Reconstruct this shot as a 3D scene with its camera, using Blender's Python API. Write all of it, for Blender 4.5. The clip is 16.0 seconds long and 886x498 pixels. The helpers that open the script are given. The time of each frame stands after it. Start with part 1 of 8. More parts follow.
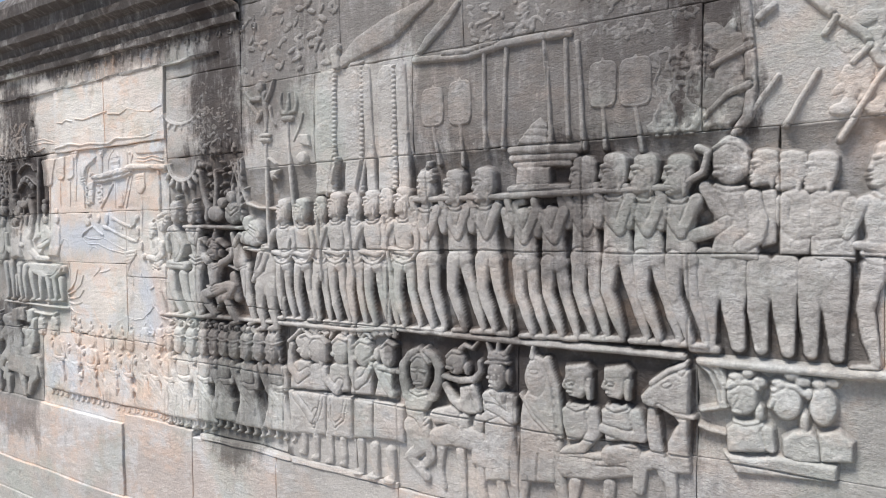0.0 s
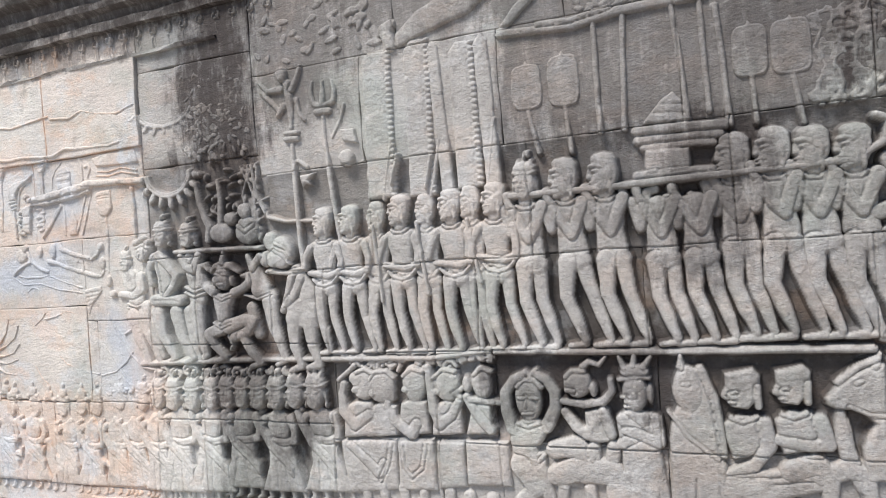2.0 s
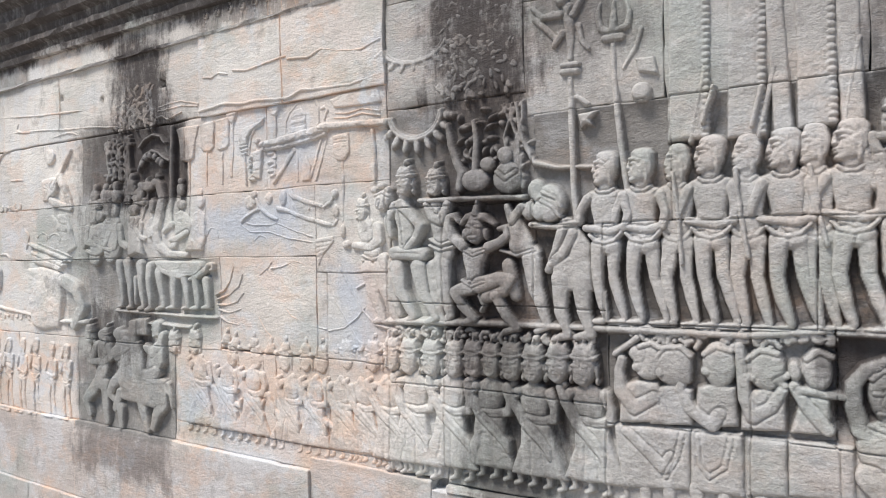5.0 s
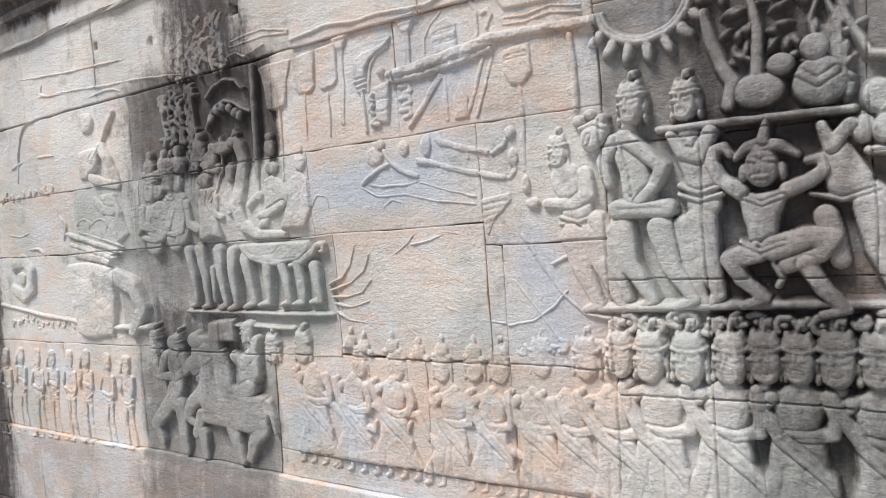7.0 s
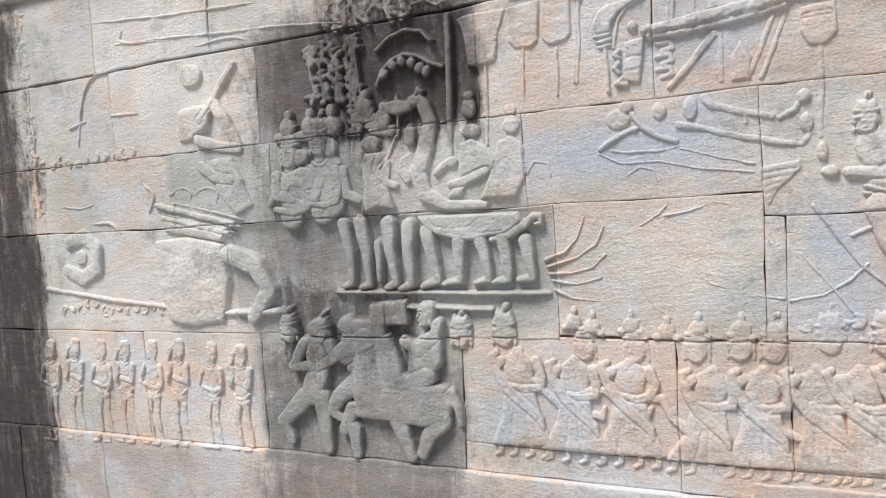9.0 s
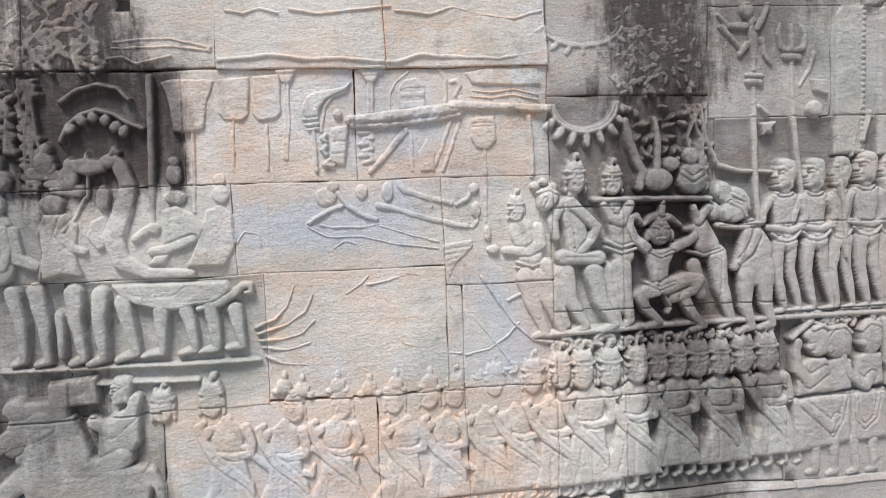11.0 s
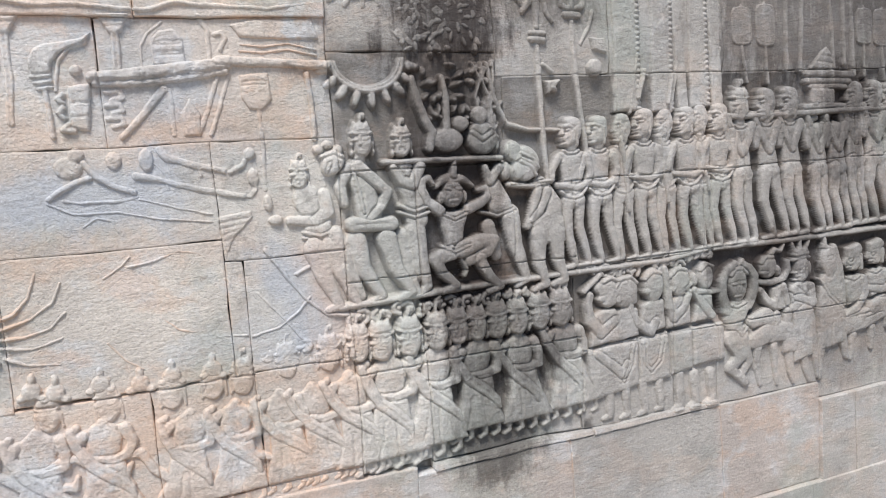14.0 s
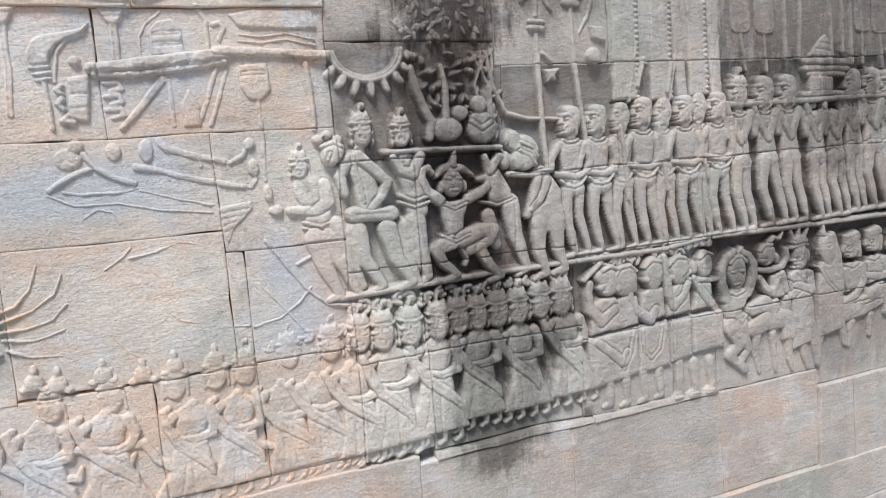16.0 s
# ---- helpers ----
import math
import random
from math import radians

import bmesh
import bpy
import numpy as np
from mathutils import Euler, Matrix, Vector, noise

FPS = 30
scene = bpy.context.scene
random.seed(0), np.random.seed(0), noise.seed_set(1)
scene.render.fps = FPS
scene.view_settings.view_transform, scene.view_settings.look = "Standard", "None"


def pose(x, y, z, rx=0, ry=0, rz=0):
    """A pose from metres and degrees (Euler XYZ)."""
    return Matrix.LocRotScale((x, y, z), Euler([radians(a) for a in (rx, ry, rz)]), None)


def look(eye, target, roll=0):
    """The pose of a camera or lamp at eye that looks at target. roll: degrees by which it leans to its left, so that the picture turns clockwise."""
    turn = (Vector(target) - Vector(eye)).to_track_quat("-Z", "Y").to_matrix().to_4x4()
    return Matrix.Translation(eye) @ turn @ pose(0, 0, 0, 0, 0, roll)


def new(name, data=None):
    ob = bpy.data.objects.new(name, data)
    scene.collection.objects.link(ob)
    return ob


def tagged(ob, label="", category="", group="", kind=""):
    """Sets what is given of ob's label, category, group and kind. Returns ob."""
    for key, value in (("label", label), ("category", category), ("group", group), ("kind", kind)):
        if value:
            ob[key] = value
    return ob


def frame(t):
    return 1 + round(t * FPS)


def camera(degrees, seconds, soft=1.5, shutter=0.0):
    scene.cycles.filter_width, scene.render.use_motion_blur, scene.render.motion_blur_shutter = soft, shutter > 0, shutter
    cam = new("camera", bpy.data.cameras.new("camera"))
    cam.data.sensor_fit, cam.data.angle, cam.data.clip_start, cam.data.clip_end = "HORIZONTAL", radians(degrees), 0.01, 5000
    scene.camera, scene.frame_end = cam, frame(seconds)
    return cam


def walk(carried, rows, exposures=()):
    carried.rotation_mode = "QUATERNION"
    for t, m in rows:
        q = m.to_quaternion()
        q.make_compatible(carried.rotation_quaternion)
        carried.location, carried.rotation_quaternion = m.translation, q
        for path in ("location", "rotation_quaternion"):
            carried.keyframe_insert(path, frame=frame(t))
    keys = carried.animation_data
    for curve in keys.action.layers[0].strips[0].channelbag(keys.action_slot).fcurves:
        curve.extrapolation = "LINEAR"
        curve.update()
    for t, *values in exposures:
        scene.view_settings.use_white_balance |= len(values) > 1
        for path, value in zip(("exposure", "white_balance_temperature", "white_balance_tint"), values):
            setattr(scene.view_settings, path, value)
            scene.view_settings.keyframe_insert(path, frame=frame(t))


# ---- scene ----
cam = camera(68.3, 16.0, soft=1.1)
PATH = [
    (0, (-0.288, -2.407, 2.125), (-1.356, -0.716, 2.065), -0.5),
    (0.5, (-0.492, -2.312, 2.077), (-1.515, -0.594, 2.061), -2.1),
    (1, (-0.716, -2.23, 2.094), (-1.64, -0.456, 2.105), -3.8),
    (1.5, (-1.023, -2.292, 2.083), (-1.736, -0.424, 2.091), -4.7),
    (2, (-1.311, -2.41, 2.072), (-2.026, -0.543, 2.077), -4.1),
    (2.5, (-1.558, -2.382, 2.033), (-2.31, -0.529, 2.053), -4.0),
    (3, (-1.799, -2.333, 2.019), (-2.421, -0.433, 1.997), -5.3),
    (3.5, (-1.913, -2.345, 2.026), (-2.73, -0.52, 2.045), -3.8),
    (3.7, (-1.937, -2.345, 2.044), (-2.787, -0.535, 2.035), -2.9),
    (5.8, (-2.35, -2.293, 1.907), (-3.433, -0.612, 1.922), -1.2),
    (6, (-2.477, -2.251, 1.913), (-3.501, -0.533, 1.928), -2.2),
    (6.5, (-2.767, -2.119, 1.936), (-3.832, -0.427, 1.881), -5.2),
    (7, (-3.117, -1.958, 1.934), (-4.168, -0.258, 1.855), -4.4),
    (7.5, (-3.418, -1.94, 1.926), (-4.443, -0.223, 1.852), -0.5),
    (8, (-3.759, -2.087, 1.926), (-4.643, -0.296, 1.834), -4.3),
    (8.2, (-3.888, -2.15, 1.919), (-4.804, -0.375, 1.812), -4.2),
    (10.3, (-4.572, -2.473, 2.1), (-4.575, -0.48, 1.936), -2.4),
    (10.5, (-4.542, -2.494, 2.128), (-4.437, -0.503, 1.97), -2.5),
    (10.6, (-4.437, -2.495, 2.122), (-4.374, -0.502, 1.975), -2.6),
    (11, (-4.453, -2.47, 2.114), (-4.22, -0.486, 2.012), -2.2),
    (11.5, (-4.386, -2.433, 2.102), (-4.107, -0.456, 1.991), -3.2),
    (12, (-4.304, -2.415, 2.102), (-3.911, -0.458, 1.978), -3.0),
    (12.5, (-4.246, -2.393, 2.072), (-3.745, -0.462, 1.924), -3.8),
    (13, (-4.224, -2.384, 2.093), (-3.653, -0.477, 1.895), -4.0),
    (13.5, (-4.201, -2.373, 2.085), (-3.569, -0.491, 1.844), -4.1),
    (14, (-4.193, -2.371, 2.067), (-3.529, -0.496, 1.862), -4.4),
    (14.5, (-4.168, -2.37, 2.075), (-3.461, -0.513, 1.846), -4.3),
    (15, (-4.179, -2.368, 2.053), (-3.461, -0.515, 1.836), -4.7),
    (15.5, (-4.191, -2.373, 2.049), (-3.514, -0.504, 1.828), -5.1),
    (16, (-4.205, -2.373, 2.054), (-3.537, -0.501, 1.828), -4.8),
]
walk(cam, [(t, look(eye, target, roll)) for t, eye, target, roll in PATH],
     [(0.0, 0.17), (3.7, 0.10), (6.0, -0.03), (10.5, -0.09), (16.0, -0.10)])


# ---- world and light: a bright, veiled sky ----
world = bpy.data.worlds.new("world")
scene.world = world
world.use_nodes = True
nt = world.node_tree
sky = nt.nodes.new("ShaderNodeTexSky")
sky.sky_type = "NISHITA"
sky.sun_disc = False
sky.sun_elevation, sky.sun_rotation = radians(59), radians(210)
nt.nodes["Background"].inputs["Strength"].default_value = 0.108
nt.links.new(sky.outputs[0], nt.nodes["Background"].inputs[0])
sun = new("sun", bpy.data.lights.new("sun", "SUN"))
sun.data.energy, sun.data.angle, sun.data.color = 4.5, radians(20), (1.0, 0.955, 0.912)
sun.matrix_world = look((-7.3, -6.6, 14.0), (-3.5, 0, 1.5))


# ---- materials ----
def stone_material(name, bump=1.0, tint=None):
    m = bpy.data.materials.new(name)
    m.use_nodes = True
    n, l = m.node_tree.nodes, m.node_tree.links
    bsdf = n["Principled BSDF"]

    def node(kind, **kw):
        nd = n.new("ShaderNode" + kind)
        for k, v in kw.items():
            nd.inputs[k].default_value = v
        return nd

    def mix(a, b, fac, mode="MIX"):
        nd = n.new("ShaderNodeMix")
        nd.data_type, nd.blend_type = "RGBA", mode
        for sock, v in ((nd.inputs[6], a), (nd.inputs[7], b), (nd.inputs[0], fac)):
            if isinstance(v, bpy.types.NodeSocket):
                l.new(v, sock)
            elif isinstance(v, tuple):
                sock.default_value = (*v, 1)
            else:
                sock.default_value = v
        return nd.outputs[2]

    def maths(op, a, b=0.0, clamp=False):
        nd = n.new("ShaderNodeMath")
        nd.operation, nd.use_clamp = op, clamp
        for sock, v in ((nd.inputs[0], a), (nd.inputs[1], b)):
            if isinstance(v, bpy.types.NodeSocket):
                l.new(v, sock)
            else:
                sock.default_value = v
        return nd.outputs[0]

    def ramp(v, lo, hi, to0=0.0, to1=1.0):
        nd = n.new("ShaderNodeMapRange")
        nd.interpolation_type = "SMOOTHSTEP"
        l.new(v, nd.inputs[0])
        for i, x in enumerate((lo, hi, to0, to1)):
            nd.inputs[i + 1].default_value = x
        return nd.outputs[0]

    pos = n.new("ShaderNodeNewGeometry").outputs["Position"]

    def noise_at(scale, detail=4.0, rough=0.6, stretch=(1, 1, 1), shift=0.0):
        mp = n.new("ShaderNodeMapping")
        mp.inputs["Scale"].default_value = stretch
        mp.inputs["Location"].default_value = (shift, shift, shift)
        l.new(pos, mp.inputs[0])
        nd = node("TexNoise", Scale=scale, Detail=detail, Roughness=rough)
        l.new(mp.outputs[0], nd.inputs["Vector"])
        return nd.outputs["Fac"]

    broad = noise_at(1.7, 5)
    patch = noise_at(7.0, 5, 0.65, shift=3)
    fine = noise_at(95.0, 6, 0.72)
    grain = noise_at(260.0, 3, 0.7)
    beds = noise_at(10.0, 7, 0.75, (0.85, 1, 2.0), 7)
    if tint is None:
        at = n.new("ShaderNodeAttribute")
        at.attribute_name = "stone_colour"
        col = at.outputs["Color"]
        recess_weight = at.outputs["Alpha"]
    else:
        col = tint
    sepc = n.new("ShaderNodeSeparateColor")
    if isinstance(col, tuple):
        sepc.inputs[0].default_value = (*col, 1)
    else:
        l.new(col, sepc.inputs[0])
    iron = ramp(maths("SUBTRACT", sepc.outputs[0], sepc.outputs[2]), 0.03, 0.15, 0.22, 1.0)  # warm stones carry more iron stain
    pale_tone = ramp(sepc.outputs[1], 0.12, 0.42)  # darker tones, crust and painted gap shade alike, show fewer pale flecks
    col = mix(col, mix(col, (1.22, 1.22, 1.21), 1.0, "MULTIPLY"), ramp(noise_at(2.4, 5, 0.65, shift=51), 0.36, 0.66, 0.0, 1.0))
    col = mix(col, (0.62, 0.645, 0.67), maths("MULTIPLY", maths("MULTIPLY", ramp(noise_at(4.6, 5, 0.62, shift=61), 0.50, 0.60), 0.8), iron))
    col = mix(col, (0.70, 0.48, 0.345), maths("MULTIPLY", maths("MULTIPLY", ramp(noise_at(3.6, 7, 0.68, (1, 1, 1.5), 3), 0.50, 0.62), 0.62), iron))
    col = mix(col, (0.34, 0.39, 0.35), maths("MULTIPLY", pale_tone, maths("MULTIPLY", ramp(broad, 0.50, 0.66), 0.42)))
    col = mix(col, (0.74, 0.72, 0.69), maths("MULTIPLY", pale_tone, maths("MULTIPLY", ramp(noise_at(13, 7, 0.74, (1, 1, 1.8), 11), 0.54, 0.70), 0.42)))
    col = mix(col, (0.20, 0.185, 0.17), maths("MULTIPLY", ramp(noise_at(5.5, 8, 0.76, (1, 1, 0.7), 21), 0.54, 0.70), 0.50))
    col = mix(col, (0.16, 0.15, 0.14), maths("MULTIPLY", ramp(noise_at(38, 6, 0.75, (1, 1, 1.6), 71), 0.60, 0.74), 0.45))
    if tint is None:
        # water runs, black crust and far-left painted shade, each with its own place along the wall
        sep = n.new("ShaderNodeSeparateXYZ")
        l.new(pos, sep.inputs[0])
        wob = maths("MULTIPLY", maths("SUBTRACT", noise_at(3.0, 6, 0.7, (1, 1, 0.55), 5), 0.5), 0.62)
        wx = maths("ADD", sep.outputs[0], wob)
        wz = maths("ADD", sep.outputs[2], maths("MULTIPLY", maths("SUBTRACT", noise_at(3.4, 6, 0.7, shift=9), 0.5), 0.55))
        crust = noise_at(30, 6, 0.75, shift=2)
        streaks = noise_at(8, 6, 0.7, (2.4, 1, 0.45), 15)
        mottle = maths("ADD", maths("MULTIPLY", streaks, 0.65), maths("MULTIPLY", crust, 0.35))
        mottle = maths("MULTIPLY", maths("SUBTRACT", mottle, 0.5), 2.6)
        for x0, x1, z0, z1, amount, soft in STAINS_AND_SHADE:
            f = maths("MULTIPLY", ramp(wx, x0 - soft, x0 + soft), ramp(wx, x1 - soft, x1 + soft, 1.0, 0.0))
            f = maths("MULTIPLY", f, ramp(wz, z0 - soft, z0 + soft))
            f = maths("MULTIPLY", f, ramp(wz, z1 - soft, z1 + soft, 1.0, 0.0))
            f = maths("MULTIPLY", ramp(maths("ADD", f, mottle), 0.1, 1.1), ramp(f, 0.0, 0.25))
            col = mix(col, (0.052, 0.043, 0.041), maths("MULTIPLY", maths("MULTIPLY", f, recess_weight), amount))
        # bluish and rusty patches in the stone
        for x0, x1, z0, z1, amount, hue in PATCHES:
            f = maths("MULTIPLY", ramp(wx, x0 - 0.1, x0 + 0.1), ramp(wx, x1 - 0.1, x1 + 0.1, 1.0, 0.0))
            f = maths("MULTIPLY", f, maths("MULTIPLY", ramp(wz, z0 - 0.08, z0 + 0.08), ramp(wz, z1 - 0.08, z1 + 0.08, 1.0, 0.0)))
            f = maths("MULTIPLY", f, ramp(patch, 0.3, 0.6, 0.45, 1.0))
            col = mix(col, hue, maths("MULTIPLY", f, amount))
        # pale lichen dots on the dark crust
        v = node("TexVoronoi", Scale=38.0)
        l.new(pos, v.inputs["Vector"])
        dots = maths("MULTIPLY", ramp(v.outputs["Distance"], 0.12, 0.26, 1.0, 0.0), ramp(noise_at(5, 4, 0.6, shift=31), 0.62, 0.72))
        col = mix(col, (0.56, 0.55, 0.50), maths("MULTIPLY", dots, 0.6))
    shade = maths("ADD", ramp(fine, 0.25, 0.75, 0.83, 1.15), maths("MULTIPLY", maths("SUBTRACT", grain, 0.5), 0.12))
    g = n.new("ShaderNodeCombineXYZ")
    for i in range(3):
        l.new(shade, g.inputs[i])
    col = mix(col, g.outputs[0], 1.0, "MULTIPLY")
    l.new(col, bsdf.inputs["Base Color"])
    l.new(ramp(fine, 0.3, 0.7, 0.78, 0.95), bsdf.inputs["Roughness"])
    bsdf.inputs["Specular IOR Level"].default_value = 0.25
    height = maths("ADD", maths("MULTIPLY", fine, 0.26), maths("MULTIPLY", beds, 0.95))
    height = maths("ADD", height, maths("MULTIPLY", noise_at(26, 6, 0.7, shift=41), 0.55))
    pits = node("TexVoronoi", Scale=70.0)
    l.new(pos, pits.inputs["Vector"])
    height = maths("ADD", height, maths("MULTIPLY", ramp(pits.outputs["Distance"], 0.0, 0.35), 0.14))
    b = n.new("ShaderNodeBump")
    b.inputs["Strength"].default_value = 0.74 * bump
    b.inputs["Distance"].default_value = 0.015
    l.new(height, b.inputs["Height"])
    l.new(b.outputs[0], bsdf.inputs["Normal"])
    return m


# ---- relief engine: a carving is a smooth field of height over the wall ----
def lattice(x, z, cell, seed):
    """Smooth random values between -1 and 1."""
    rng = np.random.RandomState(seed)
    table = rng.rand(64, 64) * 2 - 1
    u, v = x / cell + 1000.0, z / cell + 1000.0
    i, j = np.floor(u).astype(int), np.floor(v).astype(int)
    fu, fv = u - i, v - j
    fu, fv = fu * fu * (3 - 2 * fu), fv * fv * (3 - 2 * fv)
    t = lambda a, b: table[a % 64, b % 64]
    return (t(i, j) * (1 - fu) + t(i + 1, j) * fu) * (1 - fv) + (t(i, j + 1) * (1 - fu) + t(i + 1, j + 1) * fu) * fv


def tube(pts, thick=0.8, lift=0.0):
    """A rounded limb through points (x, z, radius)."""
    return ("tube", [tuple(p) for p in pts], thick, lift)


def blob(x, z, rx, rz, h, lift=0.0, turn=0.0):
    return ("blob", (x, z, rx, rz, turn), h, lift)


def plate(pts, h, edge=0.012):
    """A flat raised field with rounded edges."""
    return ("plate", [tuple(p) for p in pts], h, edge)


def groove(pts, width, depth):
    return ("groove", [tuple(p) for p in pts], width, depth)


def seg(X, Z, a, b):
    ax, az, bx, bz = a[0], a[1], b[0], b[1]
    dx, dz = bx - ax, bz - az
    t = np.clip(((X - ax) * dx + (Z - az) * dz) / (dx * dx + dz * dz + 1e-12), 0, 1)
    return np.hypot(X - ax - t * dx, Z - az - t * dz), t


def field(strokes, X, Z):
    H = np.full(X.shape, -0.05)
    cut = np.zeros(X.shape)
    for s in strokes:
        if s[0] == "tube":
            # the whole limb first, then one shallow undercut round it
            pad = 2 * max(p[2] for p in s[1]) + 0.02
            mx = (X[0] > min(p[0] for p in s[1]) - pad) & (X[0] < max(p[0] for p in s[1]) + pad)
            mz = (Z[:, 0] > min(p[1] for p in s[1]) - pad) & (Z[:, 0] < max(p[1] for p in s[1]) + pad)
            if not mx.any() or not mz.any():
                continue
            ix, iz = np.ix_(mz, mx)
            top, out = None, None
            for a, b in zip(s[1], s[1][1:]):
                d, t = seg(X[ix, iz], Z[ix, iz], a, b)
                r = a[2] + (b[2] - a[2]) * t
                q = d / r
                h = np.where(q < 1, s[3] + s[2] * r * np.sqrt(np.maximum(1 - q * q, 0)) ** 0.8, s[3] * np.maximum(0, 1 - (d - r) / 0.004) - 3.0 * (d - r))
                top = h if top is None else np.maximum(top, h)
                out = d - r if out is None else np.minimum(out, d - r)
            under = H[ix, iz]
            if s[3] > 0.003:
                under = under - 0.017 * np.clip(1 - out / 0.007, 0, 1) * (under > 0) * (out > 0)
            H[ix, iz] = np.maximum(under, top)
        elif s[0] == "blob":
            cx, cz, rx, rz, turn = s[1]
            c, sn = math.cos(turn), math.sin(turn)
            u, v = (X - cx) * c + (Z - cz) * sn, -(X - cx) * sn + (Z - cz) * c
            q = np.sqrt((u / rx) ** 2 + (v / rz) ** 2)
            m = min(rx, rz)
            h = np.where(q < 1, s[3] + s[2] * np.sqrt(np.maximum(1 - q * q, 0)) ** 0.8, s[3] * np.maximum(0, 1 - (q - 1) * m / 0.004) - 3.0 * (q - 1) * m)
            if s[3] > 0.003:
                H = H - 0.009 * np.clip(1 - (q - 1) * m / 0.008, 0, 1) * (H > 0) * (q > 1)
            H = np.maximum(H, h)
        elif s[0] == "plate":
            P = s[1]
            D = np.full(X.shape, 9.0)
            inside = np.zeros(X.shape, bool)
            for a, b in zip(P, P[1:] + P[:1]):
                D = np.minimum(D, seg(X, Z, a, b)[0])
                if a[1] != b[1]:
                    inside ^= ((a[1] > Z) != (b[1] > Z)) & (X < (b[0] - a[0]) * (Z - a[1]) / (b[1] - a[1]) + a[0])
            e = np.clip(D / s[3], 0, 1)
            H = np.maximum(H, np.where(inside, s[2] * np.sqrt(np.maximum(1 - (1 - e) ** 2, 0)), -3.0 * D))
        elif s[0] == "groove":
            for a, b in zip(s[1], s[1][1:]):
                d, t = seg(X, Z, a, b)
                cut = np.maximum(cut, s[3] * np.clip(1 - d / s[2], 0, 1) ** 0.7)
    return np.maximum(H - cut, -0.036)


def carving(name, strokes, label, category, group="", wear=1.0, step=0.0036, kind="", gain=1.0):
    """One carved thing as one mesh on the wall's face."""
    box = []
    for s in strokes:
        if s[0] in ("tube",):
            for p in s[1]:
                box += [(p[0] - p[2], p[1] - p[2]), (p[0] + p[2], p[1] + p[2])]
        elif s[0] == "blob":
            r = max(s[1][2], s[1][3])
            box += [(s[1][0] - r, s[1][1] - r), (s[1][0] + r, s[1][1] + r)]
        elif s[0] == "plate":
            box += s[1]
    x0, z0 = min(p[0] for p in box) - 0.03, min(p[1] for p in box) - 0.03
    x1, z1 = max(p[0] for p in box) + 0.03, max(p[1] for p in box) + 0.03
    nx, nz = int((x1 - x0) / step) + 2, int((z1 - z0) / step) + 2
    X, Z = np.meshgrid(x0 + step * np.arange(nx), z0 + step * np.arange(nz))
    seed = int(abs(x0 * 977 + z0 * 131)) % 1000
    Xw = X + 0.0018 * lattice(X, Z, 0.04, seed)
    Zw = Z + 0.0018 * lattice(X, Z, 0.04, seed + 1)
    H = field(strokes, Xw, Zw)
    H = np.where(H > 0, RELIEF * (1 - np.exp(-H / (0.75 * RELIEF))) + 0.28 * H, H)
    worn = 0.92 if x0 > -3.95 or name == "carved_line" else 0.55 if x0 > -5.0 and z0 > 1.45 else 0.66  # the far part of the wall is more worn
    H = np.where(H > 0, H * gain * worn, H)
    P = np.pad(H, 1, "edge")
    H = 0.5 * H + 0.5 * sum(P[a:a + H.shape[0], b:b + H.shape[1]] for a in range(3) for b in range(3)) / 9  # weathered edges
    if x1 < -3.7 or x0 > -0.76:  # soft stone: parts of the carving gone
        H = np.where(H > 0, H * np.clip(1.0 + 0.4 * lattice(X, Z, 0.1, 61), 0.55, 1.35), H)
    H = H + np.where(H > -0.02, wear * (0.0016 * lattice(X, Z, 0.03, 5) + 0.0009 * lattice(X, Z, 0.011, 6)), 0)
    for ax, az, bx, bz, w in JOINTS:
        if max(ax, bx) < x0 or min(ax, bx) > x1 or max(az, bz) < z0 or min(az, bz) > z1:
            continue
        d, t = seg(X - 0.006 * lattice(X, Z, 0.17, 81), Z - 0.005 * lattice(X, Z, 0.2, 82), (ax, az), (bx, bz))
        H = H - 0.012 * np.clip(1 - (d - 0.3 * w) / 0.0024, 0, 1) * (H > -0.01)
    H = np.maximum(H, -0.031)
    keep = H > -0.0305
    quad = keep[:-1, :-1] | keep[1:, :-1] | keep[:-1, 1:] | keep[1:, 1:]
    idx = -np.ones(H.shape, int)
    need = np.zeros(H.shape, bool)
    for a, b in ((slice(0, -1), slice(0, -1)), (slice(1, None), slice(0, -1)), (slice(0, -1), slice(1, None)), (slice(1, None), slice(1, None))):
        need[a, b] |= quad
    idx[need] = np.arange(need.sum())
    co = np.stack([X[need], -H[need] - rise(X[need], Z[need]), Z[need]], 1).astype(np.float32)
    q = np.stack([idx[:-1, :-1][quad], idx[:-1, 1:][quad], idx[1:, 1:][quad], idx[1:, :-1][quad]], 1).astype(np.int32)
    me = bpy.data.meshes.new(name)
    me.vertices.add(len(co))
    me.vertices.foreach_set("co", co.ravel())
    me.loops.add(q.size)
    me.loops.foreach_set("vertex_index", q.ravel())
    me.polygons.add(len(q))
    me.polygons.foreach_set("loop_start", np.arange(0, q.size, 4, dtype=np.int32))
    me.polygons.foreach_set("use_smooth", np.ones(len(q), bool))
    me.update()
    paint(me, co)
    me.materials.append(STONE)
    ob = new(name, me)
    return tagged(ob, label, category, group, kind)


def rise(x, z):
    """How far the blocks stand proud at these places."""
    r = np.zeros(x.shape)
    for (x0, x1, z0, z1, tone), p in zip(BLOCKS, PROUD):
        if p:
            r[(x >= x0) & (x <= x1) & (z >= z0) & (z <= z1)] = p
    return r


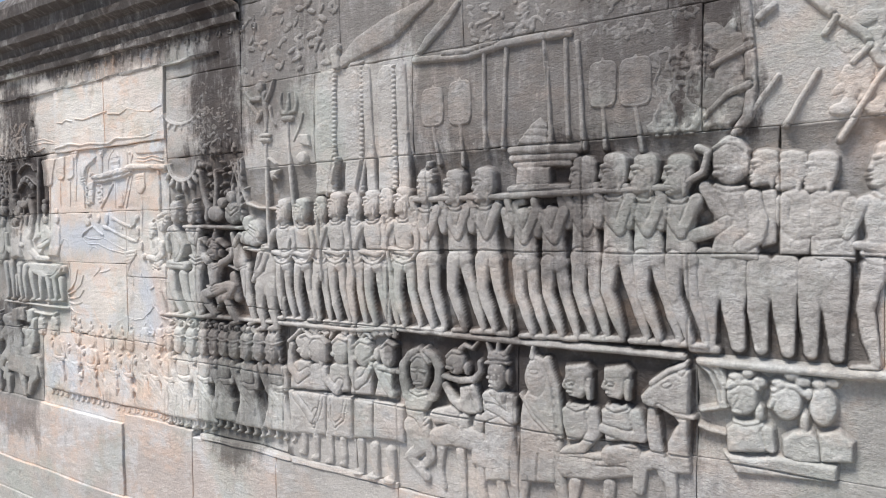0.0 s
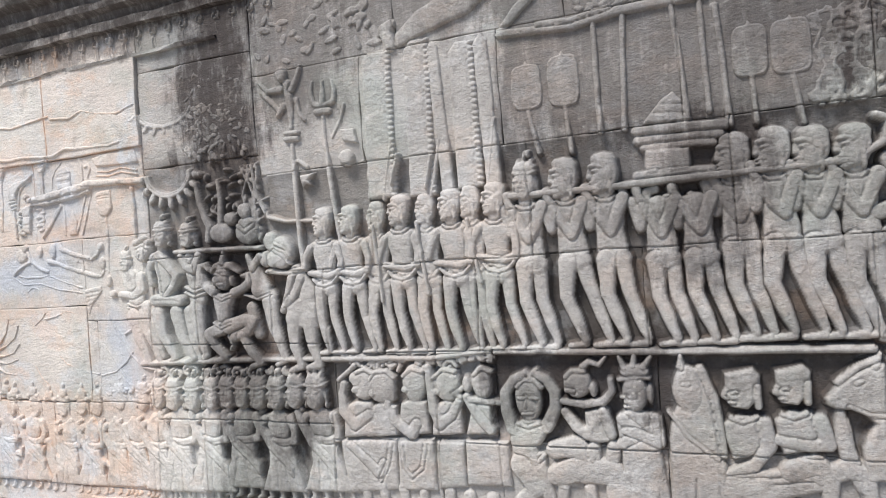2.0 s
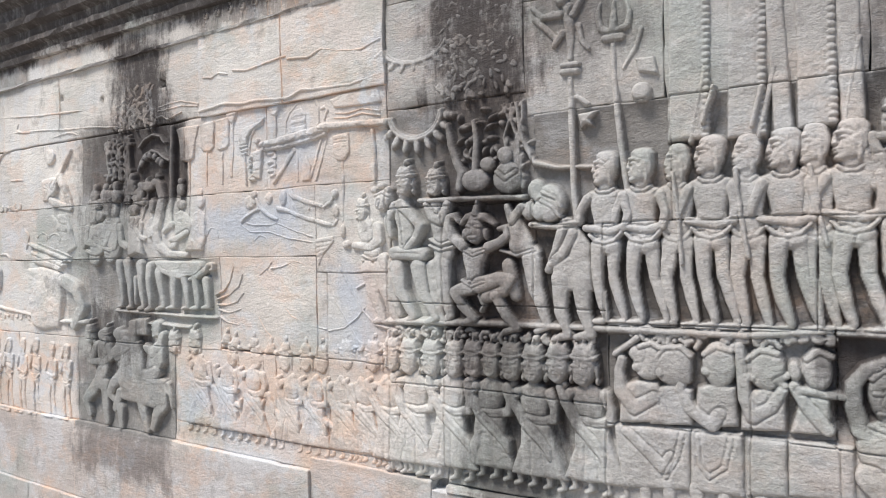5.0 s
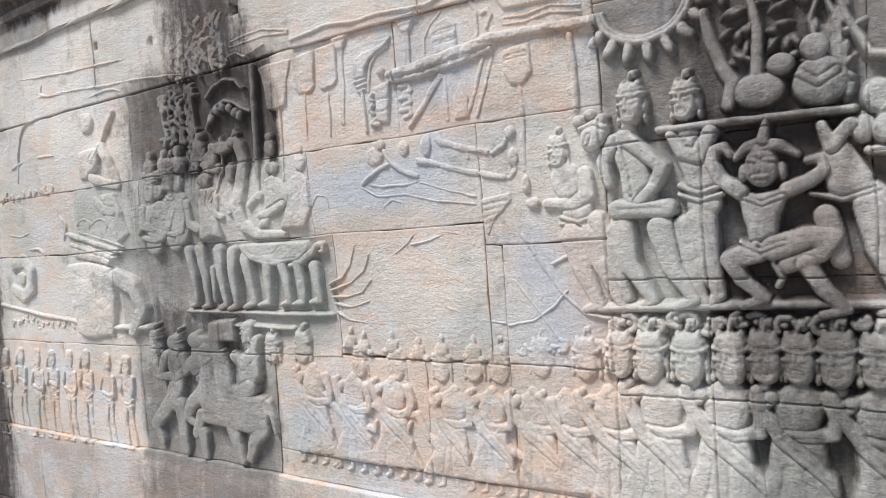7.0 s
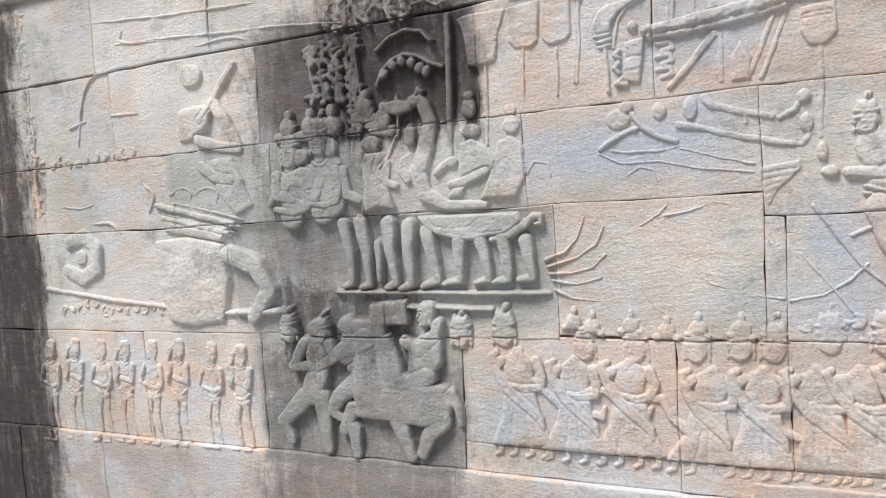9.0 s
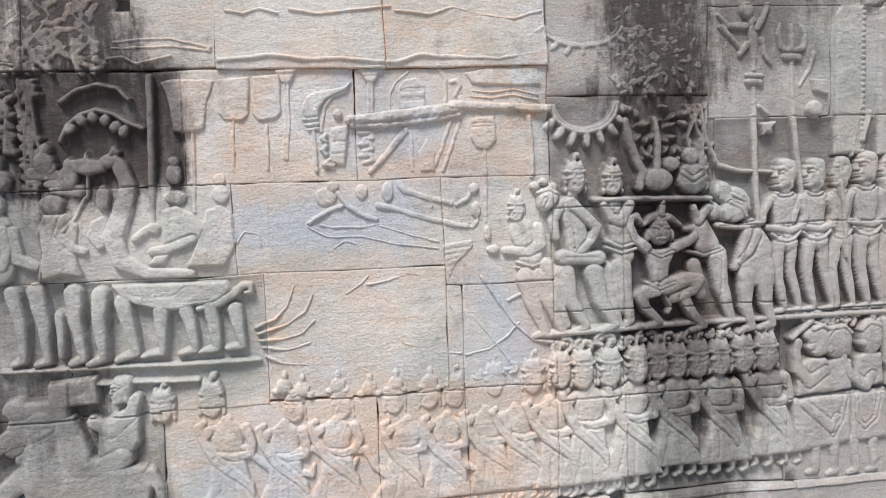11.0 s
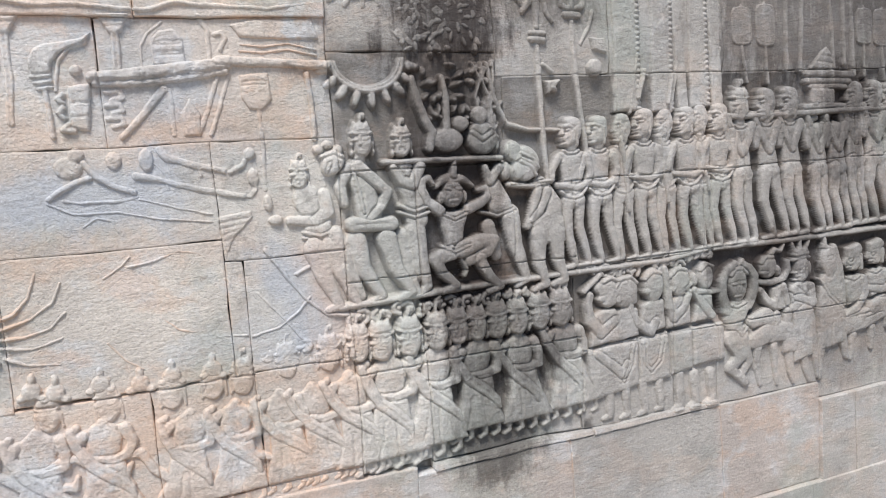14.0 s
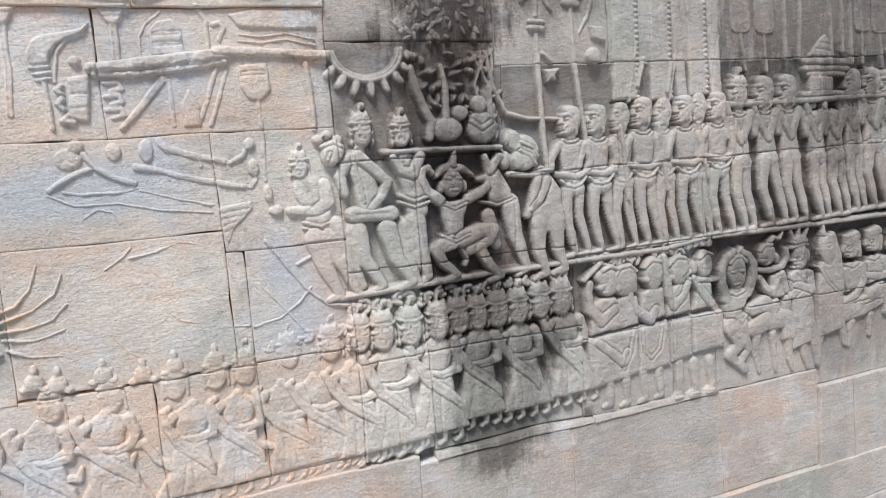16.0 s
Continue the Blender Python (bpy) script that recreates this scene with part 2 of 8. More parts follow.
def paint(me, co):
    """Stone colour: shade painted below the face, iron stain on the carving's lower flanks."""
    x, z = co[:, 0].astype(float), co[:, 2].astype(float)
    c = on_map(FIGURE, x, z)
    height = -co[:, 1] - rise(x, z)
    top = np.clip((height + 0.003) / 0.007, 0, 1)[:, None]  # below the wall's face the darkened cut-back ground begins
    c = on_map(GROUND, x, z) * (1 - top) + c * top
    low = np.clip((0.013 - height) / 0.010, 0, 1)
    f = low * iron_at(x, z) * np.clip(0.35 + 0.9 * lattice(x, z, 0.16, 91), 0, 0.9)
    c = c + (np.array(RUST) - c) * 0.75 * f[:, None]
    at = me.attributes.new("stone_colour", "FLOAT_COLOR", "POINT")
    # hands and rain rub figures paler; fuller crust in recesses is also painted shade
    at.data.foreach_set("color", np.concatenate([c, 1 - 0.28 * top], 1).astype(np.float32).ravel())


# ---- kinds of carving ----
def at_local(x, z, h, lean=0.0, flip=1):
    """From a figure's own units (its height is 1) to the wall."""
    return lambda u, v: (x + flip * u * h + lean * v, z + v * h)


def limbs(loc, h, pts, thick=0.8, lift=0.0):
    return tube([(*loc(u, v), r * h * 0.92) for u, v, r in pts], thick, lift)


def head_strokes(loc, h, v, s=1.0, crown=False, face=-1, lift=0.012):
    """A head: in profile with close-cut hair, or half-front under a crown."""
    k, f = s * h, face
    e = lambda u, w, ru, rv, hh, li=0.0: blob(*loc(u * s, v + w * s), ru * k, rv * k, hh * k, li)
    line = lambda pts, r, th, li: tube([(*loc(u * s, v + w * s), r * k) for u, w in pts], th, li)
    g = lambda pts, w, d: groove([loc(u * s, v + q * s) for u, q in pts], w * k, d * k)
    if crown:
        out = [e(0, -0.012, 0.057, 0.092, 0.08, lift), e(f * 0.012, -0.06, 0.042, 0.036, 0.06, lift)]
        out += [e(0, 0.06, 0.058, 0.042, 0.07, lift)]
        out += [line([(-0.06, 0.042), (-0.03, 0.034), (0.03, 0.034), (0.06, 0.042)], 0.008, 0.8, lift + 0.045 * k)]
        for q in (-0.038, 0.0, 0.038):
            out += [e(q, 0.102 - abs(q) * 0.3, 0.012, 0.020, 0.020, lift * 0.6)]
        out += [line([(0.0, 0.118), (0.008, 0.148), (0.026, 0.15), (0.024, 0.132)], 0.008, 0.9, lift)]
        for q in (-1, 1):
            out += [e(q * 0.066, -0.03, 0.009, 0.045, 0.02, lift * 0.4), e(q * 0.067, -0.075, 0.010, 0.02, 0.022, lift * 0.4)]
        out += [line([(f * 0.016, 0.02), (f * 0.024, -0.022)], 0.008, 1.0, lift + 0.056 * k), e(f * 0.022, -0.026, 0.014, 0.009, 0.014, lift + 0.058 * k)]
        out += [line([(-0.008 + f * 0.016, -0.05), (0.018 + f * 0.016, -0.05)], 0.006, 0.8, lift + 0.056 * k), line([(-0.006 + f * 0.016, -0.062), (0.016 + f * 0.016, -0.062)], 0.006, 0.8, lift + 0.053 * k)]
        for a in (f * 0.016 - 0.03, f * 0.016 + 0.03):
            out += [line([(a - 0.012, 0.0), (a + 0.012, 0.0)], 0.007, 0.8, lift + 0.053 * k), g([(a - 0.016, 0.012), (a + 0.016, 0.012)], 0.004, 0.004)]
        out += [g([(-0.012 + f * 0.018, -0.056), (0.018 + f * 0.018, -0.056)], 0.003, 0.003)]
        return out
    q = lambda pts, hh, soft: plate([loc(u * s, v + w * s) for u, w in pts], hh * k, soft * k)
    out = [e(-f * 0.004, -0.006, 0.060, 0.086, 0.062, lift), e(f * 0.016, -0.05, 0.048, 0.046, 0.058, lift)]
    out += [q([(f * 0.056, 0.044), (f * 0.054, 0.068), (f * 0.036, 0.083), (-f * 0.012, 0.088), (-f * 0.050, 0.078), (-f * 0.070, 0.054), (-f * 0.070, -0.01), (-f * 0.040, -0.024), (-f * 0.022, 0.034)], 0.066, 0.045)]
    out += [line([(f * 0.054, 0.02), (f * 0.068, -0.016)], 0.012, 1.0, lift + 0.006 * k), e(f * 0.066, -0.022, 0.014, 0.012, 0.028, lift)]
    out += [e(f * 0.056, -0.048, 0.017, 0.009, 0.034, lift), e(f * 0.054, -0.063, 0.016, 0.009, 0.032, lift), e(f * 0.044, -0.086, 0.022, 0.016, 0.038, lift)]
    out += [line([(f * 0.058, 0.026), (f * 0.03, 0.028), (f * 0.006, 0.018)], 0.009, 0.6, lift + 0.05 * k)]
    out += [e(f * 0.032, 0.003, 0.017, 0.008, 0.01, lift + 0.05 * k)]
    out += [e(-f * 0.03, -0.012, 0.014, 0.034, 0.022, lift + 0.045 * k), e(-f * 0.032, -0.068, 0.011, 0.034, 0.02, lift + 0.03 * k)]
    out += [g([(f * 0.07, -0.0555), (f * 0.036, -0.054)], 0.006, 0.008)]
    return out


def man(x, z, h, lean=0.0, face=-1, arms="fold", head=True, crown=False, depth=1.0, wear=1.0, seed=0, legs=True, slim=0.92,
        label="weathered grey sandstone relief of a standing man, arms folded", group="carved figures in procession"):
    """A standing carved figure in low relief."""
    rnd = random.Random(seed + int(abs(x) * 100))
    j = lambda a=0.012: rnd.uniform(-a, a)
    loc = at_local(x, z, h, lean, slim)
    d = 1.1
    st = []
    if head:
        st += head_strokes(loc, h, 0.89, 1.0 if crown or arms != 'carry' else 1.12, crown, face, 0.014)
        st += [limbs(loc, h, [(0, 0.82, 0.042), (0, 0.75, 0.048)], 0.7 * d)]
    st += [limbs(loc, h, [(-0.088, 0.722, 0.034), (0, 0.742, 0.040), (0.088, 0.722, 0.034)], 0.75 * d)]
    st += [limbs(loc, h, [(0, 0.69, 0.096), (0.004, 0.59, 0.074), (0.008, 0.50, 0.084)], 0.42 * d)]
    if head:
        st += [limbs(loc, h, [(-0.055, 0.765, 0.008), (-0.03, 0.745, 0.009), (0.02, 0.743, 0.009), (0.05, 0.765, 0.008)], 0.7, 0.028 * h * d)]
    if arms == "fold":
        st += [limbs(loc, h, [(0.106, 0.715, 0.029), (0.124 + j(), 0.62, 0.025), (0.112, 0.545, 0.024), (0.03, 0.525, 0.020), (-0.11, 0.55 + j(), 0.018)], 0.8 * d, 0.020 * d)]
        st += [limbs(loc, h, [(-0.104, 0.715, 0.027), (-0.135 + j(), 0.64, 0.024), (-0.15, 0.58 + j(), 0.021)], 0.8 * d, 0.014 * d)]
    elif arms == "carry":
        st += [limbs(loc, h, [(0.09, 0.75, 0.034), (0.05, 0.66, 0.031), (0.015 + j(), 0.585, 0.029), (-0.03, 0.64, 0.026), (-0.105, 0.785, 0.023), (-0.11, 0.815, 0.026)], 0.85 * d, 0.022 * d)]
        st += [limbs(loc, h, [(-0.085, 0.72, 0.03), (-0.10, 0.62, 0.028), (-0.145, 0.76, 0.024)], 0.8 * d, 0.008 * d)]
    elif arms == "raise":
        st += [limbs(loc, h, [(-0.098, 0.735, 0.034), (-0.135 + j(), 0.60, 0.03), (-0.145, 0.75, 0.026), (-0.10, 0.87, 0.023), (-0.07, 0.89, 0.025)], 0.85 * d, 0.020 * d)]
        st += [limbs(loc, h, [(0.098, 0.735, 0.034), (0.10 + j(), 0.59, 0.03), (-0.05, 0.62 + j(), 0.024)], 0.85 * d, 0.018 * d)]
    elif arms == "akimbo":
        st += [limbs(loc, h, [(-0.10, 0.735, 0.034), (-0.18, 0.62, 0.03), (-0.06, 0.51, 0.026)], 0.85 * d, 0.016 * d)]
        st += [limbs(loc, h, [(0.10, 0.735, 0.034), (0.17, 0.62, 0.03), (0.05, 0.51, 0.026)], 0.85 * d, 0.020 * d)]
    if legs:
        a, b = j(0.02), j(0.02)
        stride = arms == "carry"
        st += [blob(*loc(0.008, 0.45), 0.088 * h, 0.06 * h, 0.05 * h * d)]
        if stride:
            st += [limbs(loc, h, [(0.045, 0.45, 0.05), (0.075 + b, 0.27, 0.037), (0.115 + b, 0.15, 0.034), (0.145 + b, 0.045, 0.021)], 0.7 * d)]
            st += [limbs(loc, h, [(-0.03, 0.45, 0.052), (-0.045 + a, 0.27, 0.038), (-0.002 + a, 0.15, 0.035), (0.035 + a, 0.045, 0.021)], 0.9 * d, 0.006)]
            feet = (0.03 + a, 0.14 + b)
        else:
            st += [limbs(loc, h, [(0.05, 0.45, 0.046), (0.06 + b, 0.27, 0.034), (0.095 + b, 0.15, 0.032), (0.125 + b, 0.045, 0.020)], 0.75 * d)]
            st += [limbs(loc, h, [(-0.035, 0.45, 0.048), (-0.045 + a, 0.27, 0.036), (-0.02 + a, 0.15, 0.033), (0.01 + a, 0.045, 0.020)], 0.9 * d, 0.004)]
            st += [limbs(loc, h, [(-0.085, 0.51, 0.009), (-0.05, 0.475, 0.010), (0.005, 0.462, 0.011), (0.06, 0.475, 0.010), (0.10, 0.515, 0.009)], 0.8 * d, 0.040 * h * d)]
            feet = (0.005 + a, 0.125 + b)
        for u in feet:
            st += [limbs(loc, h, [(u, 0.022, 0.021), (u + face * 0.085, 0.014, 0.016)], 1.0 * d)]
        st += [groove([loc(0.012, 0.40), loc(0.02, 0.28)], 0.008 * h, 0.016 * h)]
    return carving("carved_man", st, label, "relief figure", group, wear, gain=depth)


def lady(x, z, h, lean=0.0, width=0.3, seed=0, depth=1.0, trail=0.0, label="stone relief of an attendant in a long plain skirt"):
    """Bare shoulders, one arm laid across, a scarf hanging from the raised hand, a long flared skirt and feet below the hem."""
    rnd = random.Random(seed)
    loc = at_local(x, z, h, lean)
    w = width / h / 2
    j = lambda a=0.012: rnd.uniform(-a, a)
    st = [limbs(loc, h, [(0, 0.98, 0.06), (0, 0.90, 0.065)], 0.7)]
    st += [limbs(loc, h, [(-0.15, 0.90, 0.055), (0.15, 0.90, 0.055)], 0.75)]
    st += [limbs(loc, h, [(0, 0.85, 0.16), (0, 0.74, 0.135), (0, 0.62, 0.13)], 0.38)]
    st += [plate([loc(-0.145, 0.66), loc(0.145, 0.66), loc(0.19, 0.42), loc(w * 0.9, 0.14), loc(w * 0.3, 0.135), loc(-w * 0.4, 0.125), loc(-w * 0.86, 0.13), loc(-0.17, 0.42)], 0.028, 0.02)]
    # the arm across the waist
    st += [limbs(loc, h, [(0.165, 0.91, 0.05), (0.205 + j(), 0.78, 0.044), (0.19 + j(), 0.68, 0.042), (0.06, 0.655, 0.036), (-0.09, 0.675 + j(), 0.03)], 0.8, 0.018)]
    # the raised hand and the hanging scarf
    st += [limbs(loc, h, [(-0.16, 0.90, 0.046), (-0.20, 0.84, 0.038), (-0.24, 0.94, 0.034), (-0.20, 0.975, 0.032)], 0.85, 0.012)]
    st += [limbs(loc, h, [(-0.25, 0.945, 0.034), (-0.205, 0.80, 0.044), (-0.12 + trail * 0.2, 0.63, 0.052), (0.0 + trail * 0.5, 0.50, 0.052), (0.08 + trail * 0.8, 0.39, 0.04), (0.085 + trail, 0.31, 0.02)], 0.6, 0.028)]
    st += [groove([loc(-0.19, 0.80), loc(-0.10 + trail * 0.2, 0.62), loc(0.02 + trail * 0.5, 0.48), loc(0.085 + trail * 0.8, 0.37)], 0.006, 0.007)]
    st += [groove([loc(-0.13, 0.66), loc(0.0, 0.645), loc(0.13, 0.66)], 0.004, 0.006)]
    st += [groove([loc(0.0, 0.94), loc(0.0, 0.90)], 0.01, 0.006)]
    for q in (-0.05, 0.035):
        u = q + j(0.02)
        st += [groove([loc(u, 0.46), loc(u * 1.3, 0.3), loc(u * 1.8, 0.15)], 0.006, 0.009)]
    for u in (-0.62, -0.2, 0.24, 0.66):
        st += [limbs(loc, h, [(u * w, 0.14, 0.032), (u * w + 0.01, 0.06, 0.026), (u * w - 0.045, 0.03, 0.022)], 0.8)]
    return carving("carved_attendant", st, label, "relief figure", "carved attendants in long skirts", gain=depth)


def crowned_head(x, z, h, face=-1, depth=1.0, label="carved stone head with a tiered crown and ear pendants"):
    loc = at_local(x, z, h * 3.6)
    st = head_strokes(loc, h * 3.6, 0.098, 1.0, True, face, 0.012 * depth)
    return carving("relief_bust", st, label, "relief figure", "row of crowned carved heads", step=0.004, gain=depth)


def rod(name, pts, label, category, thick=0.9, lift=0.004, group=""):
    return carving(name, [tube(pts, thick, lift)], label, category, group)


def fan(x, z, w, h, foot, lean=0.0, label="carved stone paddle fan on a thin pole"):
    a, b = w / 2, h / 2
    ring = []
    for q in range(20):
        c, n = math.cos(q * math.pi / 10), math.sin(q * math.pi / 10)
        ring.append((x + a * math.copysign(abs(c) ** 0.45, c), z + b * math.copysign(abs(n) ** 0.45, n)))
    st = [plate(ring, 0.011, 0.008), tube([(x, z + b * 0.9, 0.012), (x, z + b * 1.12, 0.004)], 0.7, 0.0)]
    st += [groove([(x + 0.82 * (p - x), z + 0.86 * (q - z)) for p, q in ring + ring[:1]], 0.003, 0.004)]
    st += [tube([(x, z - b, 0.010), (x + lean, foot, 0.008)], 0.7, 0.0)]
    return carving("carved_fan", st, label, "relief ornament", "carved fans and standards", gain=0.7)


def banner(x0, x1, z0, z1, beads=True, lean=0.0, label="tall carved stone banner with a beaded edge"):
    st = [plate([(x0, z0), (x1, z0), (x1 + lean, z1 - 0.03), (x1 + lean - 0.03, z1), (x0 + lean + 0.03, z1), (x0 + lean, z1 - 0.04)], 0.02, 0.014)]
    if beads:
        n = int((z1 - z0) / 0.022)
        for k in range(n):
            t = (k + 0.5) / n
            st += [blob(x1 + lean * t - 0.012, z0 + (z1 - z0) * t, 0.012, 0.008, 0.010, 0.016)]
    return carving("carved_banner", st, label, "relief ornament", "carved banners", gain=0.6)


def leaf(x, z, w, h, turn):
    return blob(x, z, w, h, min(w, h) * 0.5, 0.001, turn)


def fringe(cx, cz, rx, rz, a0, a1, n, size=0.03, label="carved stone garland with hanging leaf points"):
    """A sagging double rim with leaf points along its outer edge."""
    P = lambda a, k=1.0: (cx + rx * k * math.cos(radians(a)), cz + rz * k * math.sin(radians(a)))
    ang = [a0 + (a1 - a0) * i / 14 for i in range(15)]
    st = [tube([(*P(a), 0.007) for a in ang], 0.9, 0.002), tube([(*P(a, 0.88), 0.005) for a in ang], 0.8, 0.0)]
    for i in range(n):
        a = a0 + (a1 - a0) * (i + 0.5) / n
        x, z = P(a, 1.0 + size / max(rx, rz) * 1.1)
        st += [leaf(x, z, size * 0.75, size * 0.36, math.atan2(z - cz, x - cx)), leaf(x + 0.3 * size * (cx - x) / rx, z + 0.3 * size * (cz - z) / rz, size * 0.4, size * 0.46, 0.0)]
    return carving("carved_garland", st, label, "relief ornament", "carved garlands", gain=0.7)


def foliage(x0, x1, z0, z1, n, seed, size=0.022, stem=True, label="low stone relief of leafy branches, worn and crusted", name="carved_foliage"):
    """Branches with many small overlapping leaves."""
    rnd = random.Random(seed)
    st = []
    for k in range(3 if stem else 0):
        x = x0 + (x1 - x0) * (0.2 + 0.3 * k)
        pts = [(x + rnd.uniform(-1, 1) * (x1 - x0) * 0.15, z0 + (z1 - z0) * t / 5, 0.008 - 0.001 * t) for t in range(6)]
        st += [tube(pts, 0.9, 0.003)]
    for k in range(n):
        x, z = rnd.uniform(x0, x1), rnd.uniform(z0, z1)
        st += [leaf(x, z, size * rnd.uniform(0.7, 1.3), size * rnd.uniform(0.4, 0.65), rnd.uniform(0, 3.1))]
    return carving(name, st, label, "relief ornament", "carved foliage", kind="stuff" if n > 60 else "", gain=0.55)


def curls(x0, x1, z, h, n, seed, label="worn band of small carved curls and headdresses"):
    """Many small scroll shapes along a strip."""
    rnd = random.Random(seed)
    st = []
    for k in range(n):
        x = x0 + (x1 - x0) * (k + 0.5) / n + rnd.uniform(-0.01, 0.01)
        y = z + rnd.uniform(0, h)
        r = rnd.uniform(0.014, 0.026)
        a = rnd.uniform(0, 6)
        st += [tube([(x + r * math.cos(a + t * 0.9), y + r * math.sin(a + t * 0.9), 0.008) for t in range(5)], 1.0, 0.004), blob(x, y, 0.009, 0.009, 0.012)]
    return carving("carved_curls", st, label, "relief ornament", "", kind="stuff", gain=0.6)


def lines(paths, r=0.007, label="shallow carved wavy line on a weathered block", name="carved_line"):
    """Each path becomes one thin, tapering raised line of its own."""
    for p in paths:
        for turn in range(2):
            q = [p[0]]
            for a, b in zip(p, p[1:]):
                q += [(0.75 * a[0] + 0.25 * b[0], 0.75 * a[1] + 0.25 * b[1]), (0.25 * a[0] + 0.75 * b[0], 0.25 * a[1] + 0.75 * b[1])]
            p = q + [p[-1]]
        n = len(p) - 1
        carving(name, [tube([(x, z, r * (0.35 + 0.5 * math.sin(3.14 * min(1, max(0.08, i / n))))) for i, (x, z) in enumerate(p)], 0.6, 0.0)], label, "relief ornament", "shallow carved lines", wear=1.4, gain=1.0)


def ledge(pts, r=0.022, label="projecting stone ground line under a row of carved figures"):
    return carving("register_ledge", [tube([(x, z, r * 0.75) for x, z in pts], 0.9, 0.006), groove([(x, z) for x, z in pts], 0.004, 0.006)], label, "ledge", "register ledges", step=0.007)



RELIEF = 0.022  # depth of the carving
# capital letters: cut-back ground darkened, part crust, part shade painted between rubbed pale figures
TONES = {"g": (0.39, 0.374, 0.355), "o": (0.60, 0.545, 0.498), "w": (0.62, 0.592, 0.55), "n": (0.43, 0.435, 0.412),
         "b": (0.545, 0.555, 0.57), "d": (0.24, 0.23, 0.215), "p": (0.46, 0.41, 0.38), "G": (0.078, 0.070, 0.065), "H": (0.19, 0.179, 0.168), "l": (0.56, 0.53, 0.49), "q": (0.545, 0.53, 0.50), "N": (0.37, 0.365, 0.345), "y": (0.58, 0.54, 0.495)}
# dark areas, mostly black crust and water runs: from, to, lower end, upper end, strength, softness
STAINS_AND_SHADE = [
    (-3.47, -3.07, 2.48, 3.60, 0.95, 0.13), (-3.44, -3.06, 2.05, 2.56, 0.76, 0.13), (-3.42, -3.06, 1.45, 2.20, 0.76, 0.10), (-3.40, -2.84, 1.26, 1.64, 0.74, 0.10), (-3.38, -2.94, 0.85, 1.40, 0.72, 0.10),
    (-5.74, -5.22, 2.62, 3.20, 0.95, 0.14), (-5.74, -5.10, 2.22, 2.72, 0.92, 0.10), (-6.10, -5.62, 2.20, 2.72, 0.66, 0.18), (-6.10, -5.50, 1.60, 2.25, 0.42, 0.14), (-6.05, -5.45, 1.28, 1.62, 0.80, 0.09), (-6.20, -5.22, 0.60, 1.34, 0.55, 0.12),
    (-3.10, -2.62, 2.62, 3.40, 0.62, 0.16), (-2.66, -1.98, 2.92, 3.60, 0.60, 0.16), (-2.00, -0.72, 2.42, 3.50, 0.66, 0.10), (-1.24, -0.72, 2.62, 3.30, 0.45, 0.10), (-2.06, -1.44, 1.40, 1.69, 0.80, 0.05),
    # porters, riders and busts: broad areas set darker as a whole
    (-1.40, -1.08, 1.90, 2.50, 0.80, 0.09), (-1.98, -0.62, 2.05, 2.45, 0.55, 0.14), (-1.50, -0.74, 0.90, 1.66, 0.36, 0.14), (-0.80, 0.80, 0.85, 1.68, 0.24, 0.2), (-1.20, -0.20, 1.68, 2.10, 0.28, 0.16), (-9.5, -3.30, 3.22, 3.80, 0.90, 0.08), (-5.00, -3.70, 3.12, 3.24, 0.55, 0.04),
    # the first two paint the shade at the wall's far left end
    (-9.90, -7.55, 0.30, 3.10, 0.94, 0.12), (-9.0, -7.45, -0.2, 0.85, 0.60, 0.12), (-0.80, -0.58, 2.45, 3.10, 0.92, 0.05),
]
# bluish and rusty patches: from, to, lower end, upper end, strength, colour
BLUE, RUST = (0.50, 0.53, 0.58), (0.66, 0.46, 0.34)
PATCHES = [
    (-4.95, -4.25, 1.98, 2.24, 0.85, BLUE), (-4.08, -3.76, 1.46, 1.86, 0.8, BLUE), (-5.1, -4.7, 1.05, 1.28, 0.6, BLUE), (-4.55, -4.2, 2.32, 2.6, 0.5, BLUE),
    (-5.3, -3.6, 1.33, 1.44, 0.45, RUST), (-5.0, -3.8, 2.24, 2.34, 0.5, RUST), (-3.85, -3.72, 1.40, 1.95, 0.5, RUST), (-5.0, -4.0, 1.86, 1.96, 0.4, RUST),
    (-4.6, -3.8, 0.98, 1.12, 0.35, RUST), (-0.3, 1.2, 2.3, 2.55, 0.35, RUST), (0.0, 0.8, 1.6, 1.75, 0.3, RUST),
]

# ---- the wall's blocks: from, to, lower edge, upper edge, tone letter, how far proud ----
BLOCKS, PROUD = [], []


def block(x0, x1, z0, z1, tone, proud=0.0):
    BLOCKS.append((x0, x1, z0, z1, tone))
    PROUD.append(proud)


block(-10.14, -9.36, 2.679, 3.108, "l")
block(-9.36, -8.58, 2.679, 3.108, "l")
block(-8.58, -7.8, 2.679, 3.108, "w")
block(-7.8, -7.02, 2.679, 3.108, "l")
block(-7.02, -6.318, 2.679, 3.108, "w")
block(-6.318, -5.616, 2.679, 3.108, "l")
block(-5.616, -4.961, 2.679, 3.108, "l")
block(-4.961, -4.352, 2.671, 3.108, "w", 0.012)
block(-4.352, -3.736, 2.671, 3.108, "o", 0.012)
block(-10.14, -9.36, 2.258, 2.671, "l")
block(-9.36, -8.58, 2.258, 2.671, "l")
block(-8.58, -7.8, 2.258, 2.671, "l")
block(-7.8, -6.942, 2.258, 2.671, "l")
block(-6.942, -6.092, 2.258, 2.671, "w")
block(-6.092, -5.655, 2.258, 2.671, "H")
block(-5.655, -5.093, 2.258, 2.671, "H")
block(-5.093, -4.477, 2.258, 2.671, "o")
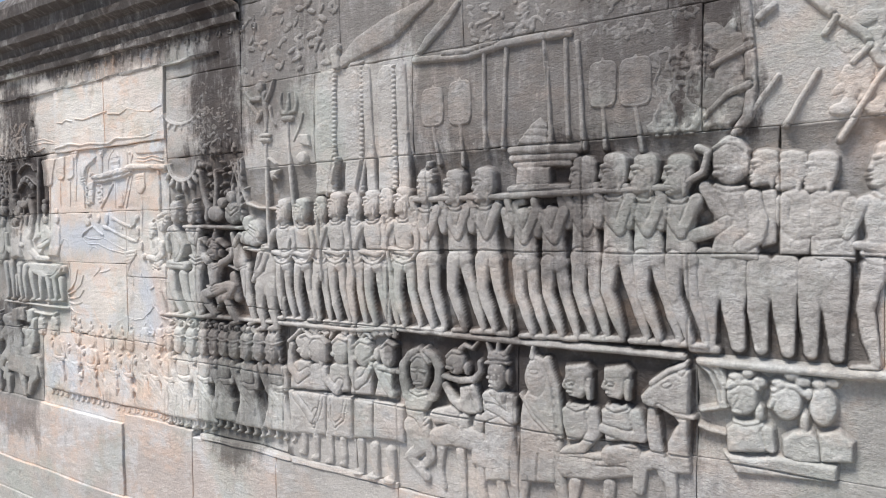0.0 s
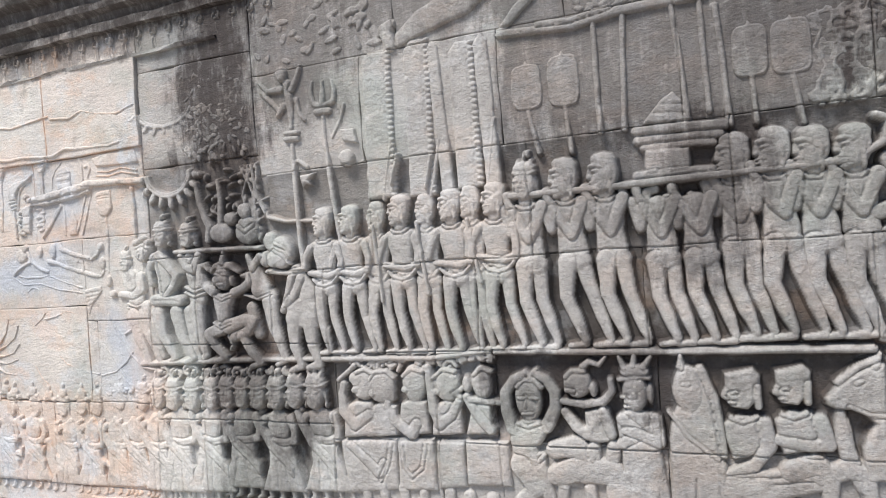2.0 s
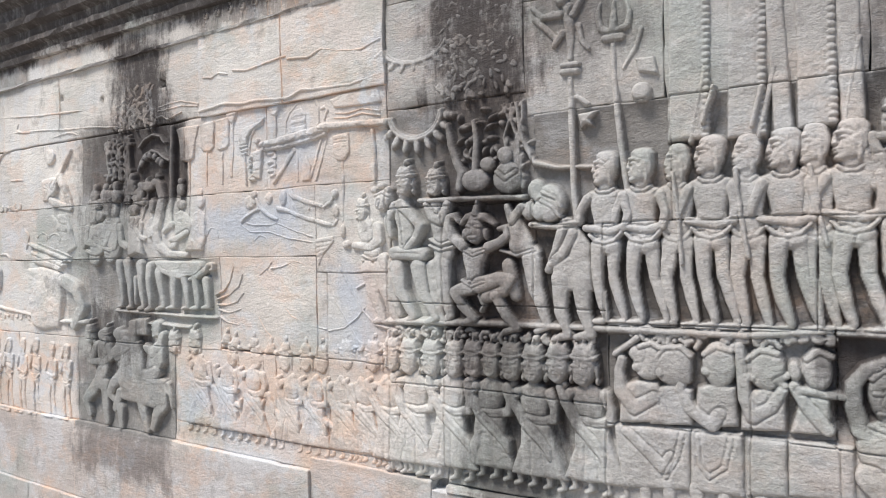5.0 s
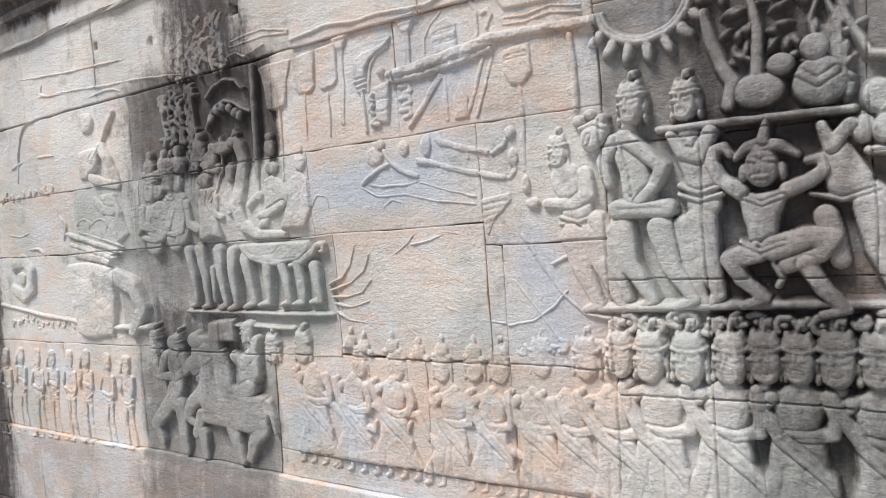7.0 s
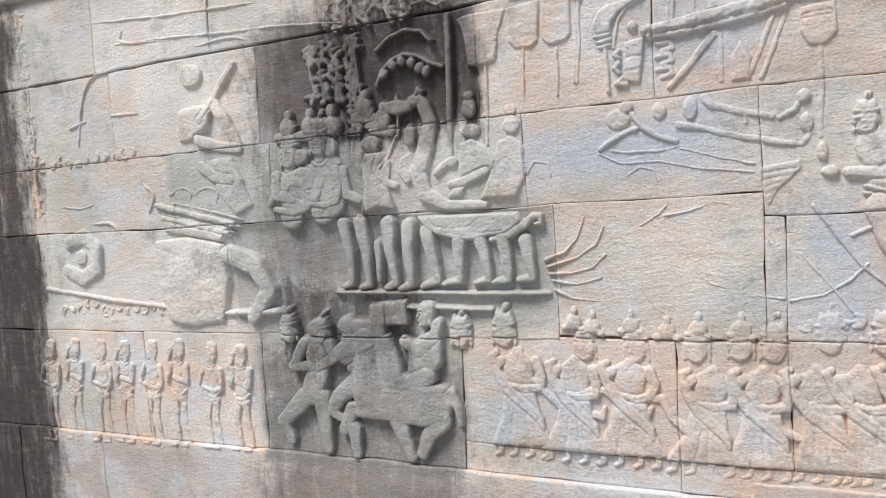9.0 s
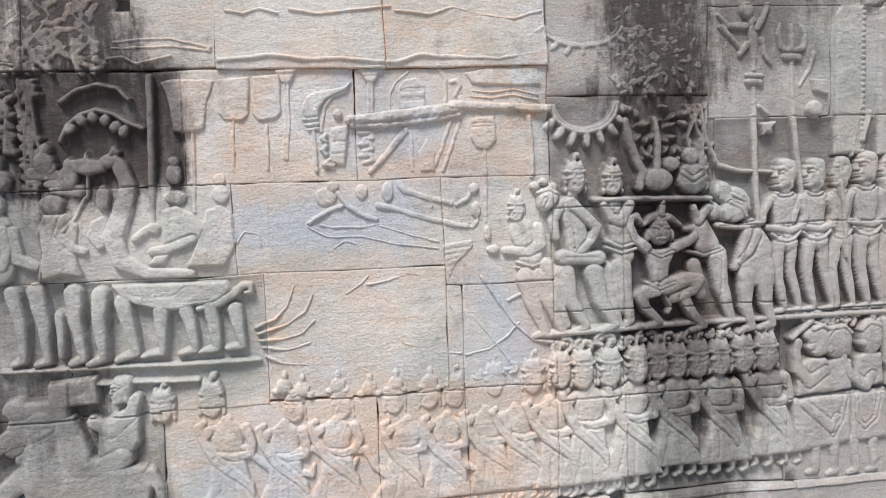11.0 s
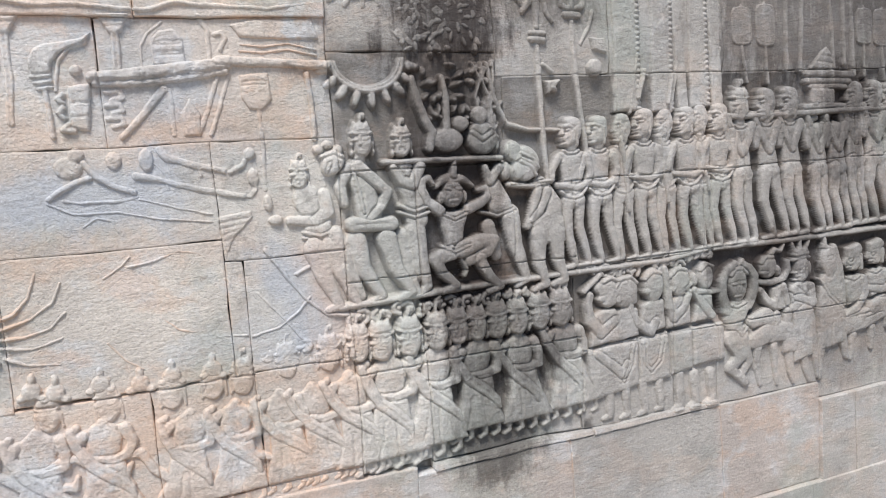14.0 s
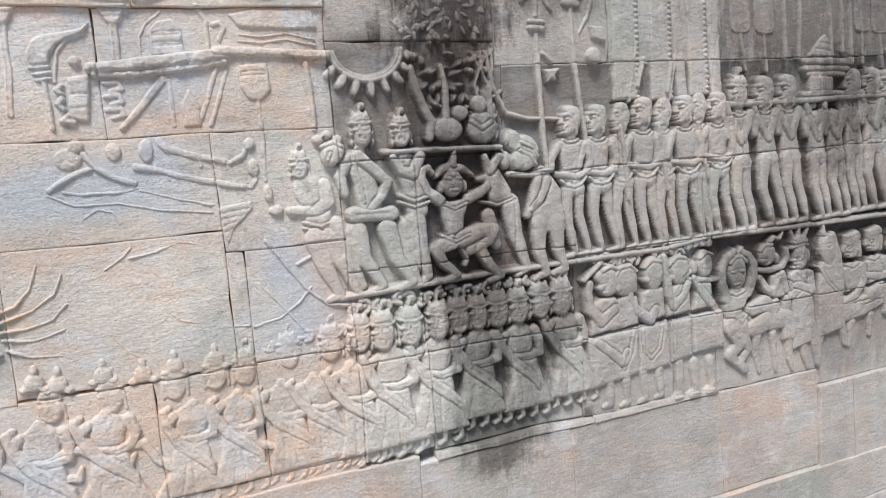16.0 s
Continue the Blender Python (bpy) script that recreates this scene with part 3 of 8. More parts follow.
block(-4.477, -3.736, 2.258, 2.671, "o")
block(-10.14, -9.36, 1.923, 2.258, "l")
block(-9.36, -8.58, 1.923, 2.258, "l")
block(-8.58, -7.8, 1.923, 2.258, "l")
block(-7.8, -6.591, 1.923, 2.258, "o")
block(-6.591, -6.045, 1.923, 2.258, "n")
block(-6.045, -5.6, 1.923, 2.258, "n")
block(-5.6, -4.93, 1.923, 2.258, "q")
block(-4.93, -4.157, 1.923, 2.258, "q")
block(-4.157, -3.736, 1.845, 2.258, "q")
# far-left blocks, here and below, take a dark tone for the shade there
block(-10.14, -7.535, 1.431, 1.923, "d")
block(-7.535, -6.287, 1.431, 1.923, "w")
block(-6.287, -5.538, 1.431, 1.923, "N")
block(-5.538, -4.836, 1.431, 1.923, "N")
block(-4.836, -4.157, 1.447, 1.923, "y")
block(-4.157, -4.095, 1.447, 1.845, "y")
block(-4.095, -3.736, 1.447, 1.845, "q")
block(-3.736, -3.455, 1.377, 1.72, "N")
block(-10.14, -8.58, 0.909, 1.431, "d")
block(-8.58, -7.535, 0.909, 1.431, "d")
block(-7.535, -6.864, 0.909, 1.431, "o")
block(-6.864, -6.178, 0.909, 1.431, "o")
block(-6.178, -5.226, 0.909, 1.431, "N")
block(-5.226, -4.438, 1.018, 1.439, "o")
block(-4.438, -4.095, 1.018, 1.439, "o")
block(-4.095, -3.736, 1.018, 1.447, "o")
block(-3.736, -3.455, 0.987, 1.377, "q")
block(-5.226, -4.438, 0.909, 1.018, "o")
block(-4.438, -3.736, 0.909, 1.018, "o")
block(-3.736, -3.081, 2.554, 3.015, "g")
block(-3.736, -3.05, 2.126, 2.554, "H")
block(-3.736, -3.455, 1.72, 2.126, "N")
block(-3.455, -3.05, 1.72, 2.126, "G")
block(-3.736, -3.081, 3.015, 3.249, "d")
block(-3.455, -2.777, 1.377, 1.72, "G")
block(-3.455, -2.777, 0.971, 1.377, "N")
block(-3.081, -2.379, 2.898, 3.327, "g")
block(-2.379, -1.7, 2.898, 3.327, "g")
block(-1.7, -0.858, 2.898, 3.327, "g")
block(-0.858, 0.0, 2.898, 3.327, "d")
block(0.0, 0.936, 2.898, 3.327, "p")
block(0.936, 1.872, 2.898, 3.327, "p")
block(-3.081, -2.551, 2.461, 2.898, "g")
block(-2.551, -1.958, 2.461, 2.898, "g")
block(-1.958, -1.318, 2.461, 2.898, "g")
block(-1.318, -0.741, 2.461, 2.898, "g")
block(-0.741, 0.078, 2.461, 2.898, "g")
block(0.078, 0.936, 2.461, 2.898, "o")
block(0.936, 1.872, 2.461, 2.898, "p")
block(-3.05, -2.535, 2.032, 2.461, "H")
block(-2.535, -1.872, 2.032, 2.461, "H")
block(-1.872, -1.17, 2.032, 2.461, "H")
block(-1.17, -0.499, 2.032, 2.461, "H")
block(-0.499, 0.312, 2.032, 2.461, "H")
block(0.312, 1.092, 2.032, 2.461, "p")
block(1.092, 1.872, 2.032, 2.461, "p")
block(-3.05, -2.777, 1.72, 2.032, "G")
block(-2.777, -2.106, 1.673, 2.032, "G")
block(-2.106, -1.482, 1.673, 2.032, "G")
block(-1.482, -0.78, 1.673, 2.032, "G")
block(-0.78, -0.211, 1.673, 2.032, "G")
block(-0.211, 0.546, 1.673, 2.032, "p")
block(0.546, 1.248, 1.673, 2.032, "p")
block(1.248, 1.872, 1.673, 2.032, "o")
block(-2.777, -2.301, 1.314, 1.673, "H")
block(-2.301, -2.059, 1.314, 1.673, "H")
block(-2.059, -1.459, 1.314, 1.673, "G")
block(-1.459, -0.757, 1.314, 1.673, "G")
block(-0.757, 0.0, 1.314, 1.673, "N")
block(0.0, 0.936, 1.314, 1.673, "N")
block(0.936, 1.872, 1.314, 1.673, "p")
block(-2.777, -2.301, 0.963, 1.314, "g")
block(-2.301, -2.051, 0.963, 1.314, "g")
block(-1.443, -0.757, 0.854, 1.314, "g")
block(-0.757, 0.0, 0.854, 1.314, "g")
block(0.0, 0.936, 0.854, 1.314, "n")
block(0.936, 1.872, 0.854, 1.314, "n")
block(-2.051, -1.443, 0.94, 1.314, "g")
block(-4.212, -3.533, 0.441, 0.971, "p", 0.012)
block(-3.533, -2.847, 0.441, 0.936, "p", 0.012)
block(-2.847, -2.051, 0.441, 0.936, "g", 0.012)
block(-3.455, -2.73, 0.936, 0.967, "o", 0.02)
block(-2.73, -2.051, 0.936, 0.967, "o", 0.02)
block(-2.051, -1.443, 0.441, 0.94, "p", 0.012)
block(-1.443, -1.209, 0.425, 0.854, "g", 0.03)
block(-1.209, -0.468, 0.425, 0.854, "g", 0.03)
block(-0.468, 0.39, 0.425, 0.854, "p", 0.03)
block(0.39, 1.248, 0.425, 0.854, "g", 0.03)
block(1.248, 1.872, 0.425, 0.854, "g", 0.03)
block(-10.14, -9.36, 0.441, 0.909, "d", 0.025)
block(-9.36, -8.58, 0.441, 0.909, "d", 0.025)
block(-8.58, -7.8, 0.441, 0.909, "d", 0.025)
block(-7.8, -7.176, 0.441, 0.909, "p", 0.025)
block(-7.176, -6.185, 0.441, 0.909, "p", 0.025)
block(-6.185, -5.265, 0.441, 0.909, "p", 0.025)
block(-5.265, -4.212, 0.441, 0.909, "p", 0.025)
block(-10.14, -9.204, 0.207, 0.441, "d", 0.04)
block(-9.204, -8.268, 0.207, 0.441, "d", 0.04)
block(-8.268, -7.41, 0.207, 0.441, "g", 0.04)
block(-7.41, -6.708, 0.207, 0.441, "g", 0.04)
block(-6.708, -5.85, 0.207, 0.441, "p", 0.04)
block(-5.85, -4.992, 0.207, 0.441, "g", 0.04)
block(-4.992, -4.056, 0.207, 0.441, "g", 0.04)
block(-4.056, -3.198, 0.207, 0.441, "p", 0.04)
block(-3.198, -2.34, 0.207, 0.441, "g", 0.04)
block(-2.34, -1.521, 0.207, 0.441, "g", 0.04)
block(-1.521, -0.702, 0.207, 0.441, "g", 0.04)
block(-0.702, 0.234, 0.207, 0.441, "p", 0.04)
block(0.234, 1.17, 0.207, 0.441, "g", 0.04)
block(1.17, 1.872, 0.207, 0.441, "g", 0.04)
block(-10.14, -9.516, -0.004, 0.207, "d", 0.05)
block(-9.516, -8.58, -0.004, 0.207, "d", 0.05)
block(-8.58, -7.8, -0.004, 0.207, "g", 0.05)
block(-7.8, -7.02, -0.004, 0.207, "g", 0.05)
block(-7.02, -6.24, -0.004, 0.207, "p", 0.05)
block(-6.24, -5.46, -0.004, 0.207, "g", 0.05)
block(-5.46, -4.524, -0.004, 0.207, "g", 0.05)
block(-4.524, -3.666, -0.004, 0.207, "p", 0.05)
block(-3.666, -2.73, -0.004, 0.207, "g", 0.05)
block(-2.73, -1.872, -0.004, 0.207, "g", 0.05)
block(-1.872, -1.092, -0.004, 0.207, "g", 0.05)
block(-1.092, -0.234, -0.004, 0.207, "p", 0.05)
block(-0.234, 0.624, -0.004, 0.207, "g", 0.05)
block(0.624, 1.248, -0.004, 0.207, "g", 0.05)
block(1.248, 1.872, -0.004, 0.207, "g", 0.05)
block(-10.14, -8.97, 3.108, 3.249, "d")
block(-8.97, -7.8, 3.108, 3.249, "l")
block(-7.8, -6.708, 3.108, 3.249, "d")
block(-6.708, -5.772, 3.108, 3.249, "w")
block(-5.772, -4.961, 3.108, 3.249, "l")
block(-4.961, -4.446, 3.108, 3.249, "o")
block(-4.446, -3.736, 3.108, 3.249, "o")
block(-3.081, -2.106, 3.327, 3.795, "d")
block(-2.106, -1.092, 3.327, 3.795, "d")
block(-1.092, 0.0, 3.327, 3.795, "d")
block(0.0, 0.936, 3.327, 3.795, "p")
block(0.936, 1.872, 3.327, 3.795, "p")
block(-3.736, -3.081, 3.249, 3.795, "d")
block(-10.14, -8.97, 3.249, 3.795, "d")
block(-8.97, -7.8, 3.249, 3.795, "d")
block(-7.8, -6.708, 3.249, 3.795, "d")
block(-6.708, -5.772, 3.249, 3.795, "l")
block(-5.772, -4.836, 3.249, 3.795, "l")
block(-4.836, -3.736, 3.249, 3.795, "d")


STONE = stone_material("sandstone")
rng = random.Random(4)

# joints between the blocks, with their half width
JOINTS = []
for x0, x1, z0, z1, tone in BLOCKS:
    w = rng.choice((0.0015, 0.002, 0.003, 0.004))
    JOINTS.append((x0, z1, x1, z1, w))
    JOINTS.append((x1, z0, x1, z1, rng.choice((0.002, 0.003, 0.004))))

# square sockets cut in the upper blocks: place and half width
HOLES = [(-6.292, 2.953, 0.016), (-5.846, 2.883, 0.015), (-5.272, 2.906, 0.024)]

# wall colours and the shade-darkened, cut-back ground on a coarse map, softened across joints
MAP = 0.02
NX, NZ = int(12.2 / MAP), int(4.0 / MAP)
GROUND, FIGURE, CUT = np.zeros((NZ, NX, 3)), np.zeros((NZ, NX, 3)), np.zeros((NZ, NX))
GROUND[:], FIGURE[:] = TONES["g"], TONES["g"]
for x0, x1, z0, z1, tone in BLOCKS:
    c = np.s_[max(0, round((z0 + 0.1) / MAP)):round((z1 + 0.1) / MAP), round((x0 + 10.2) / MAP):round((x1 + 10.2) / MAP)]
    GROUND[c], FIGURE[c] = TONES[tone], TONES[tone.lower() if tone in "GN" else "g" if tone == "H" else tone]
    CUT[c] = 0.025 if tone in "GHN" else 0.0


def soften(a, n):
    for axis in (0, 1):
        p = np.pad(a, [(n, n) if k == axis else (0, 0) for k in range(a.ndim)], "edge")
        a = sum(np.take(p, range(k, k + a.shape[axis]), axis) for k in range(2 * n + 1)) / (2 * n + 1)
    return a


GROUND, FIGURE = 0.75 * GROUND + 0.25 * soften(GROUND, 7), 0.45 * FIGURE + 0.55 * soften(FIGURE, 7)
CUT = soften(CUT, 3)


def on_map(a, x, z):
    return a[np.clip(((z + 0.1) / MAP).astype(int), 0, NZ - 1), np.clip(((x + 10.2) / MAP).astype(int), 0, NX - 1)]


def ground_tone(x, z):
    return on_map(GROUND, x, z)


def cut_back(x, z):
    return on_map(CUT, x, z)


def iron_at(x, z):
    """How rich in iron the stone is, from its warm tone."""
    c = on_map(FIGURE, x, z)
    return np.clip((c[..., 0] - c[..., 2] - 0.045) / 0.05, 0, 1)


# ---- ground and the wall's core ----
def solid(name, x0, x1, y0, y1, z0, z1, mat, label, kind="structure"):
    bm = bmesh.new()
    bmesh.ops.create_cube(bm, size=1)
    for v in bm.verts:
        v.co = Vector(((x0 + x1) / 2 + v.co.x * (x1 - x0), (y0 + y1) / 2 + v.co.y * (y1 - y0), (z0 + z1) / 2 + v.co.z * (z1 - z0)))
    me = bpy.data.meshes.new(name)
    bm.to_mesh(me)
    bm.free()
    me.materials.append(mat)
    return tagged(new(name, me), label, "", "", kind)


EARTH = stone_material("sandy_earth", 1.0, (0.30, 0.268, 0.24))
CORE = stone_material("joint_shade", 1.0, (0.20, 0.185, 0.17))
ground = solid("ground", -400, 400, -400, 400, -0.3, 0.0, EARTH, "trodden sandy earth before the temple wall")
wall = solid("wall_north", -10.14, 1.87, 0.05, 0.6, -0.1, 3.79, CORE, "long sandstone temple wall of large fitted blocks")


def stone_block(x0, x1, z0, z1, tone, proud):
    """One fitted block: wavy shared joints, chipped and rounded front edges, an uneven face."""
    nx, nz = max(4, int((x1 - x0) / 0.045)), max(4, int((z1 - z0) / 0.045))
    run = lambda a, b, n: np.concatenate([[a, a + 0.008], np.linspace(a, b, n - 1)[1:-1], [b - 0.008, b]])
    X, Z = np.meshgrid(run(x0, x1, nx), run(z0, z1, nz))
    holes = [(hx, hz, hr) for hx, hz, hr in HOLES if x0 < hx < x1 and z0 < hz < z1]
    if holes:
        side = lambda c, r: [c - r - 0.003, c - r, c + r, c + r + 0.003]
        X, Z = np.meshgrid(np.sort(np.concatenate([X[0]] + [side(hx, hr) for hx, hz, hr in holes])), np.sort(np.concatenate([Z[:, 0]] + [side(hz, hr) for hx, hz, hr in holes])))
        nx, nz = X.shape[1] - 1, X.shape[0] - 1
    edge = np.zeros(X.shape, bool)
    edge[0], edge[-1], edge[:, 0], edge[:, -1] = True, True, True, True
    colour, depth = ground_tone(X, Z), cut_back(X, Z)
    # joints wander, the same on both sides; the block stops just short of them
    wx, wz = 0.006 * lattice(X, Z, 0.17, 81), 0.005 * lattice(X, Z, 0.2, 82)
    chip = np.clip(lattice(X, Z, 0.08, rng.randrange(900)) - 0.25, 0, 1)
    gap = 0.0007 + 0.0085 * chip * edge
    sx = np.zeros(X.shape)
    sz = np.zeros(X.shape)
    sx[:, 0], sx[:, -1], sz[0], sz[-1] = 1, -1, 1, -1
    bx, bz = X + wx + sx * gap, Z + wz + sz * gap
    b = rng.uniform(0.0008, 0.0024)
    tilt = rng.uniform(-0.004, 0.004)
    Y = depth - proud + 0.0025 * lattice(X, Z, 0.16, 83) + 0.0015 * lattice(X, Z, 0.06, 84) + tilt * (X - x0) / (x1 - x0)
    for hx, hz, hr in holes:
        Y = Y + 0.06 * ((abs(X - hx) < hr + 0.001) & (abs(Z - hz) < hr + 0.001))
    fx, fz = bx + sx * b, bz + sz * b
    rust = edge * iron_at(X, Z) * np.clip(0.25 + 0.9 * lattice(X, Z, 0.13, 85), 0, 0.7)
    colour = colour + (np.array(RUST) - colour) * rust[..., None]
    co = np.stack([fx, Y, fz], -1).reshape(-1, 3).tolist()
    cols = colour.reshape(-1, 3).tolist()
    idx = np.arange((nx + 1) * (nz + 1)).reshape(nz + 1, nx + 1)
    faces = np.stack([idx[:-1, :-1], idx[:-1, 1:], idx[1:, 1:], idx[1:, :-1]], -1).reshape(-1, 4).tolist()
    rim = list(idx[0, :-1]) + list(idx[:-1, -1]) + list(idx[-1, :0:-1]) + list(idx[:0:-1, 0])
    last = rim
    for back in (0.4, None):
        start = len(co)
        for k in rim:
            j, i = divmod(int(k), nx + 1)
            co.append((bx[j, i], 0.12 if back is None else Y[j, i] + b + 0.007 * chip[j, i], bz[j, i]))
            cols.append(cols[k])
        ring = list(range(start, len(co)))
        n = len(rim)
        faces += [(last[(k + 1) % n], last[k], ring[k], ring[(k + 1) % n]) for k in range(n)]
        last = ring
    me = bpy.data.meshes.new("stone_block")
    me.from_pydata([tuple(map(float, p)) for p in co], [], [tuple(map(int, f)) for f in faces])
    me.update()
    me.attributes.new("stone_colour", "FLOAT_COLOR", "POINT").data.foreach_set("color", np.array([tuple(c) + (1,) for c in cols], np.float32).ravel())
    me.polygons.foreach_set("use_smooth", np.ones(len(faces), bool))
    me.materials.append(STONE)
    ob = new("stone_block", me)
    ob.parent = wall
    return ob


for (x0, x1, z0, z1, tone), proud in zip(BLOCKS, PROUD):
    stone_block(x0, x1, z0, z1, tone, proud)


def moulding(x0, x1, profile, label):
    """A cornice of given profile (depth, height), run along the wall in uneven lengths."""
    xs = [x0]
    while xs[-1] < x1:
        xs.append(xs[-1] + rng.uniform(0.07, 0.12))
    co, faces, n = [], [], len(profile)
    for i, x in enumerate(xs):
        for y, z in profile:
            co.append((x, -y + rng.uniform(-0.006, 0.006), z + rng.uniform(-0.003, 0.003)))
        if i:
            faces += [((i - 1) * n + k, (i - 1) * n + k + 1, i * n + k + 1, i * n + k) for k in range(n - 1)]
    me = bpy.data.meshes.new("cornice")
    me.from_pydata(co, [], faces)
    me.update()
    flat = np.array([TONES["g"] + (1,)] * len(co), np.float32)
    me.attributes.new("stone_colour", "FLOAT_COLOR", "POINT").data.foreach_set("color", flat.ravel())
    me.materials.append(STONE)
    return tagged(new("cornice", me), label, "cornice", "", "structure")



# upper register: spear bearers
man(-2.785, 1.662, 0.644, 0.023, face=-1, seed=0, slim=1.0)
man(-2.645, 1.664, 0.641, 0.008, face=-1, seed=1, slim=1.0)
man(-2.533, 1.664, 0.645, 0.019, face=-1, seed=2, slim=0.8, depth=0.6, arms='none', label='weathered grey sandstone relief of a man half behind another')
man(-2.423, 1.663, 0.664, 0.016, face=-1, seed=3, slim=1.0)
man(-2.311, 1.662, 0.661, 0.014, face=-1, seed=4, slim=0.8, depth=0.6, arms='none', label='weathered grey sandstone relief of a man half behind another')
man(-2.187, 1.661, 0.668, -0.002, face=-1, seed=5, slim=1.0)
man(-2.116, 1.666, 0.67, 0.009, face=-1, seed=6, slim=0.8, depth=0.6, arms='none', label='weathered grey sandstone relief of a man half behind another')
man(-2.014, 1.669, 0.667, 0.005, face=-1, seed=7, slim=1.0)
rod("carved_spear", [(-2.398, 2.469, 0.0075), (-2.431, 2.355, 0.0075)], "thin carved stone spear shaft of a guard", "relief ornament", lift=0.03)
rod("carved_spear", [(-2.53, 2.193, 0.0075), (-2.515, 2.053, 0.0075), (-2.505, 1.883, 0.0075)], "thin carved stone spear shaft of a guard", "relief ornament", lift=0.03)
rod("carved_spear", [(-2.252, 2.448, 0.0075), (-2.28, 2.327, 0.0075)], "thin carved stone spear shaft of a guard", "relief ornament", lift=0.03)
rod("carved_spear", [(-2.335, 2.192, 0.0075), (-2.322, 2.056, 0.0075), (-2.299, 1.905, 0.0075)], "thin carved stone spear shaft of a guard", "relief ornament", lift=0.03)
rod("carved_spear", [(-2.121, 2.187, 0.0075), (-2.105, 2.055, 0.0075), (-2.078, 1.94, 0.0075)], "thin carved stone spear shaft of a guard", "relief ornament", lift=0.03)

# upper register: litter porters
man(-1.889, 1.67, 0.72, 0.005, arms='carry', head=True, crown=True, depth=0.95, seed=10, label='grey sandstone relief of a porter carrying a litter pole')
man(-1.714, 1.678, 0.714, -0.027, arms='carry', head=True, crown=False, depth=0.95, seed=11, label='grey sandstone relief of a porter carrying a litter pole')
man(-1.577, 1.68, 0.713, -0.021, arms='carry', head=True, crown=False, depth=0.95, seed=12, label='grey sandstone relief of a porter carrying a litter pole')
man(-1.416, 1.679, 0.685, -0.001, arms='carry', head=False, crown=False, depth=0.95, seed=13, label='grey sandstone relief of a porter carrying a litter pole')
man(-1.285, 1.683, 0.679, -0.016, arms='carry', head=False, crown=False, depth=0.95, seed=14, label='grey sandstone relief of a porter carrying a litter pole')
man(-1.164, 1.691, 0.719, -0.003, arms='carry', head=True, crown=False, depth=0.6, seed=15, label='grey sandstone relief of a porter carrying a litter pole')
man(-1.032, 1.695, 0.719, -0.016, arms='carry', head=True, crown=False, depth=0.95, seed=16, label='grey sandstone relief of a porter carrying a litter pole')
man(-0.916, 1.697, 0.705, -0.02, arms='carry', head=True, crown=False, depth=0.95, seed=17, label='grey sandstone relief of a porter carrying a litter pole')
man(-0.809, 1.696, 0.697, -0.009, arms='carry', head=True, crown=False, depth=0.95, seed=18, label='grey sandstone relief of a porter carrying a litter pole')
rod("carved_litter_pole", [(-1.943, 2.258, 0.0105), (-1.541, 2.257, 0.0105), (-1.245, 2.262, 0.0105), (-0.821, 2.266, 0.0105), (-0.736, 2.315, 0.0105), (-0.718, 2.382, 0.0105), (-0.755, 2.401, 0.0105)], "carved stone litter pole with curled end", "relief ornament", lift=0.034)

# upper register: the dancer, the drummer and the bearers
carving("carved_man", [
    *head_strokes(at_local(-3.638, 2.182, 0.602), 0.602, 0.098, 1.0, True, -1, 0.012),
    tube([(-3.652, 2.187, 0.0194), (-3.653, 2.152, 0.0229)], 0.8, 0.0),
    tube([(-3.663, 2.13, 0.0432), (-3.642, 2.05, 0.0432), (-3.631, 1.966, 0.0486)], 0.5, 0.0),
    tube([(-3.698, 2.14, 0.0216), (-3.732, 2.08, 0.0216), (-3.72, 2.014, 0.0162)], 0.8, 0.0045),
    tube([(-3.662, 2.143, 0.0229), (-3.609, 2.097, 0.0211), (-3.56, 2.047, 0.0194), (-3.585, 1.995, 0.0158), (-3.627, 1.953, 0.0141)], 0.85, 0.0198),
    tube([(-3.68, 2.139, 0.0044), (-3.665, 2.056, 0.0044), (-3.653, 1.976, 0.0044)], 0.7, 0.0264),
    tube([(-3.688, 1.876, 0.0378), (-3.673, 1.769, 0.0306), (-3.608, 1.658, 0.018), (-3.654, 1.638, 0.0126)], 0.75, 0.0),
    tube([(-3.574, 1.87, 0.0396), (-3.55, 1.758, 0.0306), (-3.492, 1.66, 0.018), (-3.544, 1.641, 0.0126)], 0.8, 0.0067),
    tube([(-3.764, 1.906, 0.0317), (-3.728, 1.771, 0.0264), (-3.685, 1.667, 0.0158)], 0.6, 0.0)],
    "stone relief of a crowned man with a drum at the hip", "relief figure", gain=1.15)
carving("carved_drum", [
    tube([(-3.696, 1.934, 0.0267), (-3.628, 1.928, 0.0225), (-3.554, 1.927, 0.0267)], 0.7, 0.0247),
    groove([(-3.686, 1.955), (-3.563, 1.95)], 0.0044, 0.011),
    groove([(-3.686, 1.935), (-3.563, 1.93)], 0.0045, 0.0112),
    groove([(-3.687, 1.913), (-3.564, 1.908)], 0.0044, 0.011)],
    "carved stone drum with ribbed skin", "relief ornament", gain=1.1)
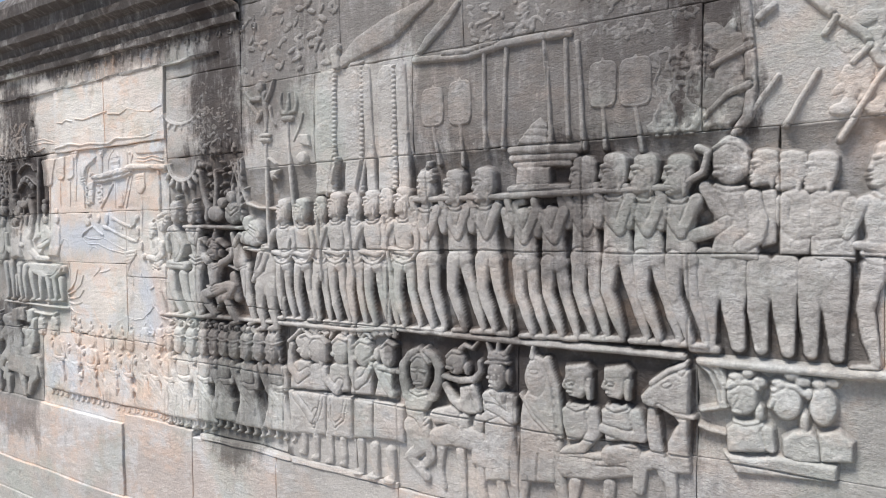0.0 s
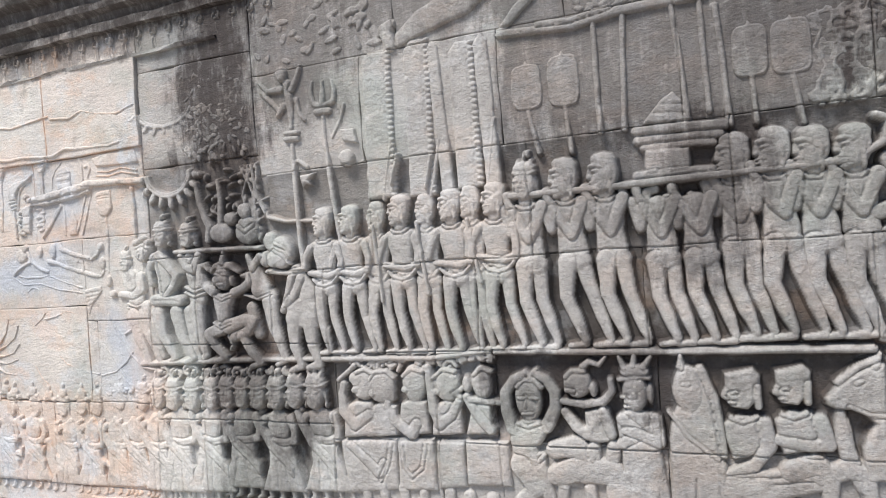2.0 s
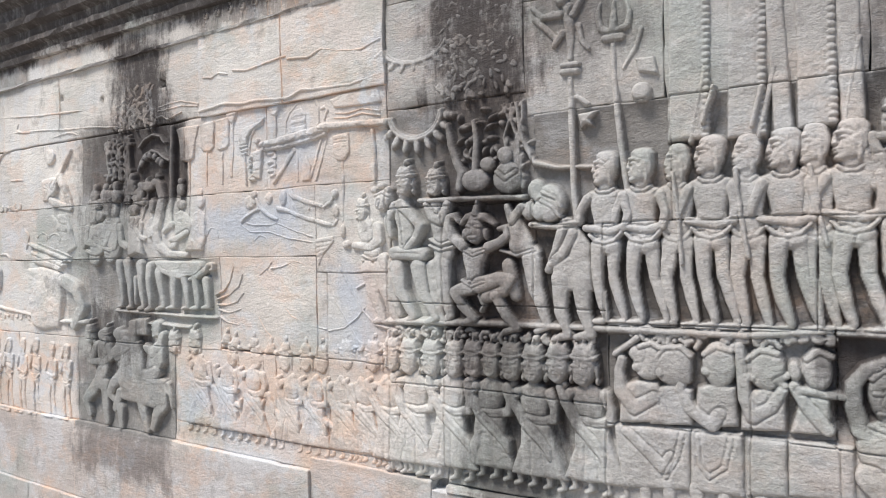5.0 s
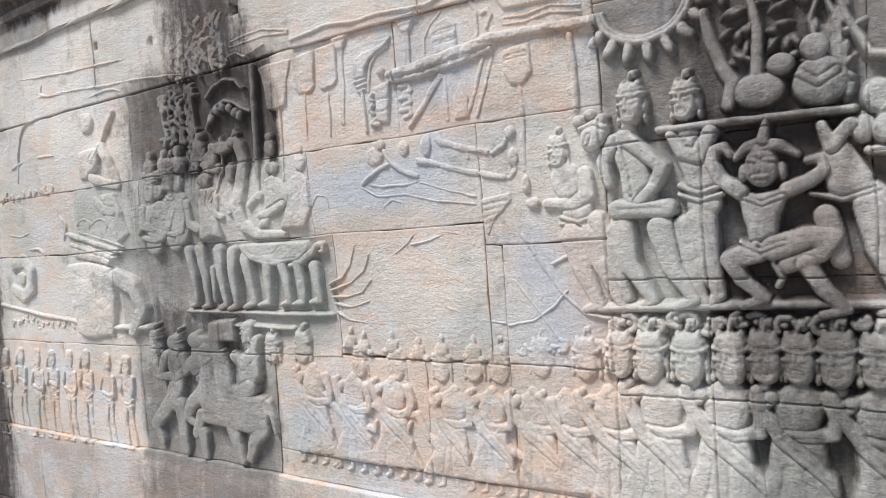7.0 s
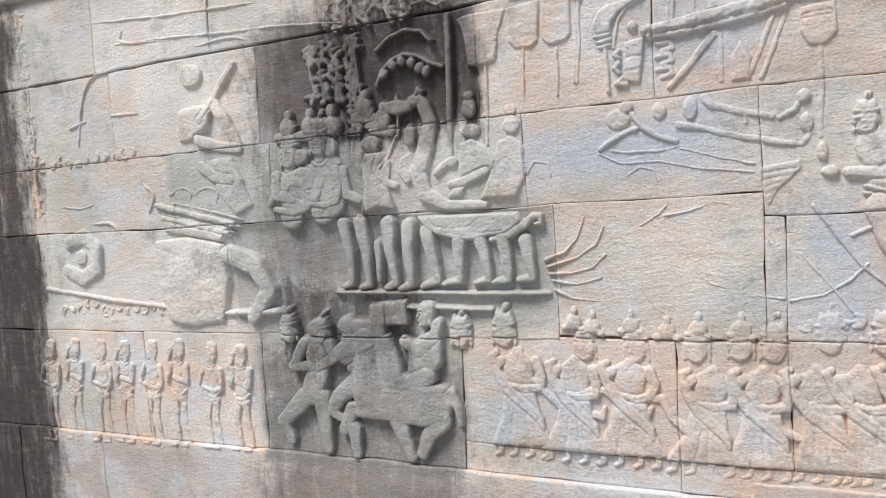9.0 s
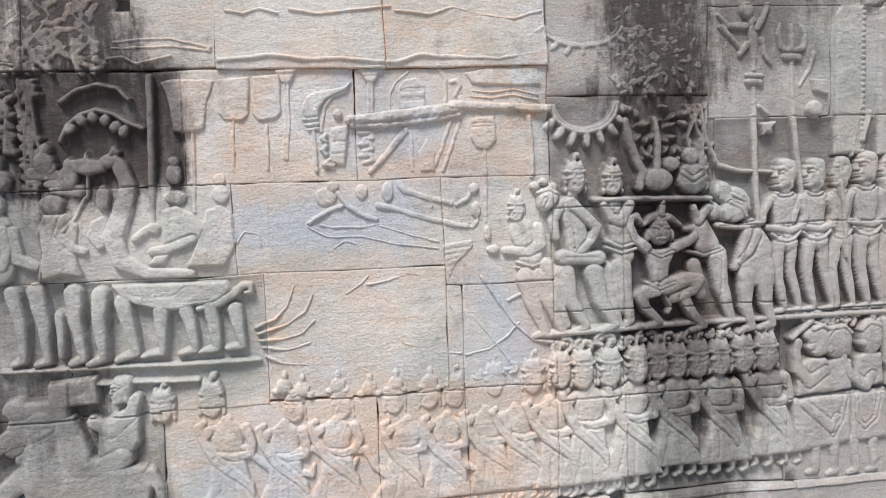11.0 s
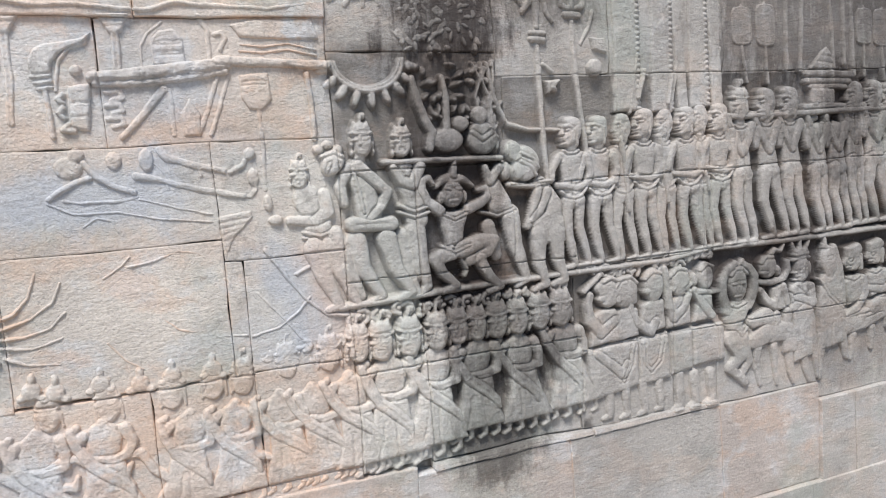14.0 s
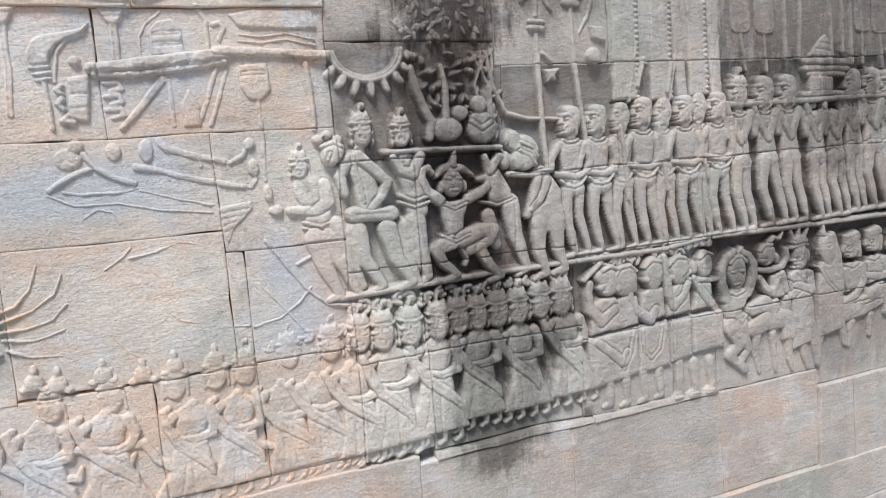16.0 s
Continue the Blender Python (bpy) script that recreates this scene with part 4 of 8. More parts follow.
carving("carved_man", [
    *head_strokes(at_local(-3.488, 2.172, 0.554), 0.554, 0.098, 1.0, True, -1, 0.012),
    tube([(-3.485, 2.11, 0.0432), (-3.46, 2.021, 0.0432), (-3.453, 1.936, 0.0468)], 0.5, 0.0),
    tube([(-3.425, 2.13, 0.0216), (-3.459, 2.065, 0.0198), (-3.504, 2.08, 0.0162), (-3.53, 2.134, 0.0144)], 0.85, 0.018),
    tube([(-3.463, 1.887, 0.0432), (-3.452, 1.768, 0.0342), (-3.427, 1.674, 0.0198), (-3.465, 1.641, 0.0126)], 0.7, 0.0),
    tube([(-3.514, 1.872, 0.0288), (-3.495, 1.737, 0.0234), (-3.469, 1.65, 0.0144)], 0.6, 0.0),
    tube([(-3.516, 1.988, 0.0055), (-3.461, 1.963, 0.0055), (-3.401, 1.978, 0.0055)], 0.7, 0.023),
    tube([(-3.517, 1.965, 0.0054), (-3.462, 1.941, 0.0054), (-3.401, 1.956, 0.0054)], 0.7, 0.0225)],
    "stone relief of a crowned bearer under a litter", "relief figure", gain=1.15)
carving("carved_dancer", [
    blob(-3.302, 2.019, 0.0414, 0.0529, 0.0345, 0.0115, 0),
    tube([(-3.366, 2.048, 0.0072), (-3.333, 2.074, 0.0144), (-3.295, 2.081, 0.018), (-3.258, 2.071, 0.0144), (-3.216, 2.042, 0.0072)], 0.8, 0.0135),
    tube([(-3.295, 2.09, 0.0144), (-3.29, 2.121, 0.0108), (-3.284, 2.152, 0.0045)], 0.9, 0.018),
    tube([(-3.306, 2.032, 0.0046), (-3.309, 2.01, 0.0046)], 0.8, 0.0414),
    tube([(-3.321, 1.993, 0.0047), (-3.288, 1.991, 0.0047)], 0.7, 0.0423),
    tube([(-3.334, 2.038, 0.0046), (-3.315, 2.035, 0.0046)], 0.7, 0.0414),
    tube([(-3.292, 2.036, 0.0045), (-3.268, 2.033, 0.0045)], 0.7, 0.0405),
    blob(-3.349, 2.007, 0.0092, 0.022, 0.0157, 0.009, 0),
    blob(-3.253, 2.003, 0.0092, 0.022, 0.0157, 0.009, 0),
    plate([(-3.373, 1.968), (-3.322, 1.948), (-3.232, 1.962), (-3.262, 1.891), (-3.273, 1.811), (-3.344, 1.796), (-3.347, 1.868)], 0.0292, 0.0202),
    tube([(-3.359, 1.958, 0.0206), (-3.405, 1.996, 0.0188), (-3.427, 2.042, 0.0169), (-3.421, 2.077, 0.015), (-3.393, 2.085, 0.0113), (-3.38, 2.062, 0.0094)], 0.85, 0.0141),
    tube([(-3.242, 1.953, 0.0206), (-3.194, 1.969, 0.0169), (-3.156, 1.999, 0.015), (-3.165, 2.029, 0.0113), (-3.193, 2.023, 0.0094)], 0.85, 0.0141),
    tube([(-3.325, 1.791, 0.0294), (-3.392, 1.772, 0.0258), (-3.365, 1.716, 0.0202), (-3.31, 1.663, 0.0147), (-3.366, 1.644, 0.011)], 0.85, 0.0161),
    tube([(-3.283, 1.798, 0.0319), (-3.202, 1.825, 0.0282), (-3.145, 1.822, 0.0244), (-3.174, 1.778, 0.0206), (-3.256, 1.751, 0.0188)], 0.85, 0.0188),
    tube([(-3.208, 1.753, 0.0239), (-3.171, 1.683, 0.0202), (-3.124, 1.634, 0.0147), (-3.177, 1.619, 0.011)], 0.8, 0.0092),
    tube([(-3.284, 1.757, 0.0074), (-3.266, 1.72, 0.0074), (-3.276, 1.698, 0.0074)], 0.8, 0.0184),
    tube([(-3.362, 1.82, 0.0046), (-3.311, 1.794, 0.0046), (-3.254, 1.814, 0.0046)], 0.7, 0.0276),
    tube([(-3.345, 1.94, 0.0045), (-3.304, 1.92, 0.0045), (-3.252, 1.936, 0.0045)], 0.6, 0.027)],
    "dark stained stone relief of a crouching dancer", "relief figure", gain=1.25)
carving("carved_man", [
    blob(-3.068, 2.09, 0.0264, 0.0345, 0.0211, 0.0047, 0),
    tube([(-3.126, 2.034, 0.0368), (-3.104, 1.961, 0.0514)], 0.5, 0.0),
    tube([(-3.096, 2.105, 0.0162), (-3.14, 2.053, 0.0162), (-3.158, 2.112, 0.0126)], 0.85, 0.0135),
    tube([(-3.062, 1.918, 0.0414), (-3.045, 1.792, 0.0319), (-2.999, 1.65, 0.0169), (-3.048, 1.625, 0.0113)], 0.7, 0.0),
    tube([(-3.158, 1.877, 0.0301), (-3.132, 1.762, 0.0244)], 0.7, 0.0),
    tube([(-3.19, 1.938, 0.0047), (-3.119, 1.916, 0.0047), (-3.042, 1.94, 0.0047)], 0.7, 0.0188)],
    "dark stained stone relief of a bearer under a beam", "relief figure")
carving("carved_man", [
    blob(-2.981, 2.114, 0.06, 0.069, 0.0352, 0.007, 0),
    blob(-3.033, 2.166, 0.0336, 0.0414, 0.0235, 0.007, 0),
    blob(-3.025, 2.084, 0.0264, 0.0322, 0.0258, 0.0141, 0),
    tube([(-3.005, 2.156, 0.0056), (-2.957, 2.132, 0.0056), (-2.929, 2.094, 0.0056)], 0.7, 0.0376),
    tube([(-3.01, 2.124, 0.0056), (-2.967, 2.1, 0.0056), (-2.939, 2.063, 0.0056)], 0.7, 0.0376),
    groove([(-3.0, 2.142), (-2.948, 2.118)], 0.0046, 0.0115),
    tube([(-2.915, 2.021, 0.0368), (-2.863, 1.937, 0.0405), (-2.874, 1.864, 0.0441)], 0.5, 0.0),
    tube([(-2.935, 2.008, 0.0188), (-2.955, 1.936, 0.0169), (-2.99, 1.86, 0.0131)], 0.85, 0.0164),
    tube([(-2.891, 1.997, 0.0188), (-2.931, 1.921, 0.0169), (-2.971, 1.887, 0.0131)], 0.85, 0.0141),
    tube([(-3.06, 2.036, 0.009), (-2.964, 2.023, 0.009), (-2.871, 2.038, 0.009)], 0.8, 0.0135),
    tube([(-2.942, 1.826, 0.0375), (-2.944, 1.707, 0.0262), (-2.916, 1.618, 0.0169), (-2.975, 1.598, 0.0113)], 0.75, 0.0047),
    tube([(-2.864, 1.822, 0.0384), (-2.856, 1.713, 0.0269), (-2.828, 1.626, 0.0173), (-2.887, 1.611, 0.0115)], 0.75, 0.0048),
    plate([(-2.971, 1.878), (-2.907, 1.916), (-2.824, 1.889), (-2.816, 1.783), (-2.977, 1.782)], 0.0211, 0.0141)],
    "stone relief of a stooping man with a large hair knot", "relief figure", gain=1.15)
carving("carved_serpent", [
    tube([(-3.426, 2.46, 0.0108), (-3.414, 2.388, 0.0144), (-3.388, 2.306, 0.0162), (-3.361, 2.257, 0.018), (-3.377, 2.195, 0.0144)], 0.9, 0.0022)],
    "dark carved serpent rising beside small seated forms", "relief ornament")
carving("carved_group", [
    blob(-3.302, 2.224, 0.0644, 0.044, 0.0202, 0.0, 0),
    blob(-3.244, 2.284, 0.0312, 0.0264, 0.023, 0.0069, 0),
    tube([(-3.301, 2.264, 0.0147), (-3.294, 2.374, 0.0129), (-3.305, 2.462, 0.0092)], 0.8, 0.0)],
    "dark crusted relief of a small seated form", "relief figure")
carving("carved_group", [
    blob(-3.156, 2.224, 0.0624, 0.0644, 0.0235, 0.0, 0),
    blob(-3.164, 2.313, 0.0322, 0.033, 0.0225, 0.0067, 0),
    tube([(-3.203, 2.247, 0.009), (-3.161, 2.219, 0.009), (-3.118, 2.245, 0.009)], 0.8, 0.0112)],
    "dark crusted relief of a small seated form, hands joined", "relief figure")
carving("carved_line", [
    tube([(-3.117, 2.512, 0.0066), (-3.096, 2.38, 0.0085), (-3.046, 2.274, 0.0094), (-2.955, 2.247, 0.0075), (-2.805, 2.24, 0.0056)], 0.9, 0.0)],
    "thin carved root winding down to a joint", "relief ornament")

rod("carved_beam", [(-3.563, 2.153, 0.008), (-3.331, 2.149, 0.008), (-3.087, 2.143, 0.008)], "thin carved stone beam of a litter", "relief ornament", lift=0.028)

# row of crowned heads
crowned_head(-3.718, 1.427, 0.191, face=-1)
crowned_head(-3.629, 1.416, 0.206, face=-1)
crowned_head(-3.518, 1.416, 0.207, face=-1)
crowned_head(-3.406, 1.422, 0.206, face=-1)
crowned_head(-3.32, 1.431, 0.193, face=-1)
crowned_head(-3.238, 1.435, 0.185, face=-1)
crowned_head(-3.15, 1.43, 0.201, face=-1)
crowned_head(-3.059, 1.43, 0.196, face=-1)
crowned_head(-2.957, 1.438, 0.201, face=-1)
crowned_head(-2.859, 1.435, 0.21, face=-1)
crowned_head(-3.83, 1.409, 0.185, face=-1, depth=0.45, label='eroded carved stone head with a worn crown')
crowned_head(-3.982, 1.408, 0.179, face=-1, depth=0.45, label='eroded carved stone head with a worn crown')
crowned_head(-4.138, 1.376, 0.179, face=-1, depth=0.45, label='eroded carved stone head with a worn crown')
crowned_head(-4.238, 1.377, 0.165, face=-1, depth=0.45, label='eroded carved stone head with a worn crown')
crowned_head(-4.371, 1.367, 0.167, face=-1, depth=0.45, label='eroded carved stone head with a worn crown')
crowned_head(-4.569, 1.36, 0.169, face=-1, depth=0.45, label='eroded carved stone head with a worn crown')
crowned_head(-4.744, 1.361, 0.159, face=-1, depth=0.45, label='eroded carved stone head with a worn crown')
crowned_head(-5.046, 1.404, 0.177, face=-1, depth=0.45, label='eroded carved stone head with a worn crown')
crowned_head(-5.219, 1.396, 0.168, face=-1, depth=0.45, label='eroded carved stone head with a worn crown')

# attendants in long skirts
lady(-3.634, 0.97, 0.453, 0.032, 0.36, seed=0, trail=0.1)
lady(-3.463, 0.983, 0.45, 0.048, 0.34, seed=1, trail=0.16)
lady(-3.269, 1.018, 0.416, 0.028, 0.28, seed=2, trail=0.14)
lady(-3.039, 1.013, 0.416, -0.023, 0.28, seed=3, trail=0.04)
lady(-2.809, 1.028, 0.417, -0.043, 0.3, seed=4, trail=0.0)
lady(-3.724, 0.976, 0.407, -0.042, 0.26, seed=10, depth=0.9, label='worn orange-tinged stone relief of an attendant in a long skirt', trail=0.12)
lady(-3.86, 0.984, 0.383, -0.045, 0.25, seed=11, depth=0.9, label='worn orange-tinged stone relief of an attendant in a long skirt', trail=0.12)
lady(-3.995, 0.978, 0.384, -0.026, 0.25, seed=12, depth=0.9, label='worn orange-tinged stone relief of an attendant in a long skirt', trail=0.12)
lady(-4.197, 0.972, 0.381, 0.024, 0.26, seed=13, depth=0.9, label='worn orange-tinged stone relief of an attendant in a long skirt', trail=0.12)
lady(-4.376, 0.969, 0.378, 0.052, 0.28, seed=14, depth=0.9, label='worn orange-tinged stone relief of an attendant in a long skirt', trail=0.12)
lady(-4.609, 0.974, 0.394, 0.018, 0.3, seed=15, depth=0.9, label='worn orange-tinged stone relief of an attendant in a long skirt', trail=0.12)
lady(-4.797, 0.972, 0.393, 0.013, 0.3, seed=16, depth=0.9, label='worn orange-tinged stone relief of an attendant in a long skirt', trail=0.12)
lady(-4.995, 0.975, 0.417, 0.001, 0.28, seed=17, depth=0.9, label='worn orange-tinged stone relief of an attendant in a long skirt', trail=0.12)
ledge([(-3.775, 1.634), (-3.205, 1.648), (-2.72, 1.648), (-2.303, 1.647), (-2.059, 1.679)], 0.016)
ledge([(-2.054, 1.673), (-1.48, 1.664), (-0.801, 1.665)], 0.017)
ledge([(-0.744, 1.654), (-0.463, 1.656), (-0.206, 1.66), (-0.105, 1.661)], 0.02)

# lower register: musicians in profile with raised arms
carving("carved_musician", [
    blob(-2.625, 1.539, 0.0528, 0.063, 0.0322, 0.0064, 0),
    blob(-2.662, 1.568, 0.0308, 0.0294, 0.0215, 0.0043, 0),
    tube([(-2.656, 1.594, 0.0073), (-2.612, 1.607, 0.0073), (-2.574, 1.586, 0.0073)], 0.7, 0.0301),
    blob(-2.666, 1.518, 0.0154, 0.0126, 0.015, 0.0215, 0),
    plate([(-2.728, 1.448), (-2.665, 1.471), (-2.595, 1.469), (-2.553, 1.404), (-2.55, 1.334), (-2.729, 1.316)], 0.0264, 0.0176),
    tube([(-2.717, 1.542, 0.015), (-2.729, 1.503, 0.0168), (-2.721, 1.427, 0.0243), (-2.676, 1.374, 0.0243), (-2.603, 1.419, 0.0206)], 0.85, 0.0176),
    tube([(-2.743, 1.559, 0.0091), (-2.705, 1.589, 0.0091), (-2.663, 1.623, 0.0091)], 0.8, 0.0129)],
    "pale grey stone relief of a musician blowing a horn", "relief figure", gain=0.95)
carving("carved_musician", [
    blob(-2.544, 1.537, 0.066, 0.0714, 0.0344, 0.0064, 0),
    tube([(-2.602, 1.552, 0.0071), (-2.57, 1.594, 0.0071), (-2.514, 1.599, 0.0071), (-2.483, 1.571, 0.0071)], 0.8, 0.0294),
    blob(-2.584, 1.507, 0.0147, 0.0168, 0.0168, 0.0252, 0),
    plate([(-2.597, 1.452), (-2.536, 1.471), (-2.479, 1.456), (-2.479, 1.334), (-2.627, 1.321)], 0.0231, 0.0168)],
    "pale grey stone relief of a musician in a crowd", "relief figure", gain=0.95)
carving("carved_musician", [
    blob(-2.395, 1.548, 0.052, 0.0756, 0.0328, 0.0061, 0),
    tube([(-2.442, 1.579, 0.007), (-2.403, 1.608, 0.007), (-2.356, 1.596, 0.007)], 0.8, 0.0287),
    blob(-2.437, 1.522, 0.0147, 0.0147, 0.0147, 0.0252, 0),
    plate([(-2.462, 1.465), (-2.412, 1.483), (-2.345, 1.477), (-2.338, 1.349), (-2.442, 1.332), (-2.471, 1.387)], 0.0246, 0.0184),
    tube([(-2.508, 1.509, 0.0143), (-2.52, 1.455, 0.0161), (-2.487, 1.39, 0.0214), (-2.421, 1.345, 0.0232), (-2.394, 1.386, 0.0196)], 0.85, 0.0168),
    tube([(-2.49, 1.538, 0.0107), (-2.497, 1.488, 0.0125)], 0.8, 0.0126)],
    "pale grey stone relief of a musician with hands before the face", "relief figure", gain=0.95)
carving("carved_musician", [
    blob(-2.255, 1.546, 0.056, 0.068, 0.032, 0.006, 0),
    tube([(-2.307, 1.573, 0.0068), (-2.27, 1.605, 0.0068), (-2.218, 1.594, 0.0068)], 0.8, 0.028),
    blob(-2.299, 1.514, 0.0152, 0.0133, 0.0133, 0.0228, 0),
    plate([(-2.322, 1.461), (-2.267, 1.479), (-2.2, 1.473), (-2.2, 1.349), (-2.331, 1.338)], 0.0234, 0.0175),
    tube([(-2.332, 1.612, 0.0133), (-2.325, 1.533, 0.0166), (-2.316, 1.442, 0.0215), (-2.296, 1.387, 0.0215), (-2.241, 1.421, 0.0182), (-2.206, 1.485, 0.0149)], 0.85, 0.0175),
    tube([(-2.198, 1.496, 0.0094), (-2.223, 1.508, 0.0094), (-2.192, 1.528, 0.0094)], 0.8, 0.0148)],
    "pale grey stone relief of a musician playing upright pipe", "relief figure", gain=0.95)
carving("carved_musician", [
    blob(-2.11, 1.552, 0.0396, 0.0646, 0.0277, 0.0055, 0),
    tube([(-2.141, 1.583, 0.0065), (-2.106, 1.61, 0.0065), (-2.071, 1.595, 0.0065)], 0.8, 0.0266),
    plate([(-2.156, 1.467), (-2.075, 1.481), (-2.073, 1.356), (-2.189, 1.345)], 0.0209, 0.0152),
    tube([(-2.176, 1.497, 0.0149), (-2.143, 1.436, 0.0199), (-2.086, 1.37, 0.0199)], 0.85, 0.0175),
    tube([(-2.162, 1.486, 0.0099), (-2.104, 1.48, 0.0099), (-2.037, 1.474, 0.0099)], 0.9, 0.0195),
    blob(-2.173, 1.544, 0.0171, 0.0304, 0.0133, 0.0076, 0)],
    "pale grey stone relief of a musician with a long horn", "relief figure", gain=0.95)
carving("carved_skirt", [
    plate([(-2.751, 1.307), (-2.484, 1.324), (-2.489, 1.113), (-2.726, 1.082)], 0.024, 0.026),
    tube([(-2.704, 1.288, 0.0164), (-2.638, 1.233, 0.0201), (-2.577, 1.179, 0.0219), (-2.553, 1.226, 0.0146)], 0.7, 0.0172),
    tube([(-2.514, 1.303, 0.0087), (-2.532, 1.22, 0.0087), (-2.571, 1.15, 0.0087)], 0.6, 0.0123)],
    "long carved stone skirt with a folded scarf", "relief ornament")
carving("carved_skirt", [
    plate([(-2.487, 1.321), (-2.325, 1.326), (-2.32, 1.116), (-2.492, 1.111)], 0.024, 0.026),
    tube([(-2.464, 1.306, 0.007), (-2.459, 1.205, 0.007), (-2.429, 1.17, 0.007), (-2.382, 1.21, 0.007), (-2.36, 1.308, 0.007)], 0.7, 0.0164)],
    "long plain carved stone skirt with a beaded edge", "relief ornament")
carving("carved_skirt", [
    plate([(-2.314, 1.323), (-2.197, 1.325), (-2.196, 1.139), (-2.318, 1.125)], 0.024, 0.026)],
    "long plain carved stone skirt of a musician", "relief ornament")
carving("carved_skirt", [
    plate([(-2.195, 1.326), (-2.017, 1.328), (-2.013, 1.151), (-2.197, 1.148)], 0.024, 0.026)],
    "long plain carved stone skirt of a musician", "relief ornament")
carving("relief_legs", [
    tube([(-2.643, 1.128, 0.0247), (-2.643, 1.0, 0.018), (-2.678, 0.991, 0.0112)], 0.8, 0.0),
    tube([(-2.563, 1.119, 0.0252), (-2.556, 0.994, 0.0183), (-2.592, 0.98, 0.0115)], 0.8, 0.0),
    tube([(-2.474, 1.119, 0.0257), (-2.461, 0.992, 0.0187), (-2.498, 0.977, 0.0116)], 0.8, 0.0)],
    "pale grey stone relief of bare legs below a skirt", "relief figure", "bare legs below the skirts")
carving("relief_legs", [
    tube([(-2.385, 1.114, 0.0241), (-2.377, 0.992, 0.0193), (-2.407, 0.981, 0.0121)], 0.8, 0.0),
    tube([(-2.274, 1.116, 0.0261), (-2.272, 0.977, 0.019), (-2.31, 0.968, 0.0119)], 0.8, 0.0)],
    "pale grey stone relief of bare legs below a skirt", "relief figure", "bare legs below the skirts")
carving("relief_legs", [
    tube([(-2.193, 1.107, 0.0275), (-2.184, 0.972, 0.02), (-2.222, 0.963, 0.0125)], 0.8, 0.0),
    tube([(-2.097, 1.102, 0.0275), (-2.088, 0.971, 0.02), (-2.127, 0.961, 0.0125)], 0.8, 0.0)],
    "pale grey stone relief of bare legs below a skirt", "relief figure", "bare legs below the skirts")

# lower register: figure with arms round its head, and its neighbour
carving("carved_figure", [
    blob(-1.929, 1.496, 0.051, 0.0874, 0.0306, 0.0072, 0),
    tube([(-1.97, 1.536, 0.0072), (-1.945, 1.563, 0.0072), (-1.901, 1.563, 0.0072), (-1.876, 1.535, 0.0072)], 0.8, 0.0288),
    tube([(-1.961, 1.57, 0.0105), (-1.936, 1.593, 0.0105), (-1.917, 1.578, 0.0105), (-1.892, 1.597, 0.0105), (-1.877, 1.571, 0.0105)], 0.8, 0.014),
    tube([(-1.935, 1.504, 0.0054), (-1.941, 1.463, 0.0054)], 0.8, 0.0359),
    tube([(-1.956, 1.436, 0.0052), (-1.916, 1.438, 0.0052)], 0.7, 0.035),
    tube([(-1.966, 1.495, 0.0055), (-1.946, 1.496, 0.0055)], 0.7, 0.037),
    tube([(-1.922, 1.497, 0.0054), (-1.895, 1.497, 0.0054)], 0.7, 0.0359),
    groove([(-1.906, 1.486), (-1.9, 1.475)], 0.0087, 0.021),
    tube([(-1.998, 1.378, 0.0252), (-2.017, 1.453, 0.0234), (-2.017, 1.513, 0.0216), (-1.986, 1.562, 0.018), (-1.94, 1.585, 0.0126)], 0.85, 0.0108),
    tube([(-1.869, 1.385, 0.0238), (-1.829, 1.459, 0.0221), (-1.828, 1.517, 0.0204), (-1.858, 1.564, 0.017), (-1.903, 1.589, 0.0119)], 0.85, 0.0102),
    plate([(-2.008, 1.382), (-1.958, 1.414), (-1.894, 1.417), (-1.856, 1.389), (-1.882, 1.337), (-1.897, 1.317), (-1.978, 1.308), (-2.001, 1.333)], 0.0259, 0.0185),
    tube([(-1.976, 1.398, 0.007), (-1.936, 1.385, 0.007), (-1.891, 1.402, 0.007)], 0.8, 0.021),
    plate([(-1.997, 1.285), (-1.878, 1.297), (-1.872, 1.231), (-1.918, 1.194), (-1.968, 1.194), (-2.004, 1.224)], 0.0222, 0.0185),
    tube([(-1.991, 1.274, 0.007), (-1.94, 1.222, 0.007), (-1.882, 1.282, 0.007)], 0.8, 0.0175)],
    "dark stone relief of a figure with arms raised round its head", "relief figure")
carving("relief_animal", [
    blob(-1.743, 1.552, 0.0512, 0.054, 0.0272, 0.0051, 0),
    tube([(-1.721, 1.609, 0.0131), (-1.698, 1.63, 0.0099), (-1.662, 1.616, 0.0082), (-1.636, 1.648, 0.0049)], 0.9, 0.0066),
    tube([(-1.786, 1.572, 0.0068), (-1.759, 1.598, 0.0068), (-1.715, 1.595, 0.0068)], 0.8, 0.0204),
    tube([(-1.783, 1.526, 0.0085), (-1.757, 1.523, 0.0085)], 0.8, 0.0204),
    blob(-1.686, 1.528, 0.012, 0.0252, 0.0148, 0.0131, 0)],
    "dark stone relief of a horned head in profile", "relief figure")
